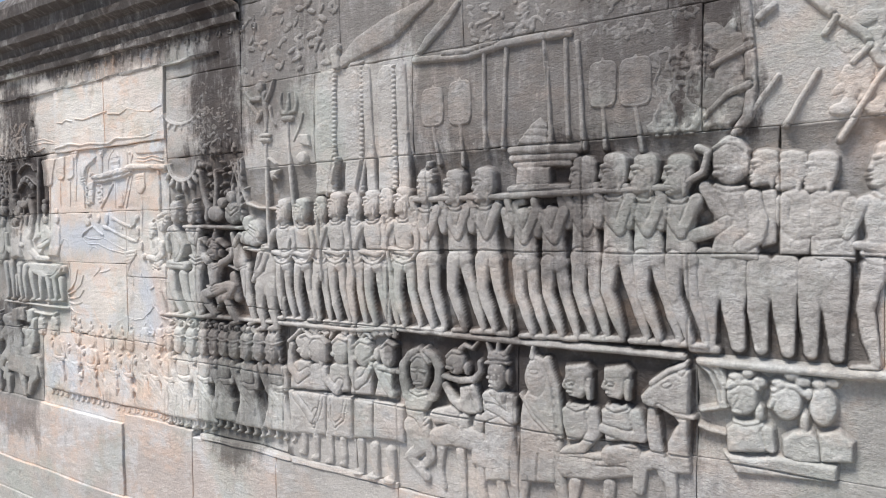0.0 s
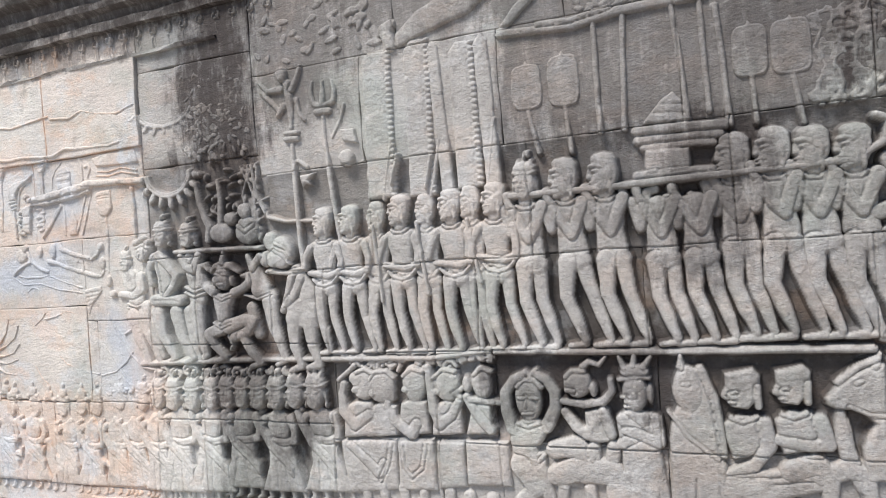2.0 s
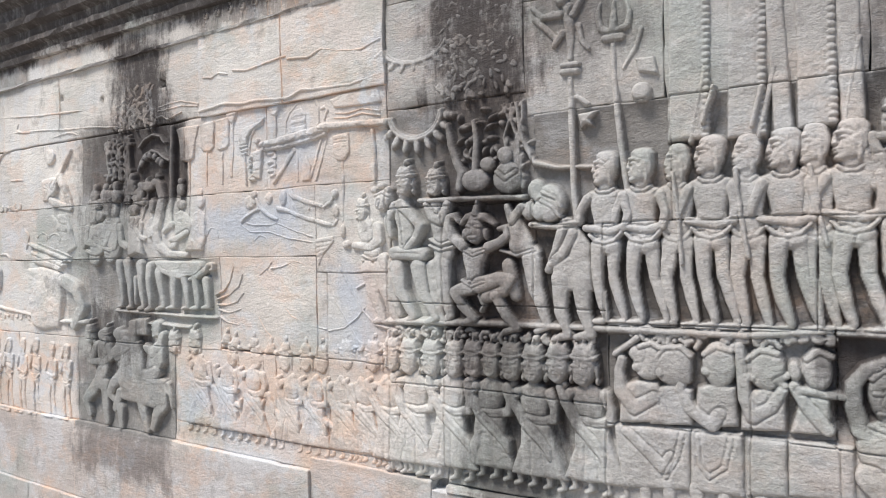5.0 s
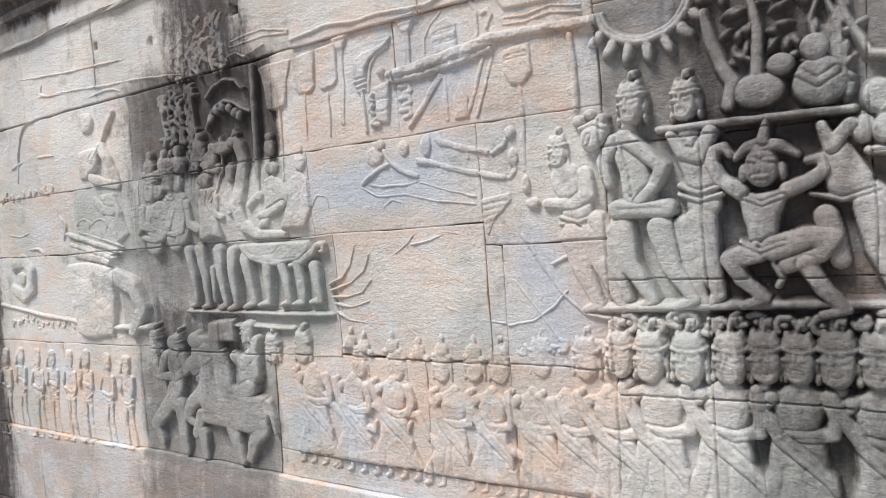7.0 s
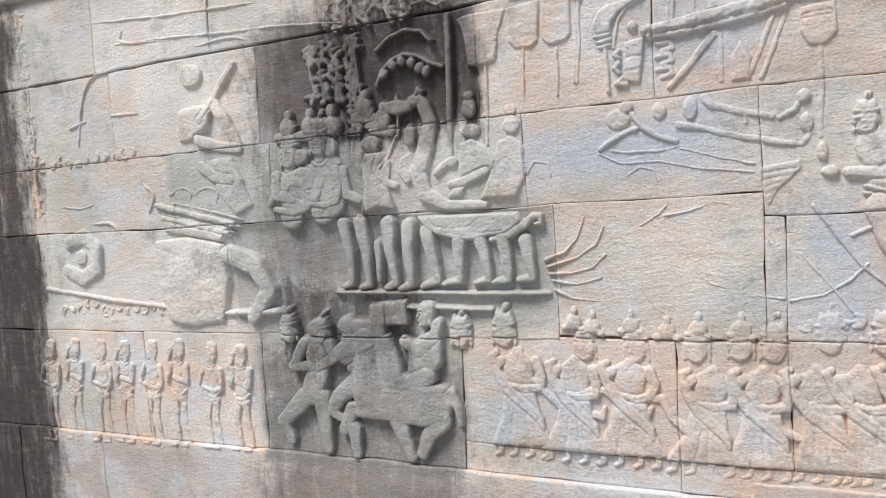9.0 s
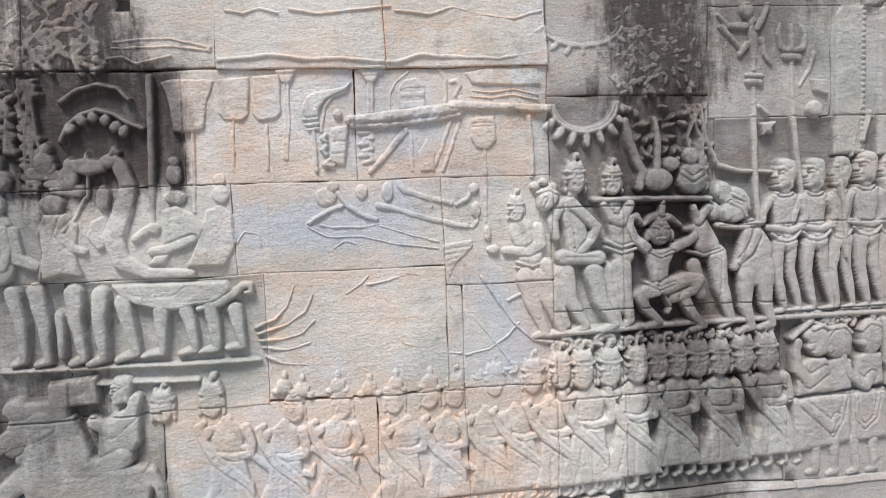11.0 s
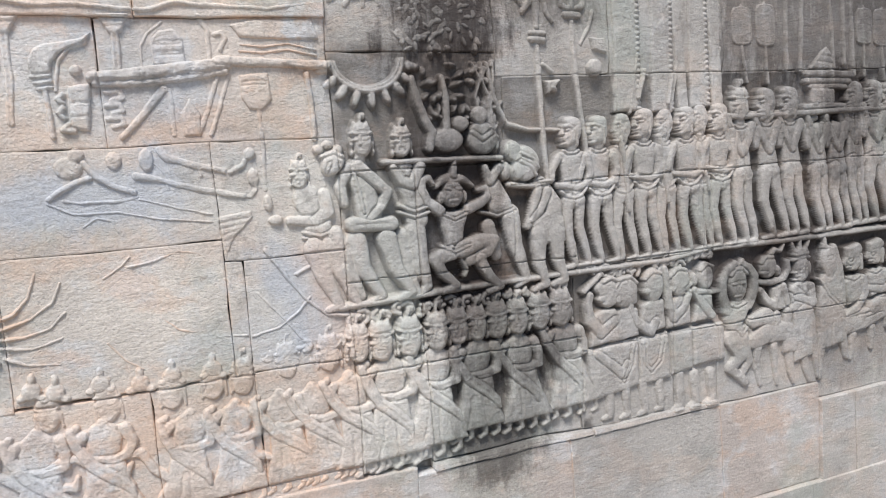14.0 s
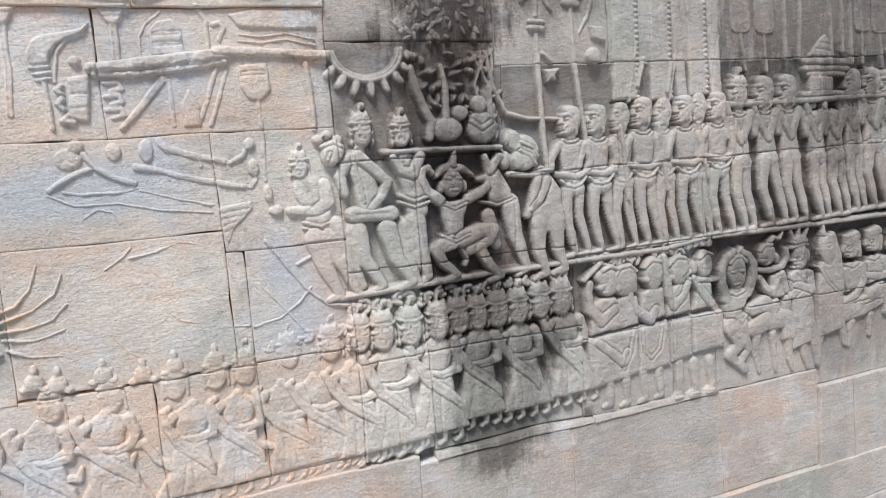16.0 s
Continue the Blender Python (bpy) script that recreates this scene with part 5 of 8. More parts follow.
carving("carved_man", [
    tube([(-1.804, 1.486, 0.0105), (-1.723, 1.474, 0.0139), (-1.652, 1.487, 0.0139), (-1.619, 1.523, 0.0122), (-1.623, 1.564, 0.0105)], 0.85, 0.0139),
    tube([(-1.794, 1.446, 0.0153), (-1.759, 1.394, 0.0187), (-1.718, 1.361, 0.0187), (-1.692, 1.418, 0.0153)], 0.85, 0.0136),
    plate([(-1.724, 1.449), (-1.665, 1.462), (-1.635, 1.414), (-1.622, 1.338), (-1.713, 1.332), (-1.722, 1.385)], 0.0214, 0.0164),
    tube([(-1.654, 1.448, 0.0204), (-1.632, 1.365, 0.017)], 0.8, 0.0102),
    tube([(-1.845, 1.302, 0.0314), (-1.764, 1.319, 0.0384), (-1.716, 1.279, 0.0349), (-1.739, 1.21, 0.0279)], 0.7, 0.0105),
    tube([(-1.699, 1.312, 0.0238), (-1.692, 1.228, 0.0221)], 0.7, 0.0102),
    tube([(-1.626, 1.317, 0.0263), (-1.647, 1.221, 0.023)], 0.6, 0.0066)],
    "dark stone relief of a seated man with bent arms", "relief figure")
carving("carved_man", [
    plate([(-1.611, 1.438), (-1.559, 1.465), (-1.464, 1.443), (-1.468, 1.324), (-1.456, 1.271), (-1.479, 1.084), (-1.599, 1.064), (-1.601, 1.308), (-1.608, 1.385)], 0.028, 0.016),
    blob(-1.54, 1.519, 0.0424, 0.0636, 0.0466, 0.008, 0),
    blob(-1.538, 1.594, 0.0488, 0.0276, 0.0382, 0.006, 0),
    tube([(-1.575, 1.609, 0.0106), (-1.588, 1.648, 0.0064)], 0.7, 0.008),
    tube([(-1.541, 1.62, 0.0106), (-1.535, 1.664, 0.0064)], 0.7, 0.008),
    tube([(-1.504, 1.613, 0.0106), (-1.479, 1.649, 0.0064)], 0.7, 0.008),
    blob(-1.489, 1.517, 0.0106, 0.0339, 0.0212, 0.004, 0),
    tube([(-1.592, 1.426, 0.0191), (-1.532, 1.375, 0.0191), (-1.601, 1.332, 0.017)], 0.75, 0.014),
    tube([(-1.474, 1.425, 0.0191), (-1.468, 1.343, 0.0191), (-1.546, 1.378, 0.017), (-1.579, 1.383, 0.0148)], 0.75, 0.016),
    tube([(-1.592, 1.564, 0.0064), (-1.538, 1.576, 0.0064), (-1.491, 1.571, 0.0064)], 0.6, 0.024),
    tube([(-1.567, 1.511, 0.0045), (-1.574, 1.488, 0.0072)], 0.8, 0.019),
    tube([(-1.556, 1.472, 0.0054), (-1.578, 1.47, 0.0054)], 0.7, 0.018),
    tube([(-1.589, 1.503, 0.0045), (-1.577, 1.504, 0.0045)], 0.6, 0.019),
    tube([(-1.557, 1.506, 0.0054), (-1.534, 1.508, 0.0054)], 0.6, 0.020999999999999998)],
    "grey stone relief of a worshipper with joined hands", "relief figure")

# lower register: horses and riders
carving("carved_horse", [
    plate([(-1.399, 1.481), (-1.409, 1.566), (-1.38, 1.621), (-1.328, 1.603), (-1.292, 1.522), (-1.27, 1.421), (-1.266, 1.297), (-1.276, 1.119), (-1.436, 1.092), (-1.435, 1.36), (-1.421, 1.437)], 0.034, 0.02),
    blob(-1.366, 1.527, 0.0466, 0.0678, 0.0382, 0.012, 0.1),
    tube([(-1.381, 1.61, 0.0127), (-1.381, 1.65, 0.0064)], 0.7, 0.016),
    tube([(-1.319, 1.604, 0.0127), (-1.28, 1.503, 0.0127), (-1.267, 1.4, 0.0127), (-1.261, 1.308, 0.0127)], 0.6, 0.012),
    tube([(-1.431, 1.455, 0.0064), (-1.367, 1.364, 0.0064), (-1.279, 1.295, 0.0064)], 0.7, 0.032),
    groove([(-1.403, 1.3), (-1.282, 1.326)], 0.003, 0.006),
    tube([(-1.378, 1.553, 0.0064), (-1.356, 1.555, 0.0064)], 0.6, 0.034),
    groove([(-1.355, 1.222), (-1.36, 1.073)], 0.006, 0.02)],
    "pale grey stone relief of a standing horse with reins", "relief figure")
carving("carved_man", [
    plate([(-1.243, 1.588), (-1.156, 1.606), (-1.133, 1.58), (-1.139, 1.515), (-1.177, 1.467), (-1.23, 1.474), (-1.246, 1.516)], 0.026, 0.012),
    plate([(-1.239, 1.588), (-1.156, 1.604), (-1.135, 1.58), (-1.146, 1.555), (-1.24, 1.545)], 0.029, 0.01),
    tube([(-1.243, 1.531, 0.0064), (-1.25, 1.509, 0.0074), (-1.242, 1.502, 0.0064)], 0.8, 0.006),
    tube([(-1.144, 1.543, 0.0106), (-1.146, 1.478, 0.0106)], 0.7, 0.02),
    tube([(-1.234, 1.49, 0.0053), (-1.217, 1.492, 0.0053)], 0.5, 0.016),
    tube([(-1.224, 1.524, 0.0053), (-1.208, 1.525, 0.0053)], 0.5, 0.018),
    plate([(-1.257, 1.418), (-1.21, 1.447), (-1.137, 1.445), (-1.115, 1.401), (-1.138, 1.314), (-1.236, 1.296), (-1.251, 1.361)], 0.026, 0.016),
    tube([(-1.232, 1.435, 0.0064), (-1.195, 1.424, 0.0064), (-1.153, 1.443, 0.0064)], 0.6, 0.02),
    tube([(-1.13, 1.419, 0.0233), (-1.121, 1.346, 0.0233), (-1.169, 1.279, 0.0191), (-1.247, 1.246, 0.017)], 0.75, 0.016),
    tube([(-1.244, 1.196, 0.0466), (-1.145, 1.212, 0.0382)], 0.6, 0.004)],
    "grey stone relief of a rider looking ahead", "relief figure")
carving("carved_man", [
    plate([(-1.087, 1.599), (-1.005, 1.617), (-0.983, 1.591), (-0.989, 1.528), (-1.025, 1.482), (-1.075, 1.489), (-1.089, 1.529)], 0.026, 0.012),
    plate([(-1.083, 1.599), (-1.005, 1.615), (-0.985, 1.591), (-0.995, 1.567), (-1.084, 1.558)], 0.029, 0.01),
    tube([(-1.086, 1.543, 0.0064), (-1.093, 1.523, 0.0074), (-1.085, 1.516, 0.0064)], 0.8, 0.006),
    tube([(-0.994, 1.555, 0.0106), (-0.996, 1.492, 0.0106)], 0.7, 0.02),
    tube([(-1.078, 1.504, 0.0053), (-1.062, 1.506, 0.0053)], 0.5, 0.016),
    tube([(-1.069, 1.537, 0.0053), (-1.054, 1.538, 0.0053)], 0.5, 0.018),
    plate([(-1.1, 1.435), (-1.056, 1.463), (-0.988, 1.46), (-0.967, 1.418), (-0.988, 1.334), (-1.08, 1.317), (-1.094, 1.379)], 0.026, 0.016),
    tube([(-1.076, 1.451, 0.0064), (-1.041, 1.441, 0.0064), (-1.003, 1.459, 0.0064)], 0.6, 0.02),
    tube([(-0.966, 1.433, 0.0233), (-0.946, 1.358, 0.0233), (-1.006, 1.351, 0.0191), (-1.094, 1.367, 0.017)], 0.75, 0.016),
    tube([(-1.062, 1.264, 0.036), (-0.985, 1.291, 0.0339), (-0.95, 1.242, 0.0297), (-0.956, 1.16, 0.0233)], 0.75, 0.01)],
    "grey stone relief of a rider with a raised arm", "relief figure")
carving("carved_horse", [
    plate([(-0.951, 1.508), (-0.911, 1.554), (-0.856, 1.597), (-0.794, 1.629), (-0.774, 1.617), (-0.781, 1.398), (-0.768, 1.252), (-0.851, 1.238), (-0.855, 1.351), (-0.814, 1.428), (-0.848, 1.469), (-0.919, 1.473), (-0.944, 1.486)], 0.034, 0.016),
    tube([(-0.909, 1.455, 0.017), (-0.904, 1.364, 0.0233), (-0.883, 1.29, 0.0254), (-0.862, 1.221, 0.0212)], 0.7, 0.008),
    tube([(-0.883, 1.484, 0.0064), (-0.825, 1.458, 0.0064), (-0.765, 1.455, 0.0064)], 0.7, 0.03),
    tube([(-0.805, 1.615, 0.0127), (-0.788, 1.648, 0.0064)], 0.7, 0.02),
    tube([(-0.862, 1.558, 0.0064), (-0.845, 1.567, 0.0064)], 0.6, 0.032),
    groove([(-0.936, 1.494), (-0.894, 1.514)], 0.003, 0.006),
    tube([(-0.911, 1.558, 0.0085), (-0.847, 1.612, 0.0085), (-0.794, 1.638, 0.0085)], 0.6, 0.02)],
    "pale grey stone relief of a horse with lowered head", "relief figure")

# bodies below the figure with raised arms
carving("carved_man", [
    tube([(-1.962, 1.334, 0.05), (-1.944, 1.256, 0.047)], 0.6, 0.0),
    tube([(-1.977, 1.239, 0.0412), (-1.919, 1.154, 0.0323), (-1.986, 1.1, 0.0265), (-1.895, 1.019, 0.0206)], 0.8, 0.0059),
    tube([(-1.904, 1.223, 0.0358), (-1.873, 1.114, 0.0269), (-1.921, 1.062, 0.0209)], 0.8, 0.0)],
    "grey stone relief of a man kneeling on one leg", "relief figure")
carving("relief_animal", [
    tube([(-1.844, 1.208, 0.0394), (-1.755, 1.239, 0.0515), (-1.637, 1.227, 0.0485)], 0.6, 0.0061),
    tube([(-1.85, 1.242, 0.0122), (-1.863, 1.298, 0.0122), (-1.795, 1.321, 0.0122), (-1.706, 1.298, 0.0122)], 0.8, 0.0),
    tube([(-1.818, 1.171, 0.0242), (-1.826, 1.073, 0.0182), (-1.806, 0.992, 0.0151)], 0.8, 0.0),
    tube([(-1.721, 1.168, 0.0246), (-1.709, 1.054, 0.0184), (-1.702, 0.98, 0.0154)], 0.8, 0.0)],
    "grey stone relief of a small striding animal", "relief figure")
carving("carved_man", [
    plate([(-1.665, 1.237), (-1.551, 1.254), (-1.509, 1.129), (-1.552, 1.113), (-1.666, 1.12)], 0.0313, 0.0219),
    tube([(-1.624, 1.108, 0.0255), (-1.617, 1.027, 0.0223), (-1.596, 0.967, 0.0159)], 0.8, 0.0),
    tube([(-1.538, 1.117, 0.0262), (-1.516, 1.022, 0.0229), (-1.494, 0.961, 0.0164)], 0.8, 0.0)],
    "grey stone relief of a man in a short flared skirt", "relief figure")
carving("carved_man", [
    tube([(-1.486, 1.245, 0.0322), (-1.465, 1.117, 0.029), (-1.428, 0.961, 0.0193)], 0.8, 0.0)],
    "grey stone relief of bare standing legs beside a horse", "relief figure")

# lower bodies of the horses and riders
# horse and rider legs, each carved as its own piece
carving("relief_legs", [
    tube([(-1.391, 1.244, 0.0432), (-1.417, 1.123, 0.0312), (-1.433, 1.003, 0.024)], 0.8, 0.0)],
    "pale grey stone relief of a horse's foreleg", "relief figure", "carved horse legs")
carving("relief_legs", [
    tube([(-1.293, 1.261, 0.0414), (-1.275, 1.151, 0.0299), (-1.247, 1.044, 0.023)], 0.8, 0.0)],
    "pale grey stone relief of a horse's foreleg", "relief figure", "carved horse legs")
carving("carved_cloth", [
    plate([(-1.255, 1.254), (-1.131, 1.267), (-0.959, 1.285), (-0.938, 1.213), (-1.109, 1.162), (-1.251, 1.147)], 0.0247, 0.018),
    tube([(-1.246, 1.22, 0.0094), (-1.109, 1.232, 0.0094), (-0.963, 1.254, 0.0094)], 0.8, 0.0188)],
    "carved saddle cloth hanging under the riders", "relief ornament")
carving("relief_legs", [
    tube([(-0.975, 1.248, 0.0315), (-0.897, 1.283, 0.0336), (-0.845, 1.256, 0.0273), (-0.837, 1.154, 0.021)], 0.8, 0.0063)],
    "grey stone relief of a rider's bent leg", "relief figure", "carved horse legs")
carving("relief_legs", [
    tube([(-1.2, 1.139, 0.027), (-1.218, 1.028, 0.0202)], 0.8, 0.0)],
    "grey stone relief of a rider's hanging leg", "relief figure", "carved horse legs")
carving("relief_legs", [
    tube([(-1.065, 1.157, 0.0258), (-1.07, 1.061, 0.0193)], 0.8, 0.0)],
    "grey stone relief of a rider's hanging leg", "relief figure", "carved horse legs")
carving("relief_legs", [
    tube([(-0.901, 1.432, 0.0184), (-0.889, 1.33, 0.0205), (-0.865, 1.231, 0.0205), (-0.845, 1.177, 0.0143)], 0.8, 0.0)],
    "pale grey stone relief of a horse's lowered foreleg", "relief figure", "carved horse legs")

# broad worn men past the porters
carving("carved_man", [
    blob(-0.649, 2.352, 0.0576, 0.081, 0.0339, 0.0068, 0),
    tube([(-0.7, 2.394, 0.0068), (-0.67, 2.415, 0.0068), (-0.622, 2.406, 0.0068), (-0.598, 2.378, 0.0068)], 0.8, 0.0305),
    blob(-0.602, 2.337, 0.0128, 0.034, 0.0132, 0.033, 0),
    tube([(-0.695, 2.328, 0.0051), (-0.669, 2.329, 0.0051)], 0.6, 0.0339),
    tube([(-0.699, 2.307, 0.0068), (-0.673, 2.305, 0.0068)], 0.7, 0.0339),
    plate([(-0.72, 2.258), (-0.677, 2.269), (-0.608, 2.259), (-0.577, 2.229), (-0.563, 2.091), (-0.556, 2.011), (-0.714, 2.015), (-0.695, 2.116)], 0.0272, 0.017),
    tube([(-0.73, 2.263, 0.0204), (-0.696, 2.197, 0.0221), (-0.668, 2.15, 0.017)], 0.8, 0.0136),
    tube([(-0.769, 2.094, 0.0234), (-0.705, 2.112, 0.0216), (-0.655, 2.146, 0.0162)], 0.8, 0.0144),
    tube([(-0.578, 2.222, 0.0279), (-0.558, 2.144, 0.0279), (-0.563, 2.091, 0.0246), (-0.613, 2.058, 0.0197)], 0.8, 0.0164),
    tube([(-0.694, 2.267, 0.007), (-0.655, 2.249, 0.007), (-0.608, 2.256, 0.007)], 0.8, 0.021)],
    "worn sandstone relief of a broad man, arms crossed", "relief figure", wear=1.3, gain=0.75)
carving("carved_man", [
    *head_strokes(at_local(-0.543, 2.261, 0.641), 0.641, 0.1, 1.0, False, -1, 0.012),
    blob(-0.557, 2.307, 0.018, 0.0153, 0.016, 0.0064, 0),
    plate([(-0.552, 2.244), (-0.51, 2.251), (-0.503, 2.192), (-0.509, 2.072), (-0.552, 2.056)], 0.016, 0.0128)],
    "worn sandstone relief of a man half behind another", "relief figure", wear=1.3, gain=0.55)
carving("carved_man", [
    *head_strokes(at_local(-0.466, 2.244, 0.688), 0.688, 0.1, 1.0, False, -1, 0.012),
    blob(-0.47, 2.312, 0.0084, 0.0306, 0.0123, 0.0185, 0),
    tube([(-0.48, 2.276, 0.0062), (-0.451, 2.273, 0.0062)], 0.6, 0.0216),
    plate([(-0.502, 2.233), (-0.46, 2.25), (-0.417, 2.243), (-0.404, 2.202), (-0.411, 2.034), (-0.496, 2.02), (-0.502, 2.123)], 0.0192, 0.016),
    tube([(-0.491, 2.208, 0.0208), (-0.489, 2.14, 0.0192), (-0.45, 2.1, 0.0176), (-0.386, 2.11, 0.0144)], 0.8, 0.0096)],
    "worn pinkish sandstone relief of a broad man, arm across", "relief figure", wear=1.4, gain=0.5)
carving("carved_man", [
    *head_strokes(at_local(-0.382, 2.237, 0.688), 0.688, 0.1, 1.0, False, -1, 0.012),
    plate([(-0.418, 2.226), (-0.389, 2.24), (-0.307, 2.23), (-0.282, 2.192), (-0.286, 2.014), (-0.409, 2.017)], 0.0185, 0.0154),
    tube([(-0.3, 2.194, 0.0202), (-0.31, 2.113, 0.0187), (-0.379, 2.096, 0.0159)], 0.8, 0.0087)],
    "worn pinkish sandstone relief of a broad standing man", "relief figure", wear=1.4, gain=0.5)
carving("relief_legs", [
    tube([(-0.723, 2.003, 0.0525), (-0.723, 1.953, 0.0525), (-0.726, 1.844, 0.0385), (-0.716, 1.724, 0.0245)], 0.6, 0.0),
    tube([(-0.642, 2.002, 0.0495), (-0.642, 1.952, 0.0495), (-0.638, 1.845, 0.0363), (-0.623, 1.721, 0.0231)], 0.6, 0.0),
    tube([(-0.774, 1.699, 0.0144), (-0.691, 1.7, 0.0144)], 0.8, 0.0)],
    "worn pinkish stone relief of standing legs", "relief figure", wear=1.5, gain=0.5)
carving("relief_legs", [
    tube([(-0.558, 1.995, 0.0415), (-0.558, 1.945, 0.0415), (-0.561, 1.838, 0.0319), (-0.552, 1.718, 0.0208)], 0.6, 0.0),
    tube([(-0.483, 1.994, 0.0444), (-0.483, 1.944, 0.0444), (-0.483, 1.839, 0.0333), (-0.472, 1.715, 0.0206)], 0.6, 0.0)],
    "worn pinkish stone relief of standing legs", "relief figure", wear=1.5, gain=0.45)
carving("relief_legs", [
    tube([(-0.411, 1.99, 0.0389), (-0.411, 1.94, 0.0389), (-0.411, 1.836, 0.0299), (-0.406, 1.715, 0.0195)], 0.6, 0.0),
    tube([(-0.342, 1.99, 0.0432), (-0.342, 1.94, 0.0432), (-0.339, 1.834, 0.0324), (-0.334, 1.712, 0.0201)], 0.6, 0.0)],
    "worn pinkish stone relief of standing legs", "relief figure", wear=1.5, gain=0.45)

man(-0.227, 1.668, 0.73, 0.03, depth=0.5, wear=1.3, seed=41, label="worn pinkish sandstone relief of a broad standing man")
man(-0.077, 1.668, 0.73, 0.03, depth=0.5, wear=1.3, seed=42, label="worn pinkish sandstone relief of a broad standing man")

# litter with a stepped roof
carving("carved_litter", [
    plate([(-1.45, 2.465), (-1.417, 2.508), (-1.384, 2.542), (-1.343, 2.566), (-1.314, 2.529), (-1.294, 2.485), (-1.282, 2.45)], 0.0176, 0.0088),
    groove([(-1.421, 2.5), (-1.294, 2.485)], 0.0044, 0.0088),
    groove([(-1.398, 2.527), (-1.31, 2.516)], 0.0043, 0.0086),
    tube([(-1.474, 2.442, 0.0154), (-1.326, 2.439, 0.0154), (-1.186, 2.431, 0.0154)], 0.8, 0.0132),
    tube([(-1.471, 2.408, 0.0132), (-1.327, 2.405, 0.0132), (-1.2, 2.4, 0.0132)], 0.8, 0.011),
    tube([(-1.453, 2.38, 0.011), (-1.328, 2.381, 0.011), (-1.222, 2.374, 0.011)], 0.8, 0.0088),
    plate([(-1.449, 2.371), (-1.302, 2.366), (-1.301, 2.287), (-1.452, 2.286)], 0.0264, 0.011),
    tube([(-1.48, 2.284, 0.0135), (-1.353, 2.287, 0.0135), (-1.233, 2.285, 0.0135)], 0.8, 0.0135),
    tube([(-1.491, 2.259, 0.0112), (-1.354, 2.262, 0.0112), (-1.225, 2.264, 0.0112)], 0.8, 0.0135),
    tube([(-1.534, 2.24, 0.0138), (-1.521, 2.196, 0.0138), (-1.484, 2.177, 0.0138), (-1.451, 2.196, 0.0138), (-1.455, 2.226, 0.0138), (-1.422, 2.233, 0.0138)], 0.9, 0.0092),
    tube([(-1.308, 2.204, 0.0126), (-1.283, 2.182, 0.0126), (-1.237, 2.188, 0.0126), (-1.227, 2.22, 0.0126)], 0.9, 0.0084)],
    "stepped stone relief of a litter with tiered roof", "relief ornament", gain=0.7)

# busts below the broad men
carving("carved_figure", [
    blob(-0.609, 1.552, 0.048, 0.0648, 0.0272, 0.0051, 0),
    tube([(-0.653, 1.576, 0.0068), (-0.62, 1.6, 0.0068), (-0.583, 1.6, 0.0068), (-0.559, 1.581, 0.0068)], 0.8, 0.0204),
    blob(-0.629, 1.614, 0.0224, 0.0144, 0.0136, 0.0034, 0),
    blob(-0.591, 1.631, 0.0192, 0.0162, 0.0153, 0.0034, 0),
    blob(-0.558, 1.602, 0.021, 0.0162, 0.0131, 0.0033, 0),
    blob(-0.643, 1.588, 0.016, 0.0144, 0.0119, 0.0034, 0),
    tube([(-0.625, 1.55, 0.0059), (-0.635, 1.521, 0.0059)], 0.9, 0.0204),
    tube([(-0.633, 1.496, 0.0059), (-0.611, 1.495, 0.0059)], 0.7, 0.0204),
    blob(-0.555, 1.497, 0.0128, 0.0288, 0.0136, 0.0068, 0),
    plate([(-0.657, 1.429), (-0.624, 1.461), (-0.556, 1.472), (-0.514, 1.446), (-0.507, 1.377), (-0.653, 1.35)], 0.0187, 0.0153),
    tube([(-0.63, 1.46, 0.0049), (-0.596, 1.454, 0.0049), (-0.556, 1.469, 0.0049)], 0.8, 0.0131),
    tube([(-0.529, 1.44, 0.0176), (-0.519, 1.383, 0.0144)], 0.8, 0.0096)],
    "eroded grey-green stone bust with a flowered headdress", "relief figure", wear=1.3, gain=0.6)
carving("carved_figure", [
    blob(-0.476, 1.55, 0.0448, 0.0612, 0.0247, 0.0046, 0),
    tube([(-0.514, 1.581, 0.0066), (-0.483, 1.604, 0.0066), (-0.446, 1.6, 0.0066), (-0.424, 1.579, 0.0066)], 0.8, 0.0197),
    blob(-0.498, 1.606, 0.0195, 0.0136, 0.0128, 0.0032, 0),
    blob(-0.459, 1.637, 0.021, 0.0153, 0.0144, 0.0032, 0),
    blob(-0.428, 1.619, 0.0224, 0.0153, 0.0123, 0.0031, 0),
    blob(-0.412, 1.58, 0.0126, 0.017, 0.0123, 0.0031, 0),
    tube([(-0.512, 1.55, 0.0066), (-0.524, 1.525, 0.0066)], 0.9, 0.0197),
    blob(-0.423, 1.484, 0.0126, 0.0306, 0.0123, 0.0062, 0),
    plate([(-0.485, 1.425), (-0.453, 1.453), (-0.401, 1.463), (-0.38, 1.428), (-0.376, 1.365), (-0.441, 1.352), (-0.484, 1.367)], 0.0181, 0.0148)],
    "eroded grey-green stone bust in profile, flowered headdress", "relief figure", wear=1.3, gain=0.6)
carving("carved_figure", [
    blob(-0.371, 1.546, 0.0364, 0.0612, 0.0247, 0.0046, 0),
    blob(-0.383, 1.616, 0.0196, 0.0153, 0.0123, 0.0031, 0),
    blob(-0.344, 1.625, 0.0182, 0.0144, 0.0115, 0.0029, 0),
    plate([(-0.382, 1.455), (-0.327, 1.471), (-0.287, 1.443), (-0.289, 1.378), (-0.376, 1.365)], 0.0154, 0.0123)],
    "eroded grey-green stone bust with a flowered headdress", "relief figure", wear=1.3, gain=0.55)
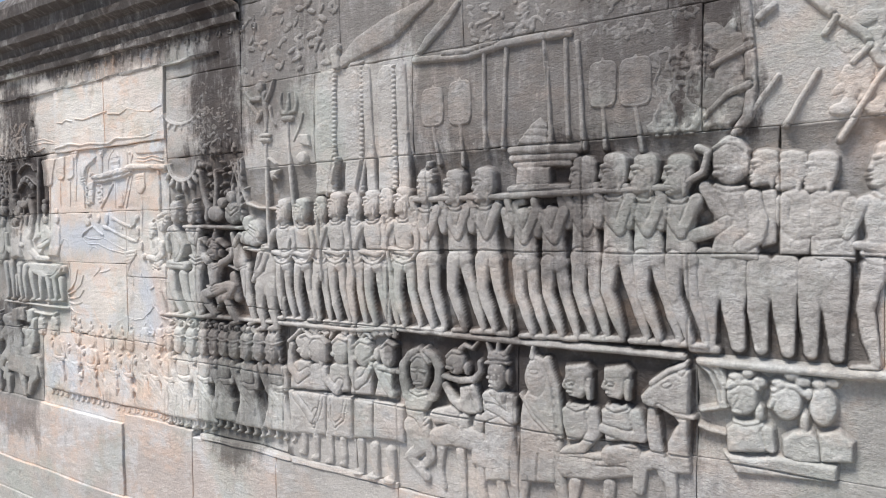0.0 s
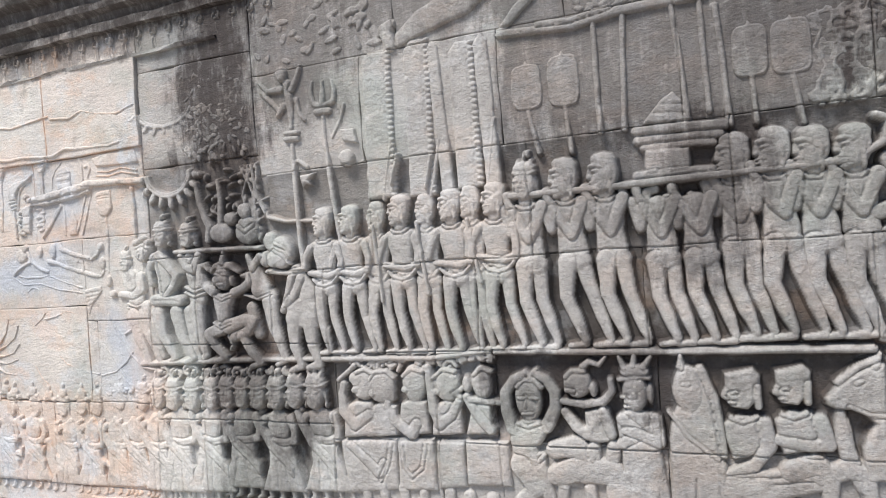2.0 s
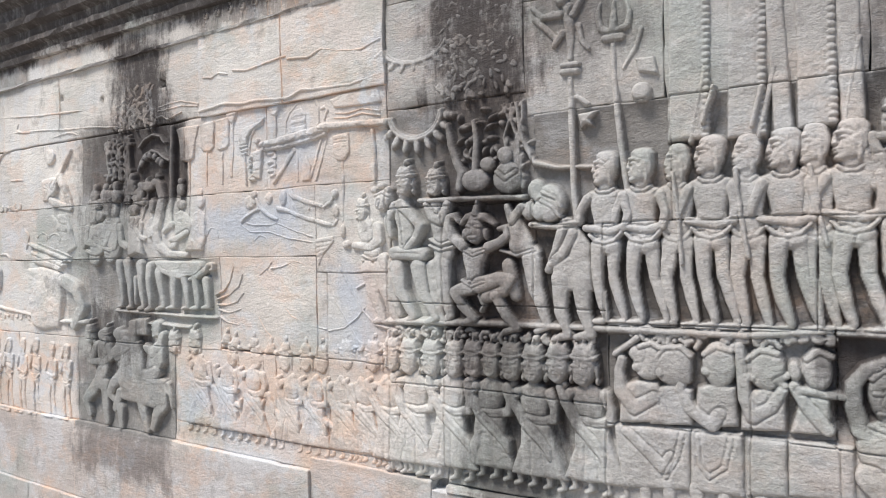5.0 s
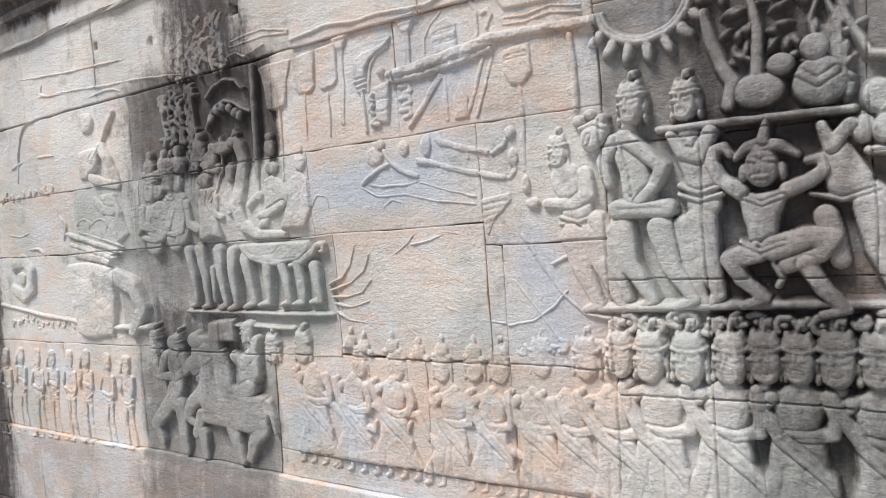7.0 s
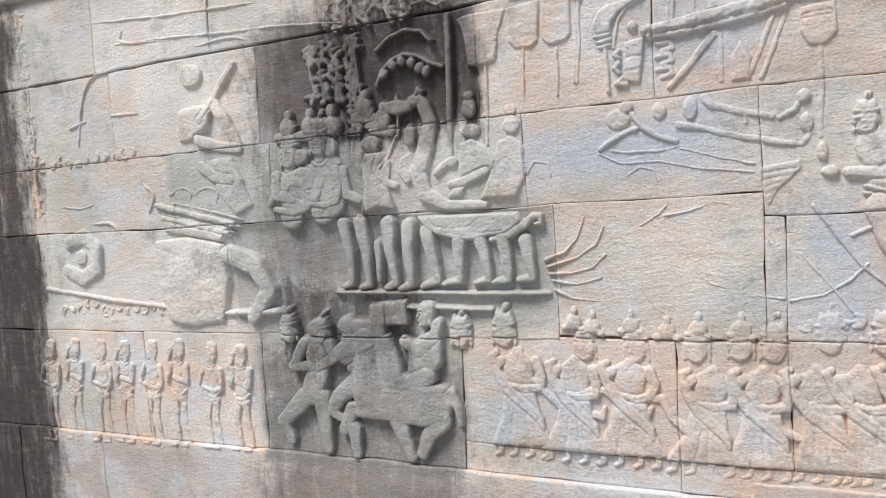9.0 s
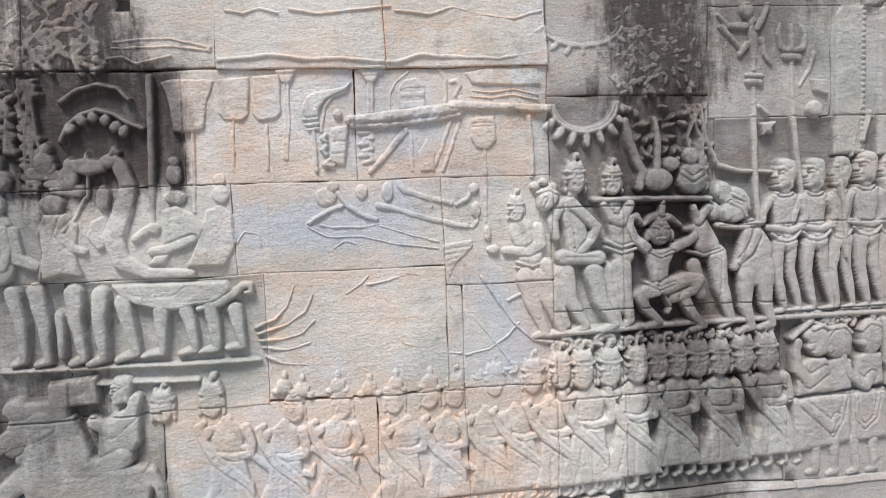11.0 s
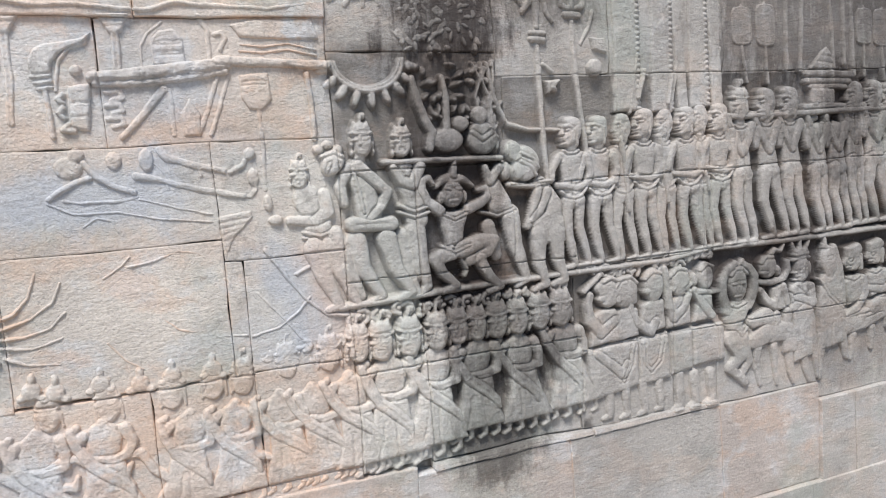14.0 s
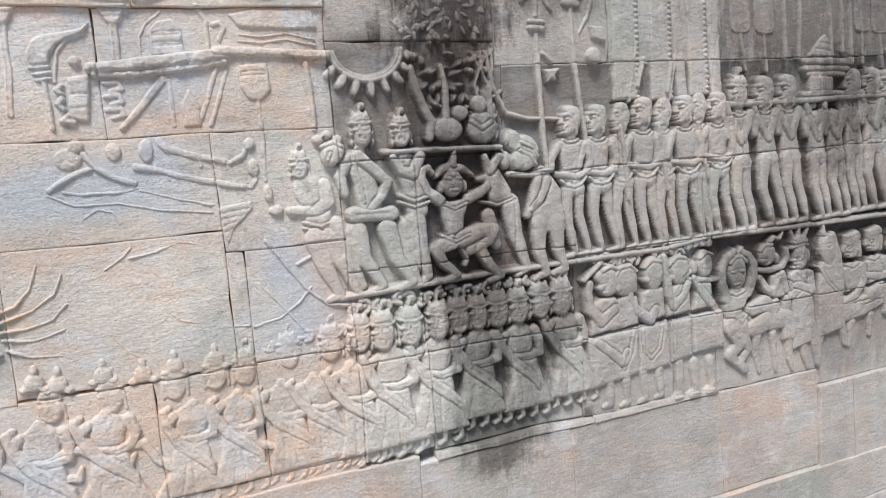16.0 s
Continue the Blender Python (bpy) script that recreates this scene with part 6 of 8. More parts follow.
carving("carved_harness", [
    tube([(-0.755, 1.656, 0.0068), (-0.713, 1.619, 0.0068), (-0.685, 1.556, 0.0068), (-0.677, 1.513, 0.0068)], 0.8, 0.0),
    tube([(-0.731, 1.661, 0.007), (-0.693, 1.624, 0.007), (-0.666, 1.565, 0.007), (-0.664, 1.518, 0.007)], 0.8, 0.0),
    tube([(-0.705, 1.663, 0.0068), (-0.674, 1.622, 0.0068), (-0.656, 1.576, 0.0068)], 0.8, 0.0),
    tube([(-0.74, 1.481, 0.007), (-0.703, 1.492, 0.007), (-0.658, 1.508, 0.007)], 0.8, 0.0),
    tube([(-0.745, 1.426, 0.0072), (-0.706, 1.416, 0.0072), (-0.664, 1.41, 0.0072)], 0.8, 0.0)],
    "curved bands of carved reins on a grey-green block", "relief ornament")
carving("carved_slab", [
    plate([(-0.669, 1.348), (-0.59, 1.341), (-0.499, 1.361), (-0.329, 1.359), (-0.331, 1.306), (-0.471, 1.296), (-0.623, 1.283)], 0.0153, 0.0136)],
    "long worn step carved below the busts", "relief ornament")

# standards on the upper wall
carving("carved_standard", [
    blob(-2.92, 2.879, 0.0288, 0.0308, 0.0276, 0.0069, 0),
    tube([(-2.899, 2.835, 0.0247), (-2.89, 2.758, 0.0202), (-2.89, 2.687, 0.0135)], 0.6, 0.0),
    tube([(-2.876, 2.808, 0.0135), (-2.849, 2.851, 0.0112), (-2.827, 2.904, 0.009)], 0.9, 0.0045),
    tube([(-2.929, 2.818, 0.0161), (-2.998, 2.818, 0.0115), (-3.04, 2.862, 0.0092)], 0.9, 0.0046),
    tube([(-3.028, 2.814, 0.0117), (-2.977, 2.764, 0.0117), (-2.941, 2.722, 0.0117)], 0.9, 0.0023),
    tube([(-2.856, 2.765, 0.0112), (-2.846, 2.706, 0.0112), (-2.82, 2.671, 0.009)], 0.9, 0.0022),
    tube([(-2.92, 2.745, 0.0138), (-2.952, 2.706, 0.0115)], 0.9, 0.0023),
    tube([(-2.89, 2.687, 0.0115), (-2.893, 2.577, 0.0115), (-2.893, 2.445, 0.0115), (-2.89, 2.29, 0.0115), (-2.887, 2.136, 0.0115), (-2.879, 2.047, 0.0115)], 0.8, 0.0),
    tube([(-2.919, 2.625, 0.0115), (-2.861, 2.621, 0.0115)], 0.9, 0.0069),
    tube([(-2.921, 2.599, 0.0115), (-2.863, 2.595, 0.0115)], 0.9, 0.0069),
    tube([(-2.87, 2.503, 0.0092), (-2.83, 2.471, 0.0092)], 0.7, 0.0)],
    "carved standard with a small dancing figure on top", "relief ornament")
carving("carved_standard", [
    tube([(-2.731, 2.682, 0.0107), (-2.727, 2.552, 0.0107), (-2.716, 2.379, 0.0107), (-2.697, 2.206, 0.0107), (-2.678, 2.034, 0.0107)], 0.9, 0.0),
    tube([(-2.73, 2.699, 0.015), (-2.728, 2.759, 0.015), (-2.726, 2.823, 0.0064)], 0.9, 0.0),
    tube([(-2.729, 2.707, 0.0132), (-2.773, 2.732, 0.0132), (-2.784, 2.782, 0.011), (-2.776, 2.828, 0.0066)], 0.9, 0.0),
    tube([(-2.729, 2.707, 0.0132), (-2.678, 2.732, 0.0132), (-2.67, 2.774, 0.011), (-2.681, 2.818, 0.0066)], 0.9, 0.0),
    tube([(-2.762, 2.696, 0.0135), (-2.698, 2.693, 0.0135)], 0.9, 0.0045)],
    "carved standard with a trident head", "relief ornament")
carving("carved_pennant", [
    plate([(-2.655, 2.609), (-2.585, 2.606), (-2.572, 2.537), (-2.641, 2.556)], 0.0172, 0.0086),
    tube([(-2.63, 2.711, 0.0086), (-2.652, 2.647, 0.0086), (-2.693, 2.581, 0.0086)], 0.8, 0.0)],
    "small carved pennant on a thin stick", "relief ornament")
carving("carved_boss", [
    blob(-2.633, 2.487, 0.0352, 0.0357, 0.0301, 0.0, 0)],
    "pale round stone boss beside a joint", "relief ornament")
carving("carved_pennant", [
    plate([(-2.865, 2.437), (-2.794, 2.441), (-2.82, 2.413), (-2.812, 2.391), (-2.84, 2.398), (-2.855, 2.383)], 0.0138, 0.0092)],
    "small three-pointed carved pennant below a joint", "relief ornament")

# top: banners, fans and posts
banner(-2.546, -2.413, 2.302, 2.903, lean=0.012, beads=True)
banner(-2.356, -2.242, 2.295, 2.92, lean=0.011, beads=True)
banner(-2.218, -2.165, 2.304, 2.911, lean=-0.031, beads=False)
banner(-2.152, -2.045, 2.306, 2.877, lean=-0.004, beads=True)
banner(-2.035, -1.973, 2.302, 2.898, lean=-0.018, beads=False)
fan(-1.854, 2.659, 0.118, 0.172, 2.411, 0.029)
fan(-1.716, 2.663, 0.118, 0.192, 2.399, 0.014)
fan(-1.093, 2.662, 0.112, 0.176, 2.425, 0.008)
fan(-0.971, 2.657, 0.123, 0.184, 2.403, 0.023)
rod("carved_post", [(-1.597, 2.86, 0.01), (-1.595, 2.463, 0.01)], "slender carved stone post under a canopy", "relief ornament", lift=0.004)
rod("carved_post", [(-1.493, 2.858, 0.01), (-1.511, 2.457, 0.01)], "slender carved stone post under a canopy", "relief ornament", lift=0.004)
rod("carved_post", [(-1.332, 2.886, 0.01), (-1.313, 2.689, 0.01), (-1.3, 2.463, 0.01)], "slender carved stone post under a canopy", "relief ornament", lift=0.004)
rod("carved_post", [(-1.19, 2.835, 0.01), (-1.179, 2.651, 0.01), (-1.169, 2.431, 0.01)], "slender carved stone post under a canopy", "relief ornament", lift=0.004)
rod("carved_post", [(-1.238, 2.853, 0.01), (-1.23, 2.484, 0.01)], "slender carved stone post under a canopy", "relief ornament", lift=0.004)
carving("carved_canopy", [
    tube([(-1.944, 2.873, 0.016), (-1.67, 2.852, 0.016), (-1.523, 2.876, 0.018), (-1.332, 2.877, 0.018), (-1.219, 2.872, 0.014)], 0.9, 0.004),
    tube([(-1.796, 2.883, 0.012), (-1.67, 2.876, 0.012), (-1.536, 2.897, 0.012)], 0.9, 0.004)],
    "carved stone canopy edge with a long moulding", "relief ornament")
carving("carved_cloth", [
    tube([(-2.37, 2.923, 0.025), (-2.248, 2.985, 0.05), (-2.082, 3.035, 0.06), (-1.942, 3.095, 0.03), (-1.866, 3.125, 0.02)], 0.35, 0.004),
    tube([(-1.944, 2.878, 0.014), (-1.868, 2.955, 0.02), (-1.766, 3.034, 0.02), (-1.718, 3.085, 0.014)], 0.5, 0.004),
    tube([(-2.395, 2.911, 0.025), (-2.415, 2.976, 0.03), (-2.386, 2.998, 0.02)], 0.8, 0.004)],
    "broad folded cloth carved across the upper wall", "relief ornament")
rod("carved_spear", [(-2.424, 2.535, 0.009), (-2.472, 2.299, 0.009)], "carved stone spear standing upright", "relief ornament", lift=0.004)
rod("carved_spear", [(-2.215, 2.509, 0.009), (-2.266, 2.292, 0.009)], "carved stone spear standing upright", "relief ornament", lift=0.004)
rod("carved_spear", [(-1.988, 2.56, 0.009), (-2.029, 2.309, 0.009)], "carved stone spear standing upright", "relief ornament", lift=0.004)
rod("carved_spear", [(-0.505, 2.616, 0.009), (-0.623, 2.452, 0.009)], "thick carved spear leaning on a pale block", "relief ornament", lift=0.004)
rod("carved_spear", [(-0.393, 2.619, 0.009), (-0.481, 2.457, 0.009)], "thick carved spear leaning on a pale block", "relief ornament", lift=0.004)
rod("carved_spear", [(-0.205, 2.619, 0.009), (-0.33, 2.399, 0.009)], "thick carved spear leaning on a pale block", "relief ornament", lift=0.004)
foliage(-0.92, -0.737, 2.458, 2.761, 120, 7, size=0.018)
foliage(-3.053, -2.388, 2.931, 3.265, 60, 8, size=0.026, stem=False)
foliage(-1.668, -1.242, 2.875, 3.063, 70, 9, size=0.02, stem=False)
foliage(-1.242, -0.756, 2.824, 3.005, 70, 19, size=0.02, stem=False)
carving("carved_tree_trunk", [
    tube([(-0.608, 2.919, 0.017), (-0.595, 2.768, 0.018), (-0.582, 2.598, 0.018), (-0.594, 2.496, 0.017), (-0.637, 2.443, 0.012)], 0.8, 0.004),
    tube([(-0.728, 2.51, 0.01), (-0.656, 2.579, 0.012), (-0.594, 2.599, 0.014)], 0.9, 0.004),
    tube([(-0.706, 2.681, 0.01), (-0.638, 2.709, 0.012), (-0.59, 2.73, 0.014)], 0.9, 0.004),
    tube([(-0.561, 2.818, 0.014), (-0.52, 2.847, 0.012)], 0.9, 0.004),
    tube([(-0.423, 2.864, 0.014), (-0.345, 2.779, 0.014), (-0.27, 2.714, 0.014), (-0.226, 2.622, 0.014), (-0.169, 2.58, 0.012)], 0.9, 0.004),
    tube([(-0.345, 2.779, 0.01), (-0.375, 2.731, 0.01)], 0.9, 0.004),
    tube([(-0.255, 2.677, 0.01), (-0.299, 2.632, 0.01)], 0.9, 0.004)],
    "carved tree trunk between leafy branches", "relief ornament")
foliage(-0.717, -0.616, 2.489, 2.788, 42, 11, size=0.036, stem=False, label='large carved leaves hanging in rows on a dark block')
foliage(-0.33, -0.168, 2.479, 2.776, 50, 12, size=0.03, stem=False)

# garlands and leaf columns on the stained blocks
fringe(-3.591, 2.529, 0.135, 0.113, 185, 360, 9, 0.034)
fringe(-3.59, 2.833, 0.161, 0.089, 190, 350, 9, 0.03)
foliage(-3.429, -3.117, 2.553, 2.817, 70, 14, size=0.016, stem=False, label='low relief of leaf rows under black crust')
foliage(-3.183, -3.082, 2.186, 2.513, 36, 15, size=0.015)
foliage(-3.38, -3.197, 2.278, 2.521, 24, 16, size=0.012, stem=False)
foliage(-3.477, -3.136, 2.568, 3.126, 80, 44, size=0.016, stem=False, label='low relief of leaf rows under black crust')
foliage(-5.728, -5.359, 2.67, 2.918, 130, 17, size=0.02, label='low relief of a leafy tree under black crust')
foliage(-5.835, -5.671, 2.393, 2.637, 60, 18, size=0.018)
foliage(-5.65, -5.579, 2.253, 2.64, 60, 20, size=0.017)

# shallow arcs on the large flaked block and its neighbours
carving("carved_line", [
    tube([(-4.873, 1.727, 0.0043), (-4.802, 1.753, 0.0043), (-4.755, 1.801, 0.0043), (-4.726, 1.875, 0.0043)], 0.8, 0.0)],
    "shallow carved arc on the large flaked block", "relief ornament", "shallow carved lines")
carving("carved_line", [
    tube([(-4.866, 1.702, 0.0043), (-4.754, 1.733, 0.0043), (-4.69, 1.776, 0.0043), (-4.662, 1.838, 0.0043)], 0.8, 0.0)],
    "shallow carved arc on the large flaked block", "relief ornament", "shallow carved lines")
carving("carved_line", [
    tube([(-4.859, 1.676, 0.0043), (-4.777, 1.675, 0.0043), (-4.702, 1.696, 0.0043), (-4.658, 1.74, 0.0043)], 0.8, 0.0)],
    "shallow carved arc on the large flaked block", "relief ornament", "shallow carved lines")
carving("carved_line", [
    tube([(-4.848, 1.65, 0.0043), (-4.759, 1.636, 0.0043), (-4.674, 1.66, 0.0043)], 0.8, 0.0)],
    "shallow carved arc on the large flaked block", "relief ornament", "shallow carved lines")
carving("carved_line", [
    tube([(-4.842, 1.616, 0.0043), (-4.782, 1.586, 0.0043), (-4.687, 1.576, 0.0043)], 0.8, 0.0)],
    "shallow carved arc on the large flaked block", "relief ornament", "shallow carved lines")
carving("carved_line", [
    tube([(-4.46, 1.866, 0.0051), (-4.37, 1.879, 0.0051), (-4.305, 1.901, 0.0051), (-4.237, 1.889, 0.0051), (-4.174, 1.834, 0.0051), (-4.138, 1.754, 0.0051)], 0.8, 0.0)],
    "shallow carved arc on the large flaked block", "relief ornament", "shallow carved lines")
carving("carved_line", [
    tube([(-4.546, 1.623, 0.005), (-4.499, 1.555, 0.005), (-4.449, 1.521, 0.005)], 0.8, 0.0)],
    "shallow carved arc on the large flaked block", "relief ornament", "shallow carved lines")
carving("carved_line", [
    tube([(-4.382, 1.69, 0.0046), (-4.324, 1.635, 0.0046), (-4.218, 1.598, 0.0046), (-4.105, 1.582, 0.0046)], 0.8, 0.0)],
    "shallow carved arc on the large flaked block", "relief ornament", "shallow carved lines")
carving("carved_line", [
    tube([(-4.537, 1.836, 0.0045), (-4.476, 1.871, 0.0045), (-4.45, 1.9, 0.0045)], 0.8, 0.0)],
    "shallow carved arc on the large flaked block", "relief ornament", "shallow carved lines")
carving("carved_line", [
    tube([(-4.092, 1.576, 0.0056), (-3.998, 1.593, 0.0056), (-3.921, 1.641, 0.0056), (-3.874, 1.691, 0.0056)], 0.8, 0.0)],
    "shallow carved line running over the bluish block", "relief ornament", "shallow carved lines")
carving("carved_line", [
    tube([(-4.055, 1.723, 0.0056), (-3.971, 1.613, 0.0056), (-3.89, 1.501, 0.0056)], 0.8, 0.0)],
    "shallow carved line running over the bluish block", "relief ornament", "shallow carved lines")
carving("carved_line", [
    tube([(-4.019, 1.874, 0.0066), (-3.96, 1.784, 0.0066), (-3.897, 1.688, 0.0066), (-3.823, 1.617, 0.0066), (-3.733, 1.603, 0.0066)], 0.9, 0.0)],
    "shallow carved line running over the bluish block", "relief ornament", "shallow carved lines")
carving("carved_line", [
    tube([(-3.916, 1.777, 0.0074), (-3.835, 1.812, 0.0074), (-3.814, 1.741, 0.0074), (-3.768, 1.645, 0.0074)], 0.9, 0.0)],
    "shallow carved line running over the bluish block", "relief ornament", "shallow carved lines")
carving("carved_line", [
    tube([(-4.934, 2.023, 0.0043), (-4.895, 2.084, 0.0043), (-4.847, 2.074, 0.0043), (-4.837, 2.027, 0.0043)], 0.8, 0.0)],
    "shallow carved arc on a bluish block", "relief ornament", "shallow carved lines")
carving("carved_line", [
    tube([(-4.575, 2.008, 0.0044), (-4.532, 2.035, 0.0044), (-4.486, 2.021, 0.0044), (-4.471, 1.977, 0.0044)], 0.8, 0.0)],
    "shallow carved arc on a bluish block", "relief ornament", "shallow carved lines")
carving("carved_line", [
    tube([(-4.666, 2.091, 0.0049), (-4.594, 2.051, 0.0049), (-4.468, 2.049, 0.0049), (-4.343, 2.014, 0.0049), (-4.181, 1.99, 0.0049)], 0.8, 0.0)],
    "shallow carved drapery edge on a bluish block", "relief ornament", "shallow carved lines")
carving("carved_line", [
    tube([(-4.399, 2.085, 0.005), (-4.299, 2.051, 0.005), (-4.18, 2.016, 0.005)], 0.8, 0.0)],
    "shallow carved oar shaft on a pale block", "relief ornament", "shallow carved lines")
carving("carved_line", [
    tube([(-4.356, 2.215, 0.005), (-4.323, 2.175, 0.005), (-4.305, 2.107, 0.005)], 0.8, 0.0)],
    "shallow carved oar shaft on a pale block", "relief ornament", "shallow carved lines")

# scarves of the pale attendants
carving("carved_scarf", [
    tube([(-4.941, 1.282, 0.0105), (-4.89, 1.235, 0.0147), (-4.835, 1.183, 0.0147), (-4.761, 1.172, 0.0147), (-4.694, 1.158, 0.0126), (-4.684, 1.192, 0.0084)], 0.7, 0.0084)],
    "long carved scarf hanging in a loop between attendants", "relief ornament", "hanging scarves")
carving("carved_scarf", [
    tube([(-4.799, 1.232, 0.0084), (-4.736, 1.252, 0.0126), (-4.681, 1.257, 0.0147), (-4.612, 1.199, 0.0147), (-4.541, 1.175, 0.0126), (-4.523, 1.204, 0.0084)], 0.7, 0.0084)],
    "long carved scarf hanging in a loop between attendants", "relief ornament", "hanging scarves")
carving("carved_scarf", [
    tube([(-4.547, 1.233, 0.0105), (-4.492, 1.237, 0.0147), (-4.456, 1.172, 0.0147), (-4.402, 1.119, 0.0168), (-4.325, 1.099, 0.0147), (-4.289, 1.123, 0.0084)], 0.7, 0.0084)],
    "long carved scarf hanging in a loop between attendants", "relief ornament", "hanging scarves")
carving("carved_scarf", [
    tube([(-4.209, 1.267, 0.0154), (-4.181, 1.203, 0.0154), (-4.116, 1.148, 0.0154), (-4.033, 1.114, 0.0088)], 0.7, 0.0088)],
    "long carved scarf hanging from an attendant's hand", "relief ornament", "hanging scarves")
carving("carved_scarf", [
    tube([(-4.033, 1.244, 0.0154), (-3.99, 1.178, 0.0154), (-3.929, 1.128, 0.0132), (-3.88, 1.101, 0.0088)], 0.7, 0.0088)],
    "long carved scarf hanging from an attendant's hand", "relief ornament", "hanging scarves")

carving("carved_lotus", [
    blob(-4.584, 1.49, 0.03, 0.03, 0.02, 0, 0),
    blob(-4.582, 1.53, 0.012, 0.02, 0.016, 0, 0),
    blob(-4.616, 1.47, 0.016, 0.012, 0.016, 0, 0),
    blob(-4.555, 1.466, 0.016, 0.012, 0.016, 0, 0)],
    "small worn carved lotus on a block edge", "relief ornament")
carving("carved_lotus", [
    blob(-4.465, 1.472, 0.03, 0.03, 0.02, 0, 0),
    blob(-4.463, 1.512, 0.012, 0.02, 0.016, 0, 0),
    blob(-4.496, 1.452, 0.016, 0.012, 0.016, 0, 0),
    blob(-4.435, 1.449, 0.016, 0.012, 0.016, 0, 0)],
    "small worn carved lotus on a block edge", "relief ornament")
carving("carved_lotus", [
    blob(-4.365, 1.483, 0.03, 0.03, 0.02, 0, 0),
    blob(-4.364, 1.523, 0.012, 0.02, 0.016, 0, 0),
    blob(-4.397, 1.462, 0.016, 0.012, 0.016, 0, 0),
    blob(-4.336, 1.459, 0.016, 0.012, 0.016, 0, 0)],
    "small worn carved lotus on a block edge", "relief ornament")
carving("carved_lotus", [
    blob(-4.233, 1.482, 0.03, 0.03, 0.02, 0, 0),
    blob(-4.232, 1.522, 0.012, 0.02, 0.016, 0, 0),
    blob(-4.265, 1.462, 0.016, 0.012, 0.016, 0, 0),
    blob(-4.203, 1.458, 0.016, 0.012, 0.016, 0, 0)],
    "small worn carved lotus on a block edge", "relief ornament")
carving("carved_lotus", [
    blob(-4.715, 1.486, 0.03, 0.03, 0.02, 0, 0),
    blob(-4.713, 1.526, 0.012, 0.02, 0.016, 0, 0),
    blob(-4.747, 1.466, 0.016, 0.012, 0.016, 0, 0),
    blob(-4.686, 1.462, 0.016, 0.012, 0.016, 0, 0)],
    "small worn carved lotus on a block edge", "relief ornament")
carving("carved_lotus", [
    blob(-4.78, 1.501, 0.03, 0.03, 0.02, 0, 0),
    blob(-4.777, 1.54, 0.012, 0.02, 0.016, 0, 0),
    blob(-4.811, 1.48, 0.016, 0.012, 0.016, 0, 0),
    blob(-4.751, 1.477, 0.016, 0.012, 0.016, 0, 0)],
    "small worn carved lotus on a block edge", "relief ornament")
curls(-4.057, -3.767, 1.462, 0.06, 9, 3)
curls(-3.743, -2.82, 1.579, 0.03, 22, 4)
curls(-2.723, -2.062, 1.609, 0.05, 20, 5)
lines([[(-6.88, 2.795), (-6.55, 2.778), (-6.215, 2.745), (-5.975, 2.738), (-5.606, 2.692)], [(-7.038, 2.92), (-6.575, 2.875), (-6.308, 2.863), (-6.029, 2.845)], [(-6.827, 2.854), (-6.859, 2.791), (-6.59, 2.772)], [(-6.404, 2.714), (-6.217, 2.732), (-6.115, 2.702)], [(-7.179, 2.352), (-7.104, 2.661), (-6.897, 2.687)]], r=0.009)

# fans, finials and the broken beam on the pale blocks
carving("carved_fan", [
    plate([(-5.125, 2.455), (-5.132, 2.53), (-5.144, 2.59), (-5.161, 2.629), (-5.13, 2.636), (-5.087, 2.64), (-5.028, 2.639), (-4.973, 2.634), (-5.002, 2.548), (-5.018, 2.461), (-5.059, 2.446)], 0.0097, 0.0058),
    tube([(-5.058, 2.45, 0.0066), (-5.06, 2.316, 0.0066), (-5.065, 2.157, 0.0066)], 0.8, 0.0)],
    "carved stone cup-shaped standard on a thin pole", "relief ornament", "carved fans and standards")
carving("carved_fan", [
    plate([(-4.965, 2.638), (-4.849, 2.647), (-4.857, 2.506), (-4.882, 2.485), (-4.946, 2.488), (-4.968, 2.517)], 0.012, 0.006),
    tube([(-4.914, 2.487, 0.0066), (-4.917, 2.389, 0.0066), (-4.922, 2.301, 0.0066)], 0.8, 0.0)],
    "carved stone paddle fan with a squared end", "relief ornament", "carved fans and standards")
carving("carved_fan", [
    plate([(-4.839, 2.647), (-4.739, 2.655), (-4.742, 2.512), (-4.767, 2.484), (-4.826, 2.487), (-4.845, 2.51)], 0.0123, 0.0061),
    tube([(-4.794, 2.485, 0.0069), (-4.796, 2.39, 0.0069), (-4.798, 2.308, 0.0069)], 0.8, 0.0),
    groove([(-4.79, 2.481), (-4.765, 2.48)], 0.0123, 0.0184)],
    "carved stone paddle fan with a chipped lower edge", "relief ornament", "carved fans and standards")
carving("carved_finial", [
    plate([(-4.76, 2.668), (-4.675, 2.675), (-4.702, 2.62), (-4.732, 2.619)], 0.014, 0.006),
    tube([(-4.718, 2.618, 0.0117), (-4.72, 2.491, 0.0117), (-4.732, 2.347, 0.0117)], 0.7, 0.0),
    groove([(-4.718, 2.614), (-4.72, 2.491), (-4.732, 2.343)], 0.0041, 0.0082),
    groove([(-4.745, 2.647), (-4.688, 2.653)], 0.0041, 0.0061)],
    "slender carved post with a flared ringed top", "relief ornament")
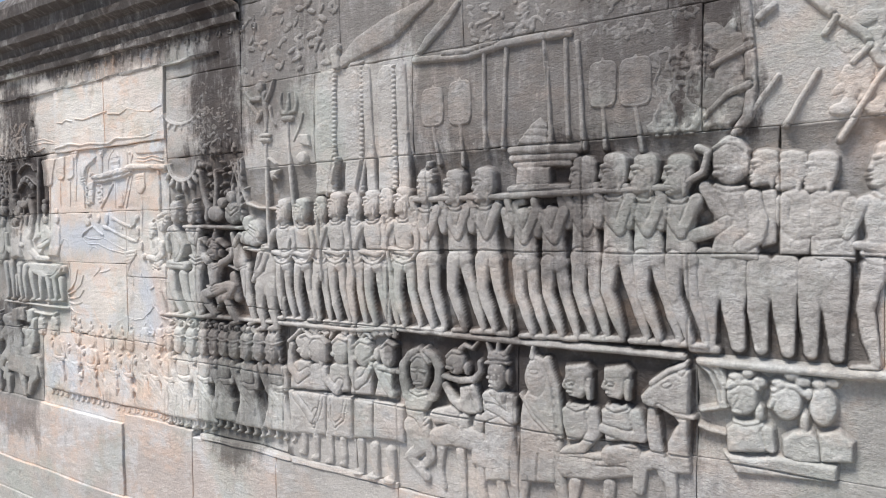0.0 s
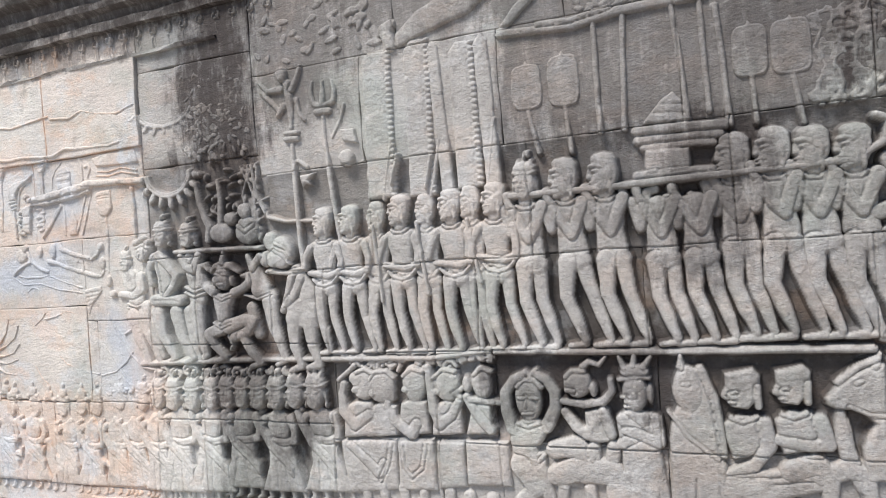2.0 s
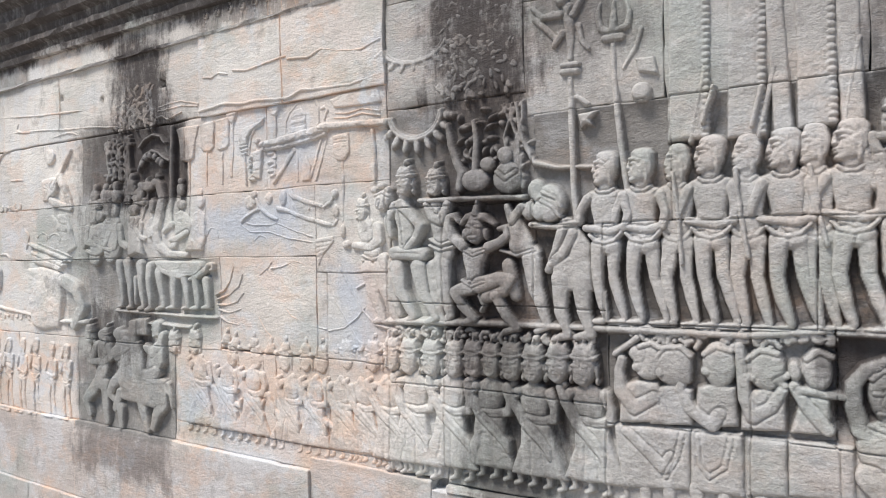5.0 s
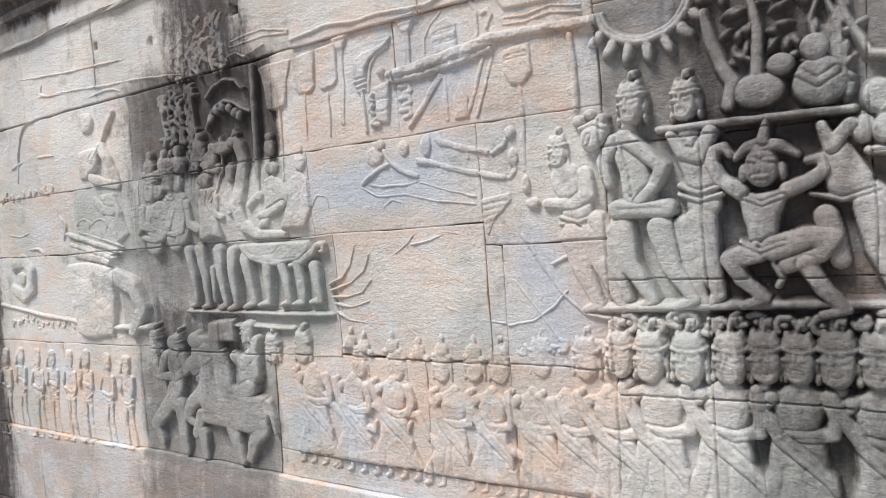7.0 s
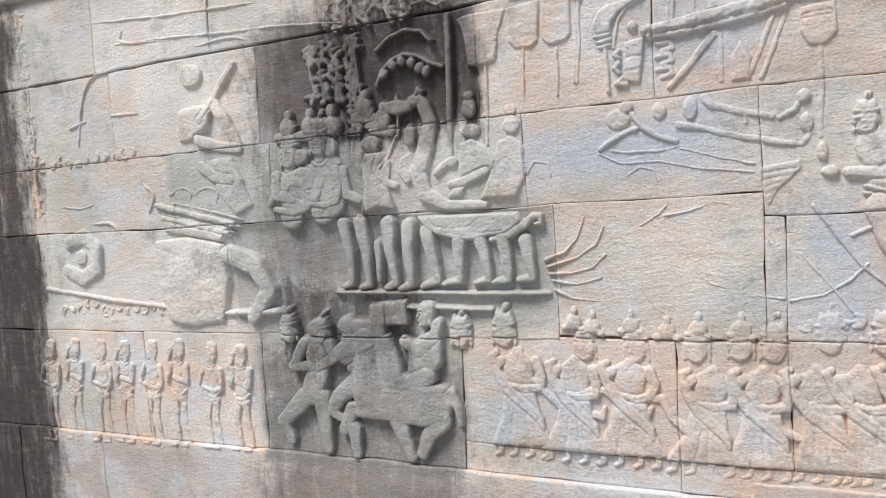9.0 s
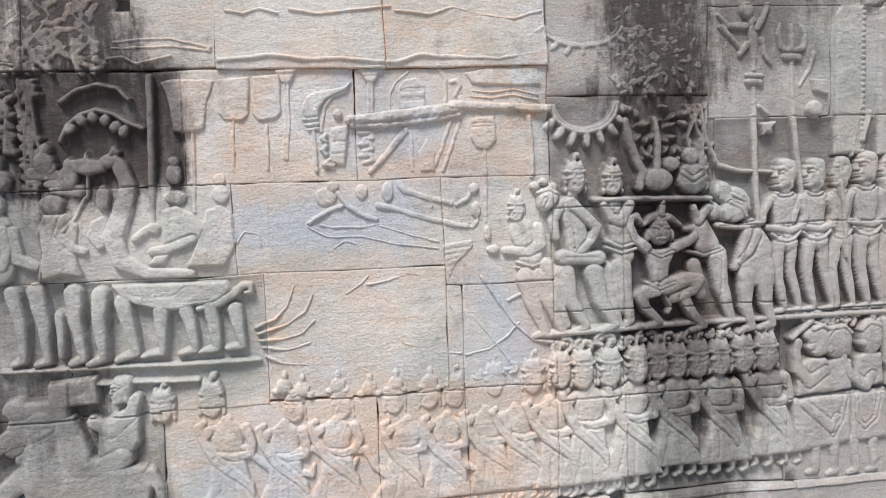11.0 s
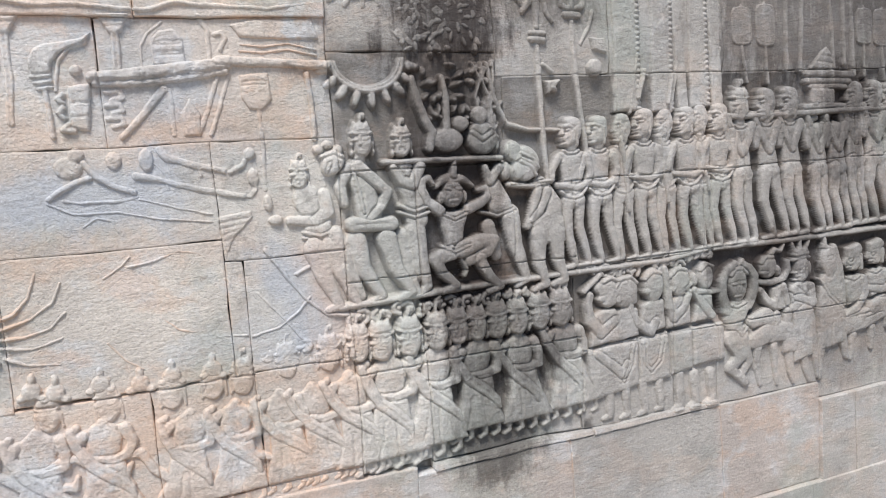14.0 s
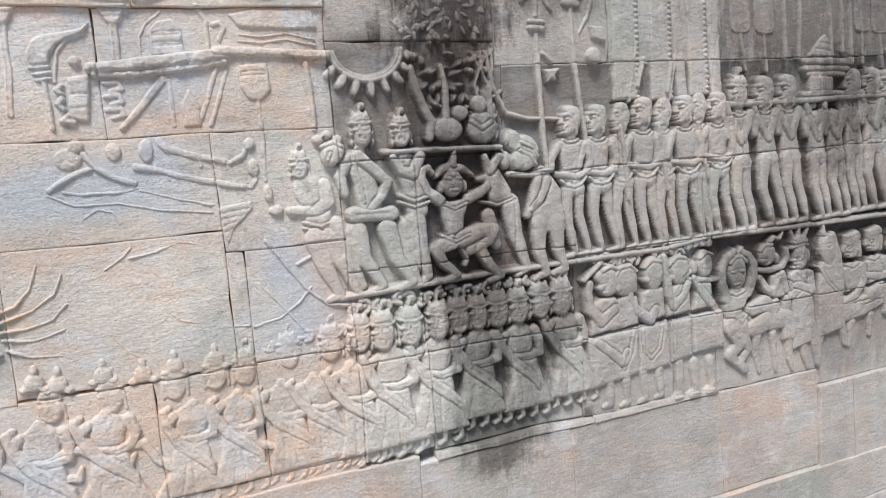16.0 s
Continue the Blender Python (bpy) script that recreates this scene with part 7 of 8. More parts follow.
carving("carved_plume", [
    plate([(-4.637, 2.444), (-4.659, 2.49), (-4.667, 2.531), (-4.651, 2.568), (-4.618, 2.588), (-4.558, 2.596), (-4.506, 2.607), (-4.48, 2.627), (-4.502, 2.591), (-4.544, 2.575), (-4.582, 2.555), (-4.603, 2.52), (-4.608, 2.452)], 0.0143, 0.0082),
    tube([(-4.664, 2.486, 0.005), (-4.61, 2.489, 0.005)], 0.8, 0.0061),
    tube([(-4.656, 2.467, 0.005), (-4.609, 2.47, 0.005)], 0.8, 0.0061),
    tube([(-4.649, 2.449, 0.005), (-4.608, 2.452, 0.005)], 0.8, 0.0061),
    tube([(-4.629, 2.44, 0.0082), (-4.624, 2.365, 0.0082), (-4.623, 2.299, 0.0082)], 0.9, 0.0)],
    "curved carved plume on a ringed staff", "relief ornament")
carving("carved_idol", [
    plate([(-4.573, 2.318), (-4.515, 2.312), (-4.5, 2.462), (-4.562, 2.455)], 0.014, 0.01),
    blob(-4.537, 2.504, 0.0168, 0.0168, 0.0147, 0.0042, 0),
    tube([(-4.582, 2.431, 0.0084), (-4.597, 2.416, 0.0084), (-4.583, 2.402, 0.0084)], 0.9, 0.0041),
    tube([(-4.584, 2.389, 0.0082), (-4.599, 2.373, 0.0082), (-4.586, 2.356, 0.0082)], 0.9, 0.004),
    tube([(-4.576, 2.335, 0.0086), (-4.594, 2.319, 0.0086), (-4.561, 2.313, 0.0086)], 0.9, 0.0042),
    tube([(-4.6, 2.443, 0.0067), (-4.584, 2.53, 0.0067), (-4.549, 2.575, 0.0067), (-4.502, 2.591, 0.0067)], 0.7, 0.0),
    groove([(-4.561, 2.405), (-4.511, 2.404)], 0.0041, 0.0082),
    groove([(-4.563, 2.359), (-4.513, 2.358)], 0.0042, 0.0084)],
    "small carved stepped shrine with a round top", "relief figure", wear=1.4)
carving("carved_finial", [
    plate([(-4.461, 2.677), (-4.365, 2.68), (-4.391, 2.624), (-4.406, 2.616), (-4.43, 2.621)], 0.0168, 0.0063),
    tube([(-4.412, 2.616, 0.0134), (-4.412, 2.564, 0.0134), (-4.414, 2.51, 0.0134)], 0.8, 0.0),
    groove([(-4.412, 2.61), (-4.414, 2.51)], 0.0041, 0.0082),
    groove([(-4.446, 2.656), (-4.379, 2.659)], 0.0041, 0.0061),
    groove([(-4.438, 2.639), (-4.386, 2.643)], 0.0041, 0.0061)],
    "slender carved post with a flared ringed top", "relief ornament")
carving("carved_niche", [
    tube([(-4.343, 2.509, 0.0048), (-4.34, 2.578, 0.0048), (-4.318, 2.617, 0.0048), (-4.269, 2.658, 0.0048)], 0.8, 0.0),
    plate([(-4.309, 2.516), (-4.31, 2.598), (-4.283, 2.629), (-4.237, 2.632), (-4.208, 2.603), (-4.207, 2.519)], 0.0126, 0.0063),
    tube([(-4.293, 2.587, 0.0024), (-4.217, 2.59, 0.0024)], 0.6, 0.0084),
    tube([(-4.295, 2.554, 0.0024), (-4.214, 2.557, 0.0024)], 0.6, 0.0084)],
    "shallow carved arch with a rounded tablet", "relief ornament")
carving("carved_hook", [
    tube([(-4.154, 2.673, 0.0088), (-4.13, 2.627, 0.0088), (-4.134, 2.517, 0.0088)], 0.8, 0.0),
    tube([(-4.109, 2.614, 0.0086), (-4.087, 2.624, 0.0086), (-4.075, 2.601, 0.0086), (-4.094, 2.567, 0.0086)], 0.9, 0.0),
    plate([(-4.061, 2.651), (-3.973, 2.667), (-3.776, 2.669), (-3.76, 2.6), (-3.888, 2.598), (-4.028, 2.604)], 0.0126, 0.0084)],
    "carved stone hook with a curled end", "relief ornament")
carving("carved_line", [
    tube([(-4.028, 2.583, 0.0045), (-3.955, 2.574, 0.0045), (-3.867, 2.585, 0.0045), (-3.775, 2.566, 0.0045)], 0.8, 0.0),
    tube([(-4.034, 2.562, 0.0045), (-3.956, 2.554, 0.0045), (-3.868, 2.564, 0.0045), (-3.775, 2.545, 0.0045)], 0.8, 0.0)],
    "shallow wavy ribs carved on a pale block", "relief ornament")
carving("carved_beam", [
    tube([(-4.495, 2.483, 0.0155), (-4.407, 2.485, 0.0189), (-4.302, 2.495, 0.0207), (-4.184, 2.506, 0.0224), (-4.076, 2.521, 0.0189)], 1.1, 0.0105),
    tube([(-4.108, 2.53, 0.0158), (-4.0, 2.523, 0.0158), (-3.88, 2.517, 0.0141), (-3.741, 2.51, 0.0158)], 0.9, 0.0064),
    tube([(-4.487, 2.462, 0.0086), (-4.345, 2.459, 0.0103), (-4.196, 2.476, 0.0103), (-4.084, 2.491, 0.0086)], 0.9, 0.0084)],
    "broken projecting stone beam, rough on its upper side", "relief ornament", wear=2.6, gain=1.6)
carving("carved_brace", [
    tube([(-4.287, 2.44, 0.0138), (-4.34, 2.374, 0.0121), (-4.424, 2.289, 0.0086)], 0.9, 0.0042),
    tube([(-4.268, 2.436, 0.0088), (-4.267, 2.366, 0.0088), (-4.268, 2.288, 0.0088)], 0.9, 0.0)],
    "thick leaning carved prop under a beam", "relief ornament")
carving("carved_scroll", [
    tube([(-4.46, 2.432, 0.0086), (-4.418, 2.435, 0.0086), (-4.41, 2.414, 0.0086), (-4.444, 2.406, 0.0086)], 0.9, 0.0),
    tube([(-4.462, 2.39, 0.0086), (-4.42, 2.393, 0.0086), (-4.412, 2.372, 0.0086), (-4.446, 2.365, 0.0086)], 0.9, 0.0),
    tube([(-4.463, 2.348, 0.0086), (-4.421, 2.351, 0.0086), (-4.414, 2.33, 0.0086), (-4.448, 2.323, 0.0086)], 0.9, 0.0)],
    "stack of small carved scrolls under a beam", "relief ornament")
carving("carved_stupa", [
    plate([(-4.238, 2.283), (-4.243, 2.359), (-4.225, 2.384), (-4.209, 2.413), (-4.193, 2.383), (-4.179, 2.353), (-4.182, 2.281)], 0.0129, 0.0107)],
    "small carved pointed mound beside a prop", "relief ornament")
carving("carved_brace", [
    tube([(-4.11, 2.487, 0.0088), (-4.148, 2.384, 0.0088), (-4.191, 2.286, 0.0088)], 0.8, 0.0),
    tube([(-4.075, 2.482, 0.0086), (-4.109, 2.394, 0.0086), (-4.152, 2.285, 0.0086)], 0.8, 0.0),
    groove([(-4.097, 2.474), (-4.165, 2.293)], 0.0042, 0.0105)],
    "pair of slanting carved bars under a beam", "relief ornament")
carving("carved_fan", [
    plate([(-4.045, 2.482), (-3.945, 2.488), (-3.941, 2.394), (-3.971, 2.361), (-4.021, 2.364), (-4.042, 2.401)], 0.0129, 0.0064),
    tube([(-3.989, 2.361, 0.009), (-3.988, 2.241, 0.009), (-3.994, 2.086, 0.009)], 0.8, 0.0),
    tube([(-4.029, 2.452, 0.0035), (-3.959, 2.454, 0.0035)], 0.5, 0.0107)],
    "carved stone paddle fan, rounded below", "relief ornament", "carved fans and standards")
carving("carved_post", [
    tube([(-3.813, 2.481, 0.0106), (-3.807, 2.376, 0.0106), (-3.807, 2.253, 0.0106)], 0.8, 0.0)],
    "slender carved stone post on a pale block", "relief ornament")

# oarsmen on the bluish block
carving("carved_oarsman", [
    blob(-4.595, 2.198, 0.04, 0.0357, 0.0164, 0.0, 0),
    blob(-4.568, 2.239, 0.0231, 0.021, 0.0168, 0.0042, 0),
    tube([(-4.549, 2.213, 0.0094), (-4.518, 2.165, 0.0094), (-4.465, 2.13, 0.0094), (-4.411, 2.107, 0.0094)], 0.9, 0.0063),
    tube([(-4.539, 2.162, 0.0086), (-4.581, 2.151, 0.0086), (-4.627, 2.128, 0.0086), (-4.661, 2.104, 0.0086)], 0.9, 0.0042),
    tube([(-4.62, 2.098, 0.0069), (-4.571, 2.085, 0.0069), (-4.509, 2.085, 0.0069), (-4.446, 2.082, 0.0069), (-4.403, 2.093, 0.0069)], 0.8, 0.0),
    blob(-4.461, 2.214, 0.024, 0.0294, 0.0123, 0.0, 0)],
    "small eroded carved oarsman bent over", "relief figure", wear=1.5)
carving("carved_oarsman", [
    blob(-4.364, 2.211, 0.0231, 0.0378, 0.0189, 0.0042, 0),
    tube([(-4.321, 2.243, 0.0138), (-4.301, 2.213, 0.0138), (-4.246, 2.194, 0.0121), (-4.174, 2.174, 0.0103), (-4.105, 2.155, 0.0103)], 1.0, 0.0042),
    tube([(-4.105, 2.155, 0.0088), (-4.061, 2.175, 0.0088), (-4.047, 2.204, 0.0088)], 0.9, 0.0043),
    blob(-4.038, 2.213, 0.0198, 0.021, 0.015, 0.0043, 0),
    tube([(-4.207, 2.188, 0.0069), (-4.2, 2.15, 0.0069)], 0.9, 0.0021)],
    "small eroded carved oarsman with long reaching arms", "relief figure", wear=1.4)
carving("carved_oarsman", [
    tube([(-4.4, 2.161, 0.0138), (-4.337, 2.146, 0.0103), (-4.232, 2.108, 0.0103), (-4.125, 2.083, 0.0103), (-4.047, 2.066, 0.0086)], 1.0, 0.0042),
    tube([(-4.047, 2.066, 0.0088), (-4.029, 2.087, 0.0088), (-4.024, 2.117, 0.0088)], 0.9, 0.0043),
    blob(-4.032, 2.131, 0.0198, 0.0294, 0.0172, 0.0043, 0),
    tube([(-4.302, 2.183, 0.0071), (-4.295, 2.136, 0.0071)], 0.9, 0.0021)],
    "small eroded carved oarsman with a long oar", "relief figure", wear=1.4)
carving("carved_basket", [
    plate([(-4.163, 2.007), (-4.049, 2.019), (-4.046, 1.993), (-4.104, 1.939), (-4.142, 1.876), (-4.162, 1.912)], 0.0129, 0.0086),
    groove([(-4.155, 1.985), (-4.063, 1.994)], 0.0043, 0.0086),
    groove([(-4.156, 1.963), (-4.081, 1.973)], 0.0044, 0.0088),
    groove([(-4.152, 1.941), (-4.104, 1.952)], 0.0043, 0.0086),
    groove([(-4.153, 1.916), (-4.122, 1.927)], 0.0043, 0.0086)],
    "carved ribbed cone like an upturned basket", "relief ornament")

# men with offerings beside the stained blocks

carving("carved_man", [
    *head_strokes(at_local(-3.875, 2.081, 0.491), 0.491, 0.098, 1.0, True, -1, 0.012),
    tube([(-3.854, 2.041, 0.0528), (-3.825, 1.975, 0.0484), (-3.823, 1.9, 0.0528)], 0.5, 0.0),
    tube([(-3.791, 2.052, 0.022), (-3.784, 1.99, 0.022), (-3.834, 1.962, 0.0176), (-3.923, 1.97, 0.0154)], 0.85, 0.0132),
    blob(-3.971, 1.977, 0.0242, 0.0168, 0.0172, 0.0064, 0),
    blob(-3.991, 2.038, 0.0176, 0.0286, 0.0198, 0.0044, 0),
    tube([(-3.88, 1.924, 0.0054), (-3.823, 1.904, 0.0054), (-3.764, 1.919, 0.0054)], 0.8, 0.0172),
    tube([(-3.881, 1.903, 0.0055), (-3.823, 1.882, 0.0055), (-3.764, 1.897, 0.0055)], 0.8, 0.0176),
    tube([(-3.846, 1.861, 0.0405), (-3.818, 1.754, 0.0315), (-3.772, 1.645, 0.018), (-3.818, 1.63, 0.0112)], 0.75, 0.0045),
    tube([(-3.788, 1.859, 0.0396), (-3.742, 1.739, 0.0286), (-3.7, 1.636, 0.0176)], 0.75, 0.0)],
    "pale stone relief of a man holding an offering", "relief figure", gain=1.35)
carving("relief_bust", [
    blob(-3.752, 2.168, 0.0391, 0.0528, 0.0292, 0.009, -0.6),
    blob(-3.799, 2.213, 0.0198, 0.0176, 0.0176, 0.0044, 0),
    blob(-3.763, 2.23, 0.0176, 0.0147, 0.0172, 0.0043, 0),
    blob(-3.728, 2.211, 0.0176, 0.0154, 0.0176, 0.0044, 0),
    tube([(-3.791, 2.187, 0.0066), (-3.75, 2.203, 0.0066), (-3.715, 2.184, 0.0066)], 0.8, 0.022),
    tube([(-3.765, 2.16, 0.0055), (-3.775, 2.139, 0.0055)], 0.8, 0.0308)],
    "pale stone relief of a bowed head with a headdress", "relief figure", gain=1.35)

# long boat with a curled prow and the legs of its bearers
carving("carved_boat", [
    plate([(-5.371, 1.908), (-5.285, 1.908), (-5.108, 1.907), (-4.969, 1.904), (-4.935, 1.857), (-4.953, 1.833), (-5.003, 1.827), (-5.083, 1.823), (-5.138, 1.809), (-5.203, 1.809), (-5.29, 1.834), (-5.339, 1.862)], 0.0214, 0.0117),
    tube([(-5.074, 1.806, 0.0082), (-5.003, 1.823, 0.0115), (-4.947, 1.853, 0.0131), (-4.913, 1.885, 0.0115), (-4.885, 1.888, 0.0098), (-4.882, 1.862, 0.0082), (-4.903, 1.859, 0.0066)], 0.9, 0.008),
    groove([(-5.336, 1.902), (-5.296, 1.867), (-5.23, 1.856), (-5.154, 1.864), (-5.109, 1.895)], 0.004, 0.008),
    groove([(-5.171, 1.844), (-5.113, 1.833), (-5.028, 1.841)], 0.004, 0.008)],
    "grey-green stone relief of a long boat, hooked tail", "relief ornament")
carving("carved_prow", [
    tube([(-5.342, 2.372, 0.016), (-5.314, 2.331, 0.0256), (-5.291, 2.262, 0.0288), (-5.317, 2.162, 0.0352), (-5.352, 2.082, 0.0384), (-5.331, 1.996, 0.032), (-5.244, 1.947, 0.0192), (-5.087, 1.939, 0.0128)], 0.7, 0.0058),
    blob(-5.355, 2.353, 0.0266, 0.024, 0.0175, 0.0078, 0),
    tube([(-5.342, 2.38, 0.008), (-5.333, 2.4, 0.008), (-5.322, 2.384, 0.008)], 0.9, 0.0058)],
    "tall upcurved stone prow with an animal head", "relief ornament")
carving("relief_legs", [
    tube([(-5.706, 1.897, 0.0267), (-5.683, 1.785, 0.0207), (-5.685, 1.653, 0.0122), (-5.723, 1.64, 0.0085)], 0.8, 0.0)],
    "grey-green stone relief of walking legs", "relief figure", "walking legs below the boat")
carving("relief_legs", [
    tube([(-5.627, 1.901, 0.03), (-5.608, 1.781, 0.0225), (-5.602, 1.648, 0.0125), (-5.644, 1.634, 0.0087)], 0.8, 0.0)],
    "grey-green stone relief of walking legs", "relief figure", "walking legs below the boat")
carving("relief_legs", [
    tube([(-5.499, 1.886, 0.0324), (-5.501, 1.785, 0.0236), (-5.479, 1.648, 0.0137), (-5.527, 1.631, 0.01)], 0.9, 0.0058),
    tube([(-5.553, 1.808, 0.0175), (-5.555, 1.665, 0.0112)], 0.7, 0.0)],
    "grey-green stone relief of walking legs", "relief figure", "walking legs below the boat")
carving("relief_legs", [
    tube([(-5.411, 1.874, 0.0307), (-5.418, 1.77, 0.0243), (-5.41, 1.644, 0.014), (-5.465, 1.627, 0.0102)], 0.9, 0.006)],
    "grey-green stone relief of walking legs", "relief figure", "walking legs below the boat")
carving("relief_legs", [
    tube([(-5.336, 1.845, 0.03), (-5.315, 1.743, 0.0225), (-5.3, 1.657, 0.0137), (-5.368, 1.633, 0.0087)], 0.8, 0.0)],
    "grey-green stone relief of walking legs", "relief figure", "walking legs below the boat")
carving("relief_legs", [
    tube([(-5.205, 1.809, 0.0282), (-5.206, 1.726, 0.0204), (-5.206, 1.656, 0.0128), (-5.278, 1.643, 0.0076)], 0.8, 0.0)],
    "grey-green stone relief of walking legs", "relief figure", "walking legs below the boat")
carving("relief_legs", [
    tube([(-5.118, 1.812, 0.0262), (-5.099, 1.72, 0.0197), (-5.091, 1.657, 0.0118), (-5.151, 1.644, 0.0066)], 0.7, 0.0)],
    "grey-green stone relief of walking legs", "relief figure", "walking legs below the boat")
carving("relief_legs", [
    tube([(-5.03, 1.812, 0.0262), (-5.019, 1.715, 0.0197), (-5.014, 1.656, 0.0118), (-5.079, 1.648, 0.0066)], 0.7, 0.0)],
    "grey-green stone relief of walking legs", "relief figure", "walking legs below the boat")
carving("relief_legs", [
    tube([(-4.942, 1.799, 0.0262), (-4.931, 1.71, 0.0197), (-4.921, 1.663, 0.0118), (-4.982, 1.654, 0.0066)], 0.6, 0.0)],
    "grey-green stone relief of walking legs", "relief figure", "walking legs below the boat")
carving("ledge_band", [
    tube([(-5.763, 1.614, 0.0056), (-5.555, 1.612, 0.0056), (-5.303, 1.608, 0.0056), (-5.086, 1.604, 0.0056), (-4.863, 1.604, 0.0056)], 0.7, 0.0),
    tube([(-5.559, 1.551, 0.0057), (-5.326, 1.551, 0.0057), (-5.089, 1.543, 0.0057)], 0.7, 0.0)],
    "raised carved boat rail under the walking legs", "relief ornament")

# bearers beside the prow
carving("carved_man", [
    plate([(-5.609, 2.109), (-5.579, 2.172), (-5.503, 2.173), (-5.468, 2.128), (-5.482, 2.027), (-5.465, 1.945), (-5.533, 1.953), (-5.617, 1.933), (-5.596, 2.032)], 0.0253, 0.0156),
    blob(-5.55, 2.207, 0.0418, 0.032, 0.0273, 0.0078, 0),
    tube([(-5.508, 2.153, 0.0192), (-5.535, 2.098, 0.0143), (-5.492, 2.052, 0.0143), (-5.451, 2.034, 0.0128)], 0.8, 0.0117),
    tube([(-5.439, 2.227, 0.0064), (-5.474, 2.16, 0.0064), (-5.519, 2.109, 0.0064)], 0.6, 0.0039)],
    "pale stone relief of a man turned away, arms bent", "relief figure")
carving("carved_man", [
    blob(-5.378, 2.221, 0.0247, 0.044, 0.0234, 0.0058, 0),
    plate([(-5.425, 2.142), (-5.375, 2.16), (-5.358, 2.123), (-5.382, 2.043), (-5.409, 2.036), (-5.444, 2.086)], 0.0175, 0.0117)],
    "pale stone relief of a man with one arm bent across", "relief figure")
carving("carved_mallet", [
    plate([(-5.499, 2.361), (-5.438, 2.363), (-5.429, 2.391), (-5.419, 2.362), (-5.359, 2.353), (-5.361, 2.317), (-5.43, 2.307), (-5.498, 2.321)], 0.019, 0.0114),
    tube([(-5.427, 2.307, 0.0064), (-5.432, 2.227, 0.0064)], 0.8, 0.0)],
    "dark stone relief of a mallet on a stick", "relief ornament")
carving("carved_man", [
    blob(-5.13, 2.216, 0.038, 0.024, 0.0214, 0.0058, 0),
    blob(-5.133, 2.302, 0.0266, 0.036, 0.0175, 0.0039, 0),
    blob(-5.131, 2.346, 0.018, 0.016, 0.014, 0.004, 0),
    plate([(-5.18, 2.173), (-5.128, 2.188), (-5.074, 2.161), (-5.026, 2.11), (-5.061, 2.05), (-5.141, 2.032), (-5.184, 1.973), (-5.238, 1.975), (-5.187, 2.055)], 0.018, 0.016),
    tube([(-5.276, 2.071, 0.0143), (-5.231, 2.106, 0.0143), (-5.203, 2.117, 0.0128)], 0.9, 0.0097),
    blob(-5.211, 2.109, 0.024, 0.02, 0.02, 0.012, 0),
    tube([(-5.22, 2.024, 0.0151), (-5.161, 2.033, 0.0168), (-5.08, 2.063, 0.0168)], 0.8, 0.0082)],
    "pale worn relief of a seated man holding a spear", "relief figure")
carving("carved_staff", [
    tube([(-5.199, 2.649, 0.0115), (-5.201, 2.481, 0.0115), (-5.209, 2.28, 0.0115), (-5.214, 2.128, 0.0115)], 0.9, 0.004)],
    "thick carved spear shaft held upright", "relief ornament")
carving("carved_figure", [
    blob(-4.972, 2.221, 0.032, 0.032, 0.018, 0.004, 0),
    blob(-4.973, 2.276, 0.024, 0.0252, 0.0143, 0.002, 0),
    plate([(-5.03, 2.168), (-4.97, 2.186), (-4.928, 2.147), (-4.921, 2.044), (-4.966, 1.962), (-5.105, 1.961), (-5.056, 2.07)], 0.012, 0.016)],
    "pale worn relief of a robed seated man", "relief figure", wear=1.5)

# pale arch of leaves on the dark block
carving("carved_garland", [
    tube([(-5.513, 2.429, 0.0071), (-5.487, 2.483, 0.0071), (-5.44, 2.52, 0.0071), (-5.386, 2.537, 0.0071), (-5.333, 2.524, 0.0071), (-5.285, 2.491, 0.0071), (-5.229, 2.466, 0.0071)], 0.9, 0.0),
    blob(-5.477, 2.471, 0.0209, 0.016, 0.0136, 0.0, 0.6),
    blob(-5.437, 2.5, 0.019, 0.016, 0.0136, 0.0, 0.3),
    blob(-5.397, 2.509, 0.0171, 0.018, 0.0136, 0.0, 0),
    blob(-5.357, 2.501, 0.0171, 0.019, 0.0133, 0.0, -0.3),
    blob(-5.323, 2.476, 0.0171, 0.022, 0.0136, 0.0, -0.6),
    blob(-5.295, 2.459, 0.0152, 0.022, 0.0136, 0.0, -0.6),
    tube([(-5.505, 2.567, 0.0064), (-5.453, 2.605, 0.0064), (-5.376, 2.628, 0.0064), (-5.309, 2.611, 0.0064), (-5.273, 2.571, 0.0064)], 0.6, 0.0)],
    "carved stone arch of hanging leaf points under crust", "relief ornament")
carving("carved_bust", [
    blob(-5.553, 2.334, 0.0247, 0.0304, 0.0171, 0.0038, 0),
    blob(-5.534, 2.278, 0.0418, 0.018, 0.0156, 0.0019, 0)],
    "small dark carved bust with a crest", "relief figure")

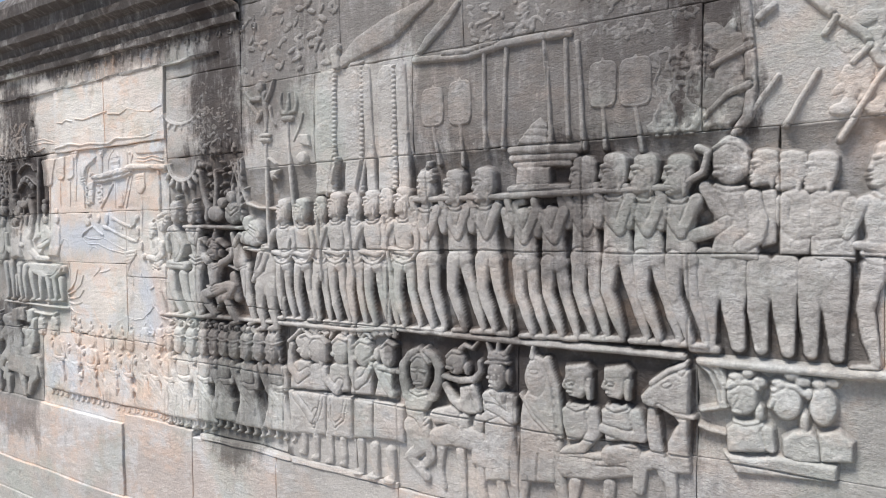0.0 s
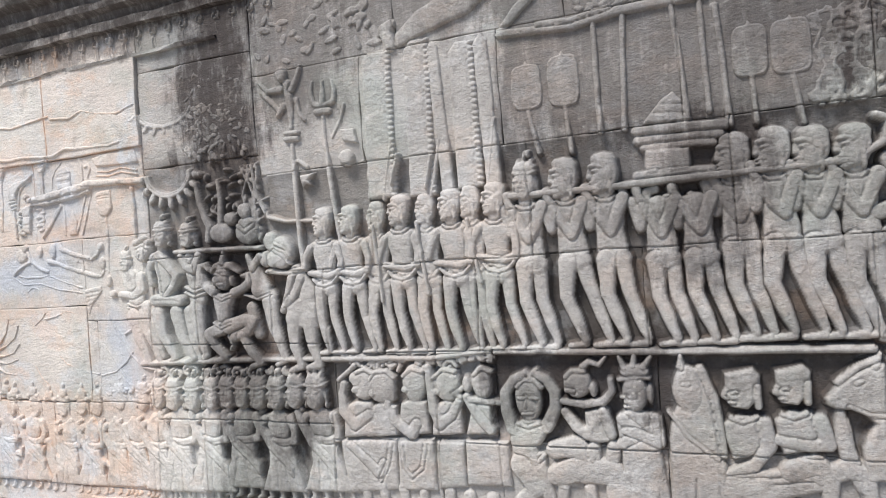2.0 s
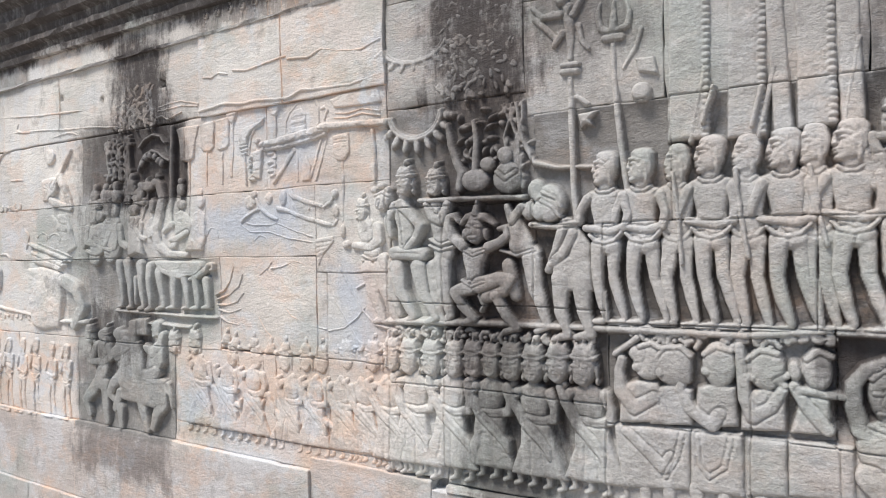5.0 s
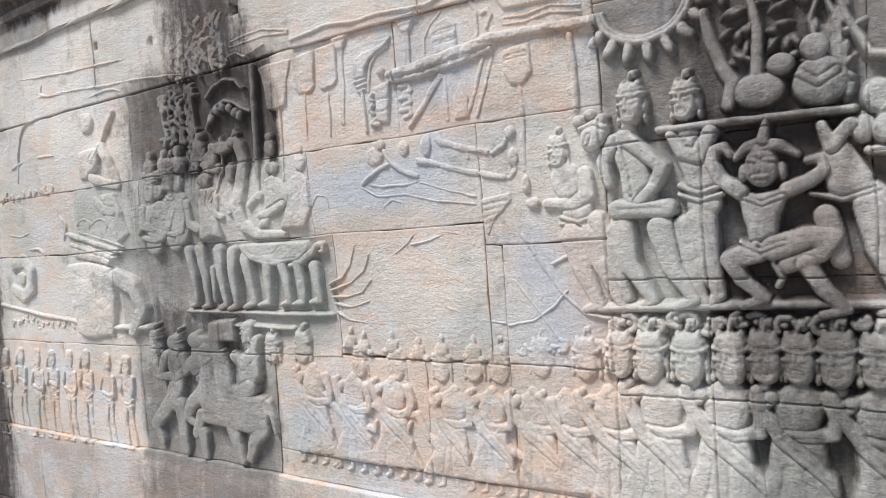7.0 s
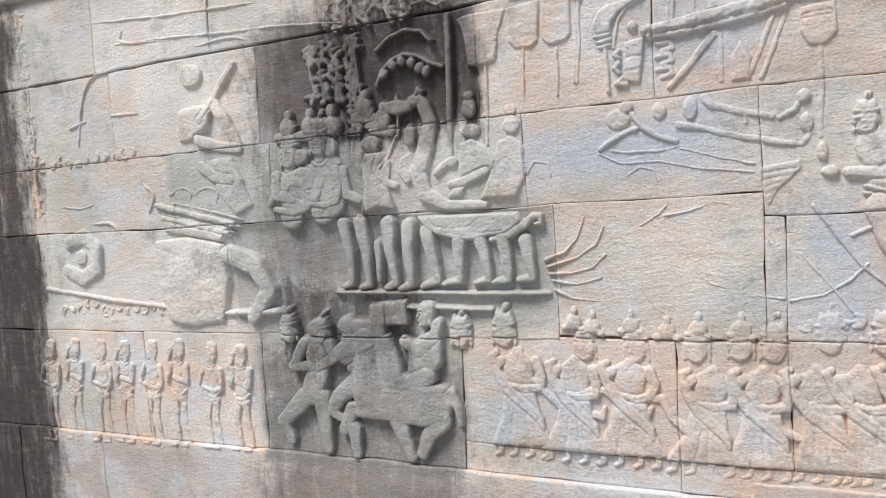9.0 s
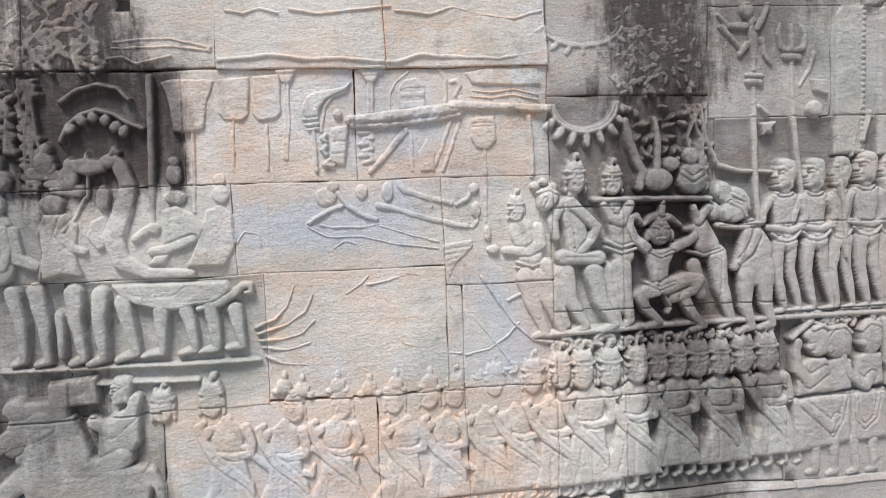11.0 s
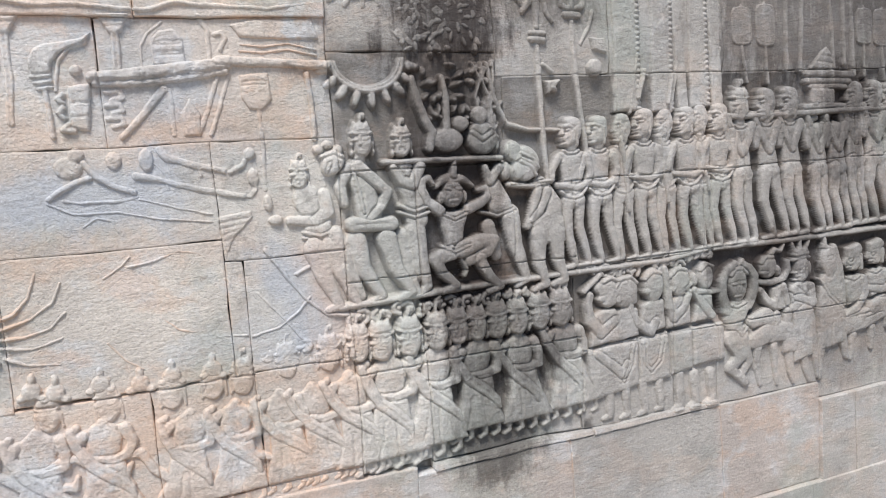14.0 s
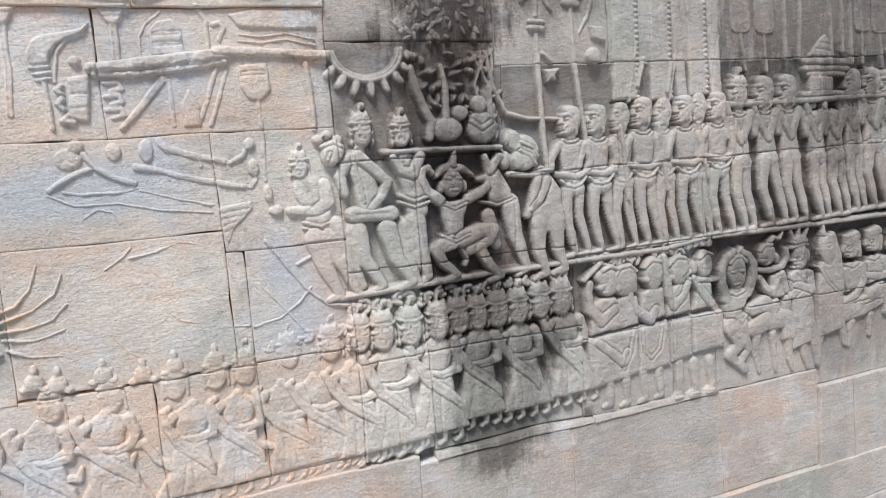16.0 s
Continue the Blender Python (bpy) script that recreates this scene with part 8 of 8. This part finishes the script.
# wavy ribs on the upper blocks
carving("carved_line", [
    tube([(-4.917, 2.879, 0.0064), (-4.858, 2.867, 0.0064), (-4.797, 2.887, 0.0064), (-4.734, 2.871, 0.0064)], 0.7, 0.0)],
    "shallow carved wavy rib on a weathered block", "relief ornament")
carving("carved_line", [
    tube([(-4.693, 2.883, 0.0066), (-4.596, 2.866, 0.0066), (-4.493, 2.878, 0.0066), (-4.327, 2.894, 0.0066)], 0.7, 0.0)],
    "shallow carved wavy rib on a weathered block", "relief ornament")
carving("carved_line", [
    tube([(-4.958, 2.703, 0.0084), (-4.866, 2.71, 0.0084), (-4.765, 2.721, 0.0084), (-4.645, 2.703, 0.0084), (-4.522, 2.706, 0.0084), (-4.315, 2.688, 0.0084), (-4.229, 2.716, 0.0084), (-4.101, 2.706, 0.0084), (-3.929, 2.7, 0.0084), (-3.774, 2.72, 0.0084)], 0.8, 0.0)],
    "shallow carved wavy rib on a weathered block", "relief ornament")
carving("carved_line", [
    tube([(-4.307, 2.878, 0.0067), (-4.181, 2.865, 0.0067), (-4.094, 2.89, 0.0067), (-3.988, 2.861, 0.0067), (-3.858, 2.848, 0.0067), (-3.758, 2.877, 0.0067)], 0.8, 0.0)],
    "shallow carved wavy rib on a weathered block", "relief ornament")
carving("carved_line", [
    tube([(-5.31, 2.773, 0.0056), (-5.214, 2.781, 0.0056), (-5.118, 2.784, 0.0056), (-4.979, 2.751, 0.0056)], 0.7, 0.0),
    tube([(-5.319, 2.75, 0.0056), (-5.216, 2.753, 0.0056), (-5.1, 2.756, 0.0056), (-4.983, 2.739, 0.0056)], 0.7, 0.0),
    tube([(-5.34, 2.714, 0.0054), (-5.285, 2.722, 0.0054), (-5.238, 2.697, 0.0054), (-5.121, 2.724, 0.0054)], 0.7, 0.0)],
    "shallow carved ribs on a pale-grey block", "relief ornament")
ledge([(-7.497, 1.645), (-7.027, 1.583), (-6.377, 1.523), (-6.021, 1.531)], 0.016)
man(-5.992, 1.588, 0.697, 0.064, legs=False, crown=True, seed=80, label='grey stone relief of a seated man with tall headdress')
man(-5.824, 1.579, 0.756, 0.045, legs=False, crown=True, seed=81, label='grey stone relief of a seated man with tall headdress')

# horseman in the lower left register
carving("carved_horse", [
    plate([(-5.684, 1.389), (-5.629, 1.438), (-5.528, 1.445), (-5.491, 1.364), (-5.468, 1.288), (-5.368, 1.249), (-5.29, 1.239), (-5.268, 1.17), (-5.292, 1.091), (-5.392, 1.068), (-5.516, 1.08), (-5.63, 1.085), (-5.701, 1.142), (-5.732, 1.241)], 0.0487, 0.0365),
    tube([(-5.679, 1.247, 0.044), (-5.783, 1.174, 0.0346), (-5.826, 1.112, 0.0283), (-5.789, 1.085, 0.0189)], 0.8, 0.0),
    tube([(-5.635, 1.125, 0.0434), (-5.725, 1.124, 0.031), (-5.769, 1.03, 0.0248)], 0.8, 0.0),
    tube([(-5.508, 1.086, 0.045), (-5.485, 1.01, 0.03), (-5.461, 0.945, 0.024)], 0.8, 0.0),
    tube([(-5.324, 1.101, 0.0457), (-5.381, 1.035, 0.0314), (-5.412, 0.957, 0.0229)], 0.8, 0.0),
    tube([(-5.63, 1.428, 0.0496), (-5.707, 1.387, 0.0403), (-5.786, 1.35, 0.031)], 0.9, 0.0062),
    tube([(-5.272, 1.212, 0.0194), (-5.244, 1.15, 0.0194), (-5.24, 1.094, 0.0139)], 0.8, 0.0055)],
    "grey-green stone relief of a horse rearing under its rider", "relief figure")
carving("carved_man", [
    *head_strokes(at_local(-5.355, 1.476, 0.529), 0.529, 0.1, 1.0, False, -1, 0.012),
    plate([(-5.447, 1.402), (-5.356, 1.456), (-5.299, 1.422), (-5.304, 1.332), (-5.354, 1.27), (-5.45, 1.246)], 0.0379, 0.0233),
    tube([(-5.46, 1.415, 0.0204), (-5.401, 1.381, 0.0262), (-5.331, 1.434, 0.0233), (-5.308, 1.493, 0.0175)], 0.85, 0.0233),
    tube([(-5.367, 1.278, 0.0366), (-5.471, 1.233, 0.0338), (-5.543, 1.201, 0.0253)], 0.85, 0.0225)],
    "grey-green stone relief of a rider with bent arm", "relief figure")
carving("relief_slab", [
    plate([(-5.606, 1.564), (-5.443, 1.581), (-5.435, 1.485), (-5.605, 1.47)], 0.0304, 0.0152)],
    "dark carved saddle block behind the horse's head", "relief ornament")
carving("carved_man", [
    blob(-5.864, 1.464, 0.048, 0.0364, 0.0322, 0.0097, 0),
    tube([(-5.878, 1.385, 0.0592), (-5.878, 1.279, 0.0526), (-5.917, 1.18, 0.0559)], 0.6, 0.0),
    tube([(-5.814, 1.4, 0.0223), (-5.787, 1.34, 0.0223), (-5.876, 1.295, 0.0191)], 0.85, 0.0191),
    tube([(-5.933, 1.402, 0.0233), (-5.999, 1.295, 0.0233), (-5.908, 1.298, 0.02)], 0.85, 0.02),
    tube([(-5.96, 1.154, 0.0438), (-6.077, 1.048, 0.0303), (-6.04, 0.966, 0.0202)], 0.8, 0.0),
    tube([(-5.87, 1.164, 0.0427), (-5.862, 1.044, 0.0329), (-5.854, 0.939, 0.023)], 0.8, 0.0)],
    "grey-green stone relief of a soldier on foot", "relief figure")
carving("carved_man", [
    blob(-5.716, 1.478, 0.0456, 0.0364, 0.0314, 0.0094, 0),
    tube([(-5.705, 1.418, 0.0462), (-5.733, 1.344, 0.0401)], 0.6, 0.0),
    tube([(-5.66, 1.416, 0.0213), (-5.636, 1.327, 0.0213), (-5.713, 1.295, 0.0182)], 0.85, 0.0182),
    tube([(-5.723, 1.037, 0.0314), (-5.715, 0.93, 0.022)], 0.8, 0.0)],
    "grey-green stone relief of a soldier on foot", "relief figure")
man(-7.569, 0.844, 0.551, 0.054, arms='fold', seed=100, depth=0.6, wear=1.6, label='worn pale stone relief of a foot soldier')
man(-7.389, 0.861, 0.544, 0.051, arms='raise', seed=101, depth=0.6, wear=1.6, label='worn pale stone relief of a foot soldier')
man(-7.195, 0.866, 0.537, 0.048, arms='fold', seed=102, depth=0.6, wear=1.6, label='worn pale stone relief of a foot soldier')
man(-7.033, 0.876, 0.525, 0.045, arms='raise', seed=103, depth=0.6, wear=1.6, label='worn pale stone relief of a foot soldier')
man(-6.856, 0.881, 0.53, 0.044, arms='fold', seed=104, depth=0.6, wear=1.6, label='worn pale stone relief of a foot soldier')
man(-6.688, 0.886, 0.529, 0.043, arms='raise', seed=105, depth=0.6, wear=1.6, label='worn pale stone relief of a foot soldier')
man(-6.487, 0.894, 0.512, 0.037, arms='fold', seed=106, depth=0.6, wear=1.6, label='worn pale stone relief of a foot soldier')
man(-6.317, 0.898, 0.499, 0.034, arms='raise', seed=107, depth=0.6, wear=1.6, label='worn pale stone relief of a foot soldier')

# elephant and rider with a stick
carving("carved_elephant", [
    plate([(-6.731, 1.864), (-6.525, 1.877), (-6.329, 1.837), (-6.306, 1.685), (-6.356, 1.485), (-6.545, 1.46), (-6.68, 1.486), (-6.724, 1.636)], 0.0399, 0.0466),
    tube([(-6.299, 1.789, 0.0434), (-6.168, 1.734, 0.0434), (-6.103, 1.63, 0.0372), (-6.198, 1.502, 0.0279)], 0.8, 0.0)],
    "worn grey stone relief of an elephant's broad body", "relief figure", wear=1.3)
carving("carved_coil", [
    tube([(-7.303, 1.875, 0.0345), (-7.2, 1.906, 0.0383), (-7.116, 1.844, 0.0383), (-7.123, 1.745, 0.0383), (-7.227, 1.694, 0.0383), (-7.327, 1.738, 0.0345)], 0.9, 0.0),
    blob(-7.228, 1.801, 0.0384, 0.036, 0.0304, 0.0076, 0)],
    "curled carved elephant trunk ending in a ring", "relief ornament")
carving("carved_man", [
    blob(-6.436, 2.591, 0.0608, 0.05, 0.0308, 0.0092, 0),
    plate([(-6.52, 2.446), (-6.417, 2.459), (-6.318, 2.457), (-6.354, 2.358), (-6.446, 2.306), (-6.526, 2.304)], 0.0318, 0.0255),
    tube([(-6.318, 2.457, 0.0274), (-6.262, 2.378, 0.0274), (-6.211, 2.266, 0.0274)], 0.8, 0.0122),
    tube([(-6.416, 2.303, 0.0251), (-6.315, 2.266, 0.022), (-6.199, 2.249, 0.022)], 0.8, 0.0126),
    tube([(-6.2, 2.612, 0.0147), (-6.295, 2.51, 0.0147), (-6.396, 2.389, 0.0147)], 0.8, 0.0118)],
    "pale stone relief of a rider holding a long stick", "relief figure")
carving("carved_man", [
    blob(-5.896, 2.185, 0.0528, 0.0336, 0.0281, 0.0084, 0),
    plate([(-5.978, 2.119), (-5.888, 2.145), (-5.794, 2.123), (-5.793, 2.022), (-5.852, 1.959), (-5.966, 1.946), (-5.996, 2.037)], 0.0338, 0.0225),
    tube([(-6.013, 2.112, 0.0257), (-6.016, 2.033, 0.0257), (-5.938, 2.013, 0.02)], 0.85, 0.0171),
    tube([(-5.792, 2.084, 0.0244), (-5.82, 2.01, 0.0244), (-5.928, 2.042, 0.019)], 0.85, 0.0163)],
    "grey stone relief of a seated man, arms crossed", "relief figure")
carving("carved_man", [
    plate([(-6.36, 2.214), (-6.247, 2.219), (-6.189, 2.112), (-6.147, 1.997), (-6.245, 1.962), (-6.342, 2.072)], 0.0248, 0.0248),
    tube([(-6.417, 2.188, 0.022), (-6.348, 2.135, 0.0251), (-6.254, 2.117, 0.022)], 0.8, 0.0126)],
    "worn stone relief of a man with raised hands", "relief figure")
carving("carved_man", [
    tube([(-5.739, 2.126, 0.0539), (-5.746, 1.985, 0.0588)], 0.45, 0),
    blob(-5.738, 2.209, 0.0318, 0.0441, 0.0343, 0.002, 0),
    blob(-5.728, 2.295, 0.0441, 0.0392, 0.0343, 0.002, 0),
    blob(-5.727, 2.356, 0.0196, 0.0294, 0.0245, 0.002, 0),
    tube([(-5.688, 2.11, 0.0221), (-5.674, 2.015, 0.0221), (-5.616, 1.988, 0.0171)], 0.8, 0.01),
    tube([(-5.803, 2.12, 0.0221), (-5.839, 2.003, 0.0196)], 0.8, 0.01)],
    "grey stone relief of a standing man with a crest", "relief figure")
carving("relief_bust", [
    blob(-5.943, 2.31, 0.0343, 0.0392, 0.0318, 0.003, 0),
    blob(-5.937, 2.358, 0.0171, 0.0245, 0.0196, 0.002, 0),
    tube([(-5.995, 2.272, 0.0221), (-5.902, 2.262, 0.0221)], 0.6, 0)],
    "small dark carved bust with a crest", "relief figure")
carving("relief_bust", [
    blob(-5.835, 2.307, 0.0343, 0.0392, 0.0318, 0.003, 0),
    blob(-5.829, 2.354, 0.0171, 0.0245, 0.0196, 0.002, 0),
    tube([(-5.885, 2.27, 0.0221), (-5.796, 2.26, 0.0221)], 0.6, 0)],
    "small dark carved bust with a crest", "relief figure")
carving("relief_bust", [
    blob(-5.569, 2.352, 0.0343, 0.0392, 0.0318, 0.003, 0),
    blob(-5.564, 2.397, 0.0171, 0.0245, 0.0196, 0.002, 0),
    tube([(-5.615, 2.316, 0.0221), (-5.533, 2.306, 0.0221)], 0.6, 0)],
    "small dark carved bust with a crest", "relief figure")
carving("relief_bust", [
    blob(-5.493, 2.297, 0.0343, 0.0392, 0.0318, 0.003, 0),
    blob(-5.488, 2.342, 0.0171, 0.0245, 0.0196, 0.002, 0),
    tube([(-5.538, 2.262, 0.0221), (-5.458, 2.252, 0.0221)], 0.6, 0)],
    "small dark carved bust with a crest", "relief figure")
lines([[(-6.653, 2.017), (-6.44, 1.964), (-6.241, 1.909)], [(-6.677, 1.991), (-6.464, 1.934), (-6.262, 1.885)], [(-6.609, 2.036), (-6.398, 1.988), (-6.218, 1.939)], [(-6.624, 2.07), (-6.558, 2.105), (-6.482, 2.081), (-6.509, 2.035)], [(-6.485, 2.06), (-6.401, 2.101), (-6.331, 2.062), (-6.356, 2.02)], [(-6.322, 2.126), (-6.258, 2.134), (-6.228, 2.08), (-6.272, 2.032)], [(-6.782, 2.136), (-6.706, 2.075), (-6.761, 1.996)], [(-7.124, 1.959), (-7.007, 1.968), (-6.949, 1.908)], [(-7.324, 2.059), (-7.206, 2.037), (-7.107, 2.06)], [(-7.234, 2.435), (-7.11, 2.464)], [(-6.947, 2.473), (-6.773, 2.465)]], r=0.009, label='worn carved scrolls and stripes on a pale block')
carving("carved_howdah", [
    plate([(-6.686, 1.985), (-6.289, 1.91), (-6.334, 1.846), (-6.657, 1.901)], 0.022, 0.02),
    tube([(-6.7, 2.028, 0.012), (-6.269, 1.922, 0.012)], 0.9, 0.01),
    tube([(-6.667, 1.97, 0.01), (-6.293, 1.884, 0.01)], 0.9, 0.01)],
    "worn carved stone howdah with ribbed sides", "relief ornament", wear=1.6)
curls(-7.409, -6.65, 1.526, 0.05, 14, 7)
curls(-7.53, -6.791, 2.256, 0.04, 12, 8)
foliage(-7.552, -7.483, 2.017, 3.059, 70, 21, size=0.02)

# small heads between the boats
crowned_head(-6.013, 1.403, 0.164, face=-1, label='dark carved stone head with a worn crown')
crowned_head(-5.839, 1.4, 0.147, face=-1, label='dark carved stone head with a worn crown')
carving("carved_slab", [
    plate([(-5.714, 1.503), (-5.543, 1.509), (-5.541, 1.399), (-5.68, 1.396)], 0.03, 0.015)],
    "dark carved slab between two riders", "relief ornament")

# narrow frieze under the cornice
man(-4.9, 3.115, 0.14, 0.0, arms='fold', crown=True, depth=0.7, seed=200, label='small dark carved dancer in a narrow frieze', group='small frieze figures')
man(-4.808, 3.115, 0.14, 0.0, arms='fold', crown=True, depth=0.7, seed=201, label='small dark carved dancer in a narrow frieze', group='small frieze figures')
man(-4.716, 3.115, 0.14, 0.0, arms='fold', crown=True, depth=0.7, seed=202, label='small dark carved dancer in a narrow frieze', group='small frieze figures')
man(-4.624, 3.115, 0.14, 0.0, arms='fold', crown=True, depth=0.7, seed=203, label='small dark carved dancer in a narrow frieze', group='small frieze figures')
man(-4.532, 3.115, 0.14, 0.0, arms='fold', crown=True, depth=0.7, seed=204, label='small dark carved dancer in a narrow frieze', group='small frieze figures')
man(-4.44, 3.115, 0.14, 0.0, arms='fold', crown=True, depth=0.7, seed=205, label='small dark carved dancer in a narrow frieze', group='small frieze figures')
man(-4.348, 3.115, 0.14, 0.0, arms='fold', crown=True, depth=0.7, seed=206, label='small dark carved dancer in a narrow frieze', group='small frieze figures')
man(-4.256, 3.115, 0.14, 0.0, arms='fold', crown=True, depth=0.7, seed=207, label='small dark carved dancer in a narrow frieze', group='small frieze figures')
man(-4.164, 3.115, 0.14, 0.0, arms='fold', crown=True, depth=0.7, seed=208, label='small dark carved dancer in a narrow frieze', group='small frieze figures')
man(-4.072, 3.115, 0.14, 0.0, arms='fold', crown=True, depth=0.7, seed=209, label='small dark carved dancer in a narrow frieze', group='small frieze figures')
man(-3.98, 3.115, 0.14, 0.0, arms='fold', crown=True, depth=0.7, seed=210, label='small dark carved dancer in a narrow frieze', group='small frieze figures')
man(-3.888, 3.115, 0.14, 0.0, arms='fold', crown=True, depth=0.7, seed=211, label='small dark carved dancer in a narrow frieze', group='small frieze figures')
man(-3.796, 3.115, 0.14, 0.0, arms='fold', crown=True, depth=0.7, seed=212, label='small dark carved dancer in a narrow frieze', group='small frieze figures')
man(-3.704, 3.115, 0.14, 0.0, arms='fold', crown=True, depth=0.7, seed=213, label='small dark carved dancer in a narrow frieze', group='small frieze figures')
man(-3.612, 3.115, 0.14, 0.0, arms='fold', crown=True, depth=0.7, seed=214, label='small dark carved dancer in a narrow frieze', group='small frieze figures')
man(-3.52, 3.115, 0.14, 0.0, arms='fold', crown=True, depth=0.7, seed=215, label='small dark carved dancer in a narrow frieze', group='small frieze figures')
man(-3.428, 3.115, 0.14, 0.0, arms='fold', crown=True, depth=0.7, seed=216, label='small dark carved dancer in a narrow frieze', group='small frieze figures')
man(-3.336, 3.115, 0.14, 0.0, arms='fold', crown=True, depth=0.7, seed=217, label='small dark carved dancer in a narrow frieze', group='small frieze figures')
man(-3.244, 3.115, 0.14, 0.0, arms='fold', crown=True, depth=0.7, seed=218, label='small dark carved dancer in a narrow frieze', group='small frieze figures')
man(-3.152, 3.115, 0.14, 0.0, arms='fold', crown=True, depth=0.7, seed=219, label='small dark carved dancer in a narrow frieze', group='small frieze figures')
man(-3.06, 3.115, 0.14, 0.0, arms='fold', crown=True, depth=0.7, seed=220, label='small dark carved dancer in a narrow frieze', group='small frieze figures')
man(-2.968, 3.115, 0.14, 0.0, arms='fold', crown=True, depth=0.7, seed=221, label='small dark carved dancer in a narrow frieze', group='small frieze figures')
moulding(-10.14, -3.1, [(-0.02, 3.245), (0.03, 3.25), (0.035, 3.285), (0.01, 3.295), (0.02, 3.33), (0.06, 3.345), (0.065, 3.375), (0.03, 3.39), (0.04, 3.44), (0.09, 3.46), (0.10, 3.50), (0.05, 3.52), (0.06, 3.60), (0.12, 3.63), (0.13, 3.70), (0.08, 3.79), (-0.3, 3.80)], "dark weathered cornice of stacked stone mouldings")
moulding(-10.14, -3.3, [(-0.02, 3.095), (0.018, 3.098), (0.022, 3.112), (0.0, 3.118), (-0.02, 3.12)], "thin projecting moulding below the frieze")

# more shallow lines on pale blocks
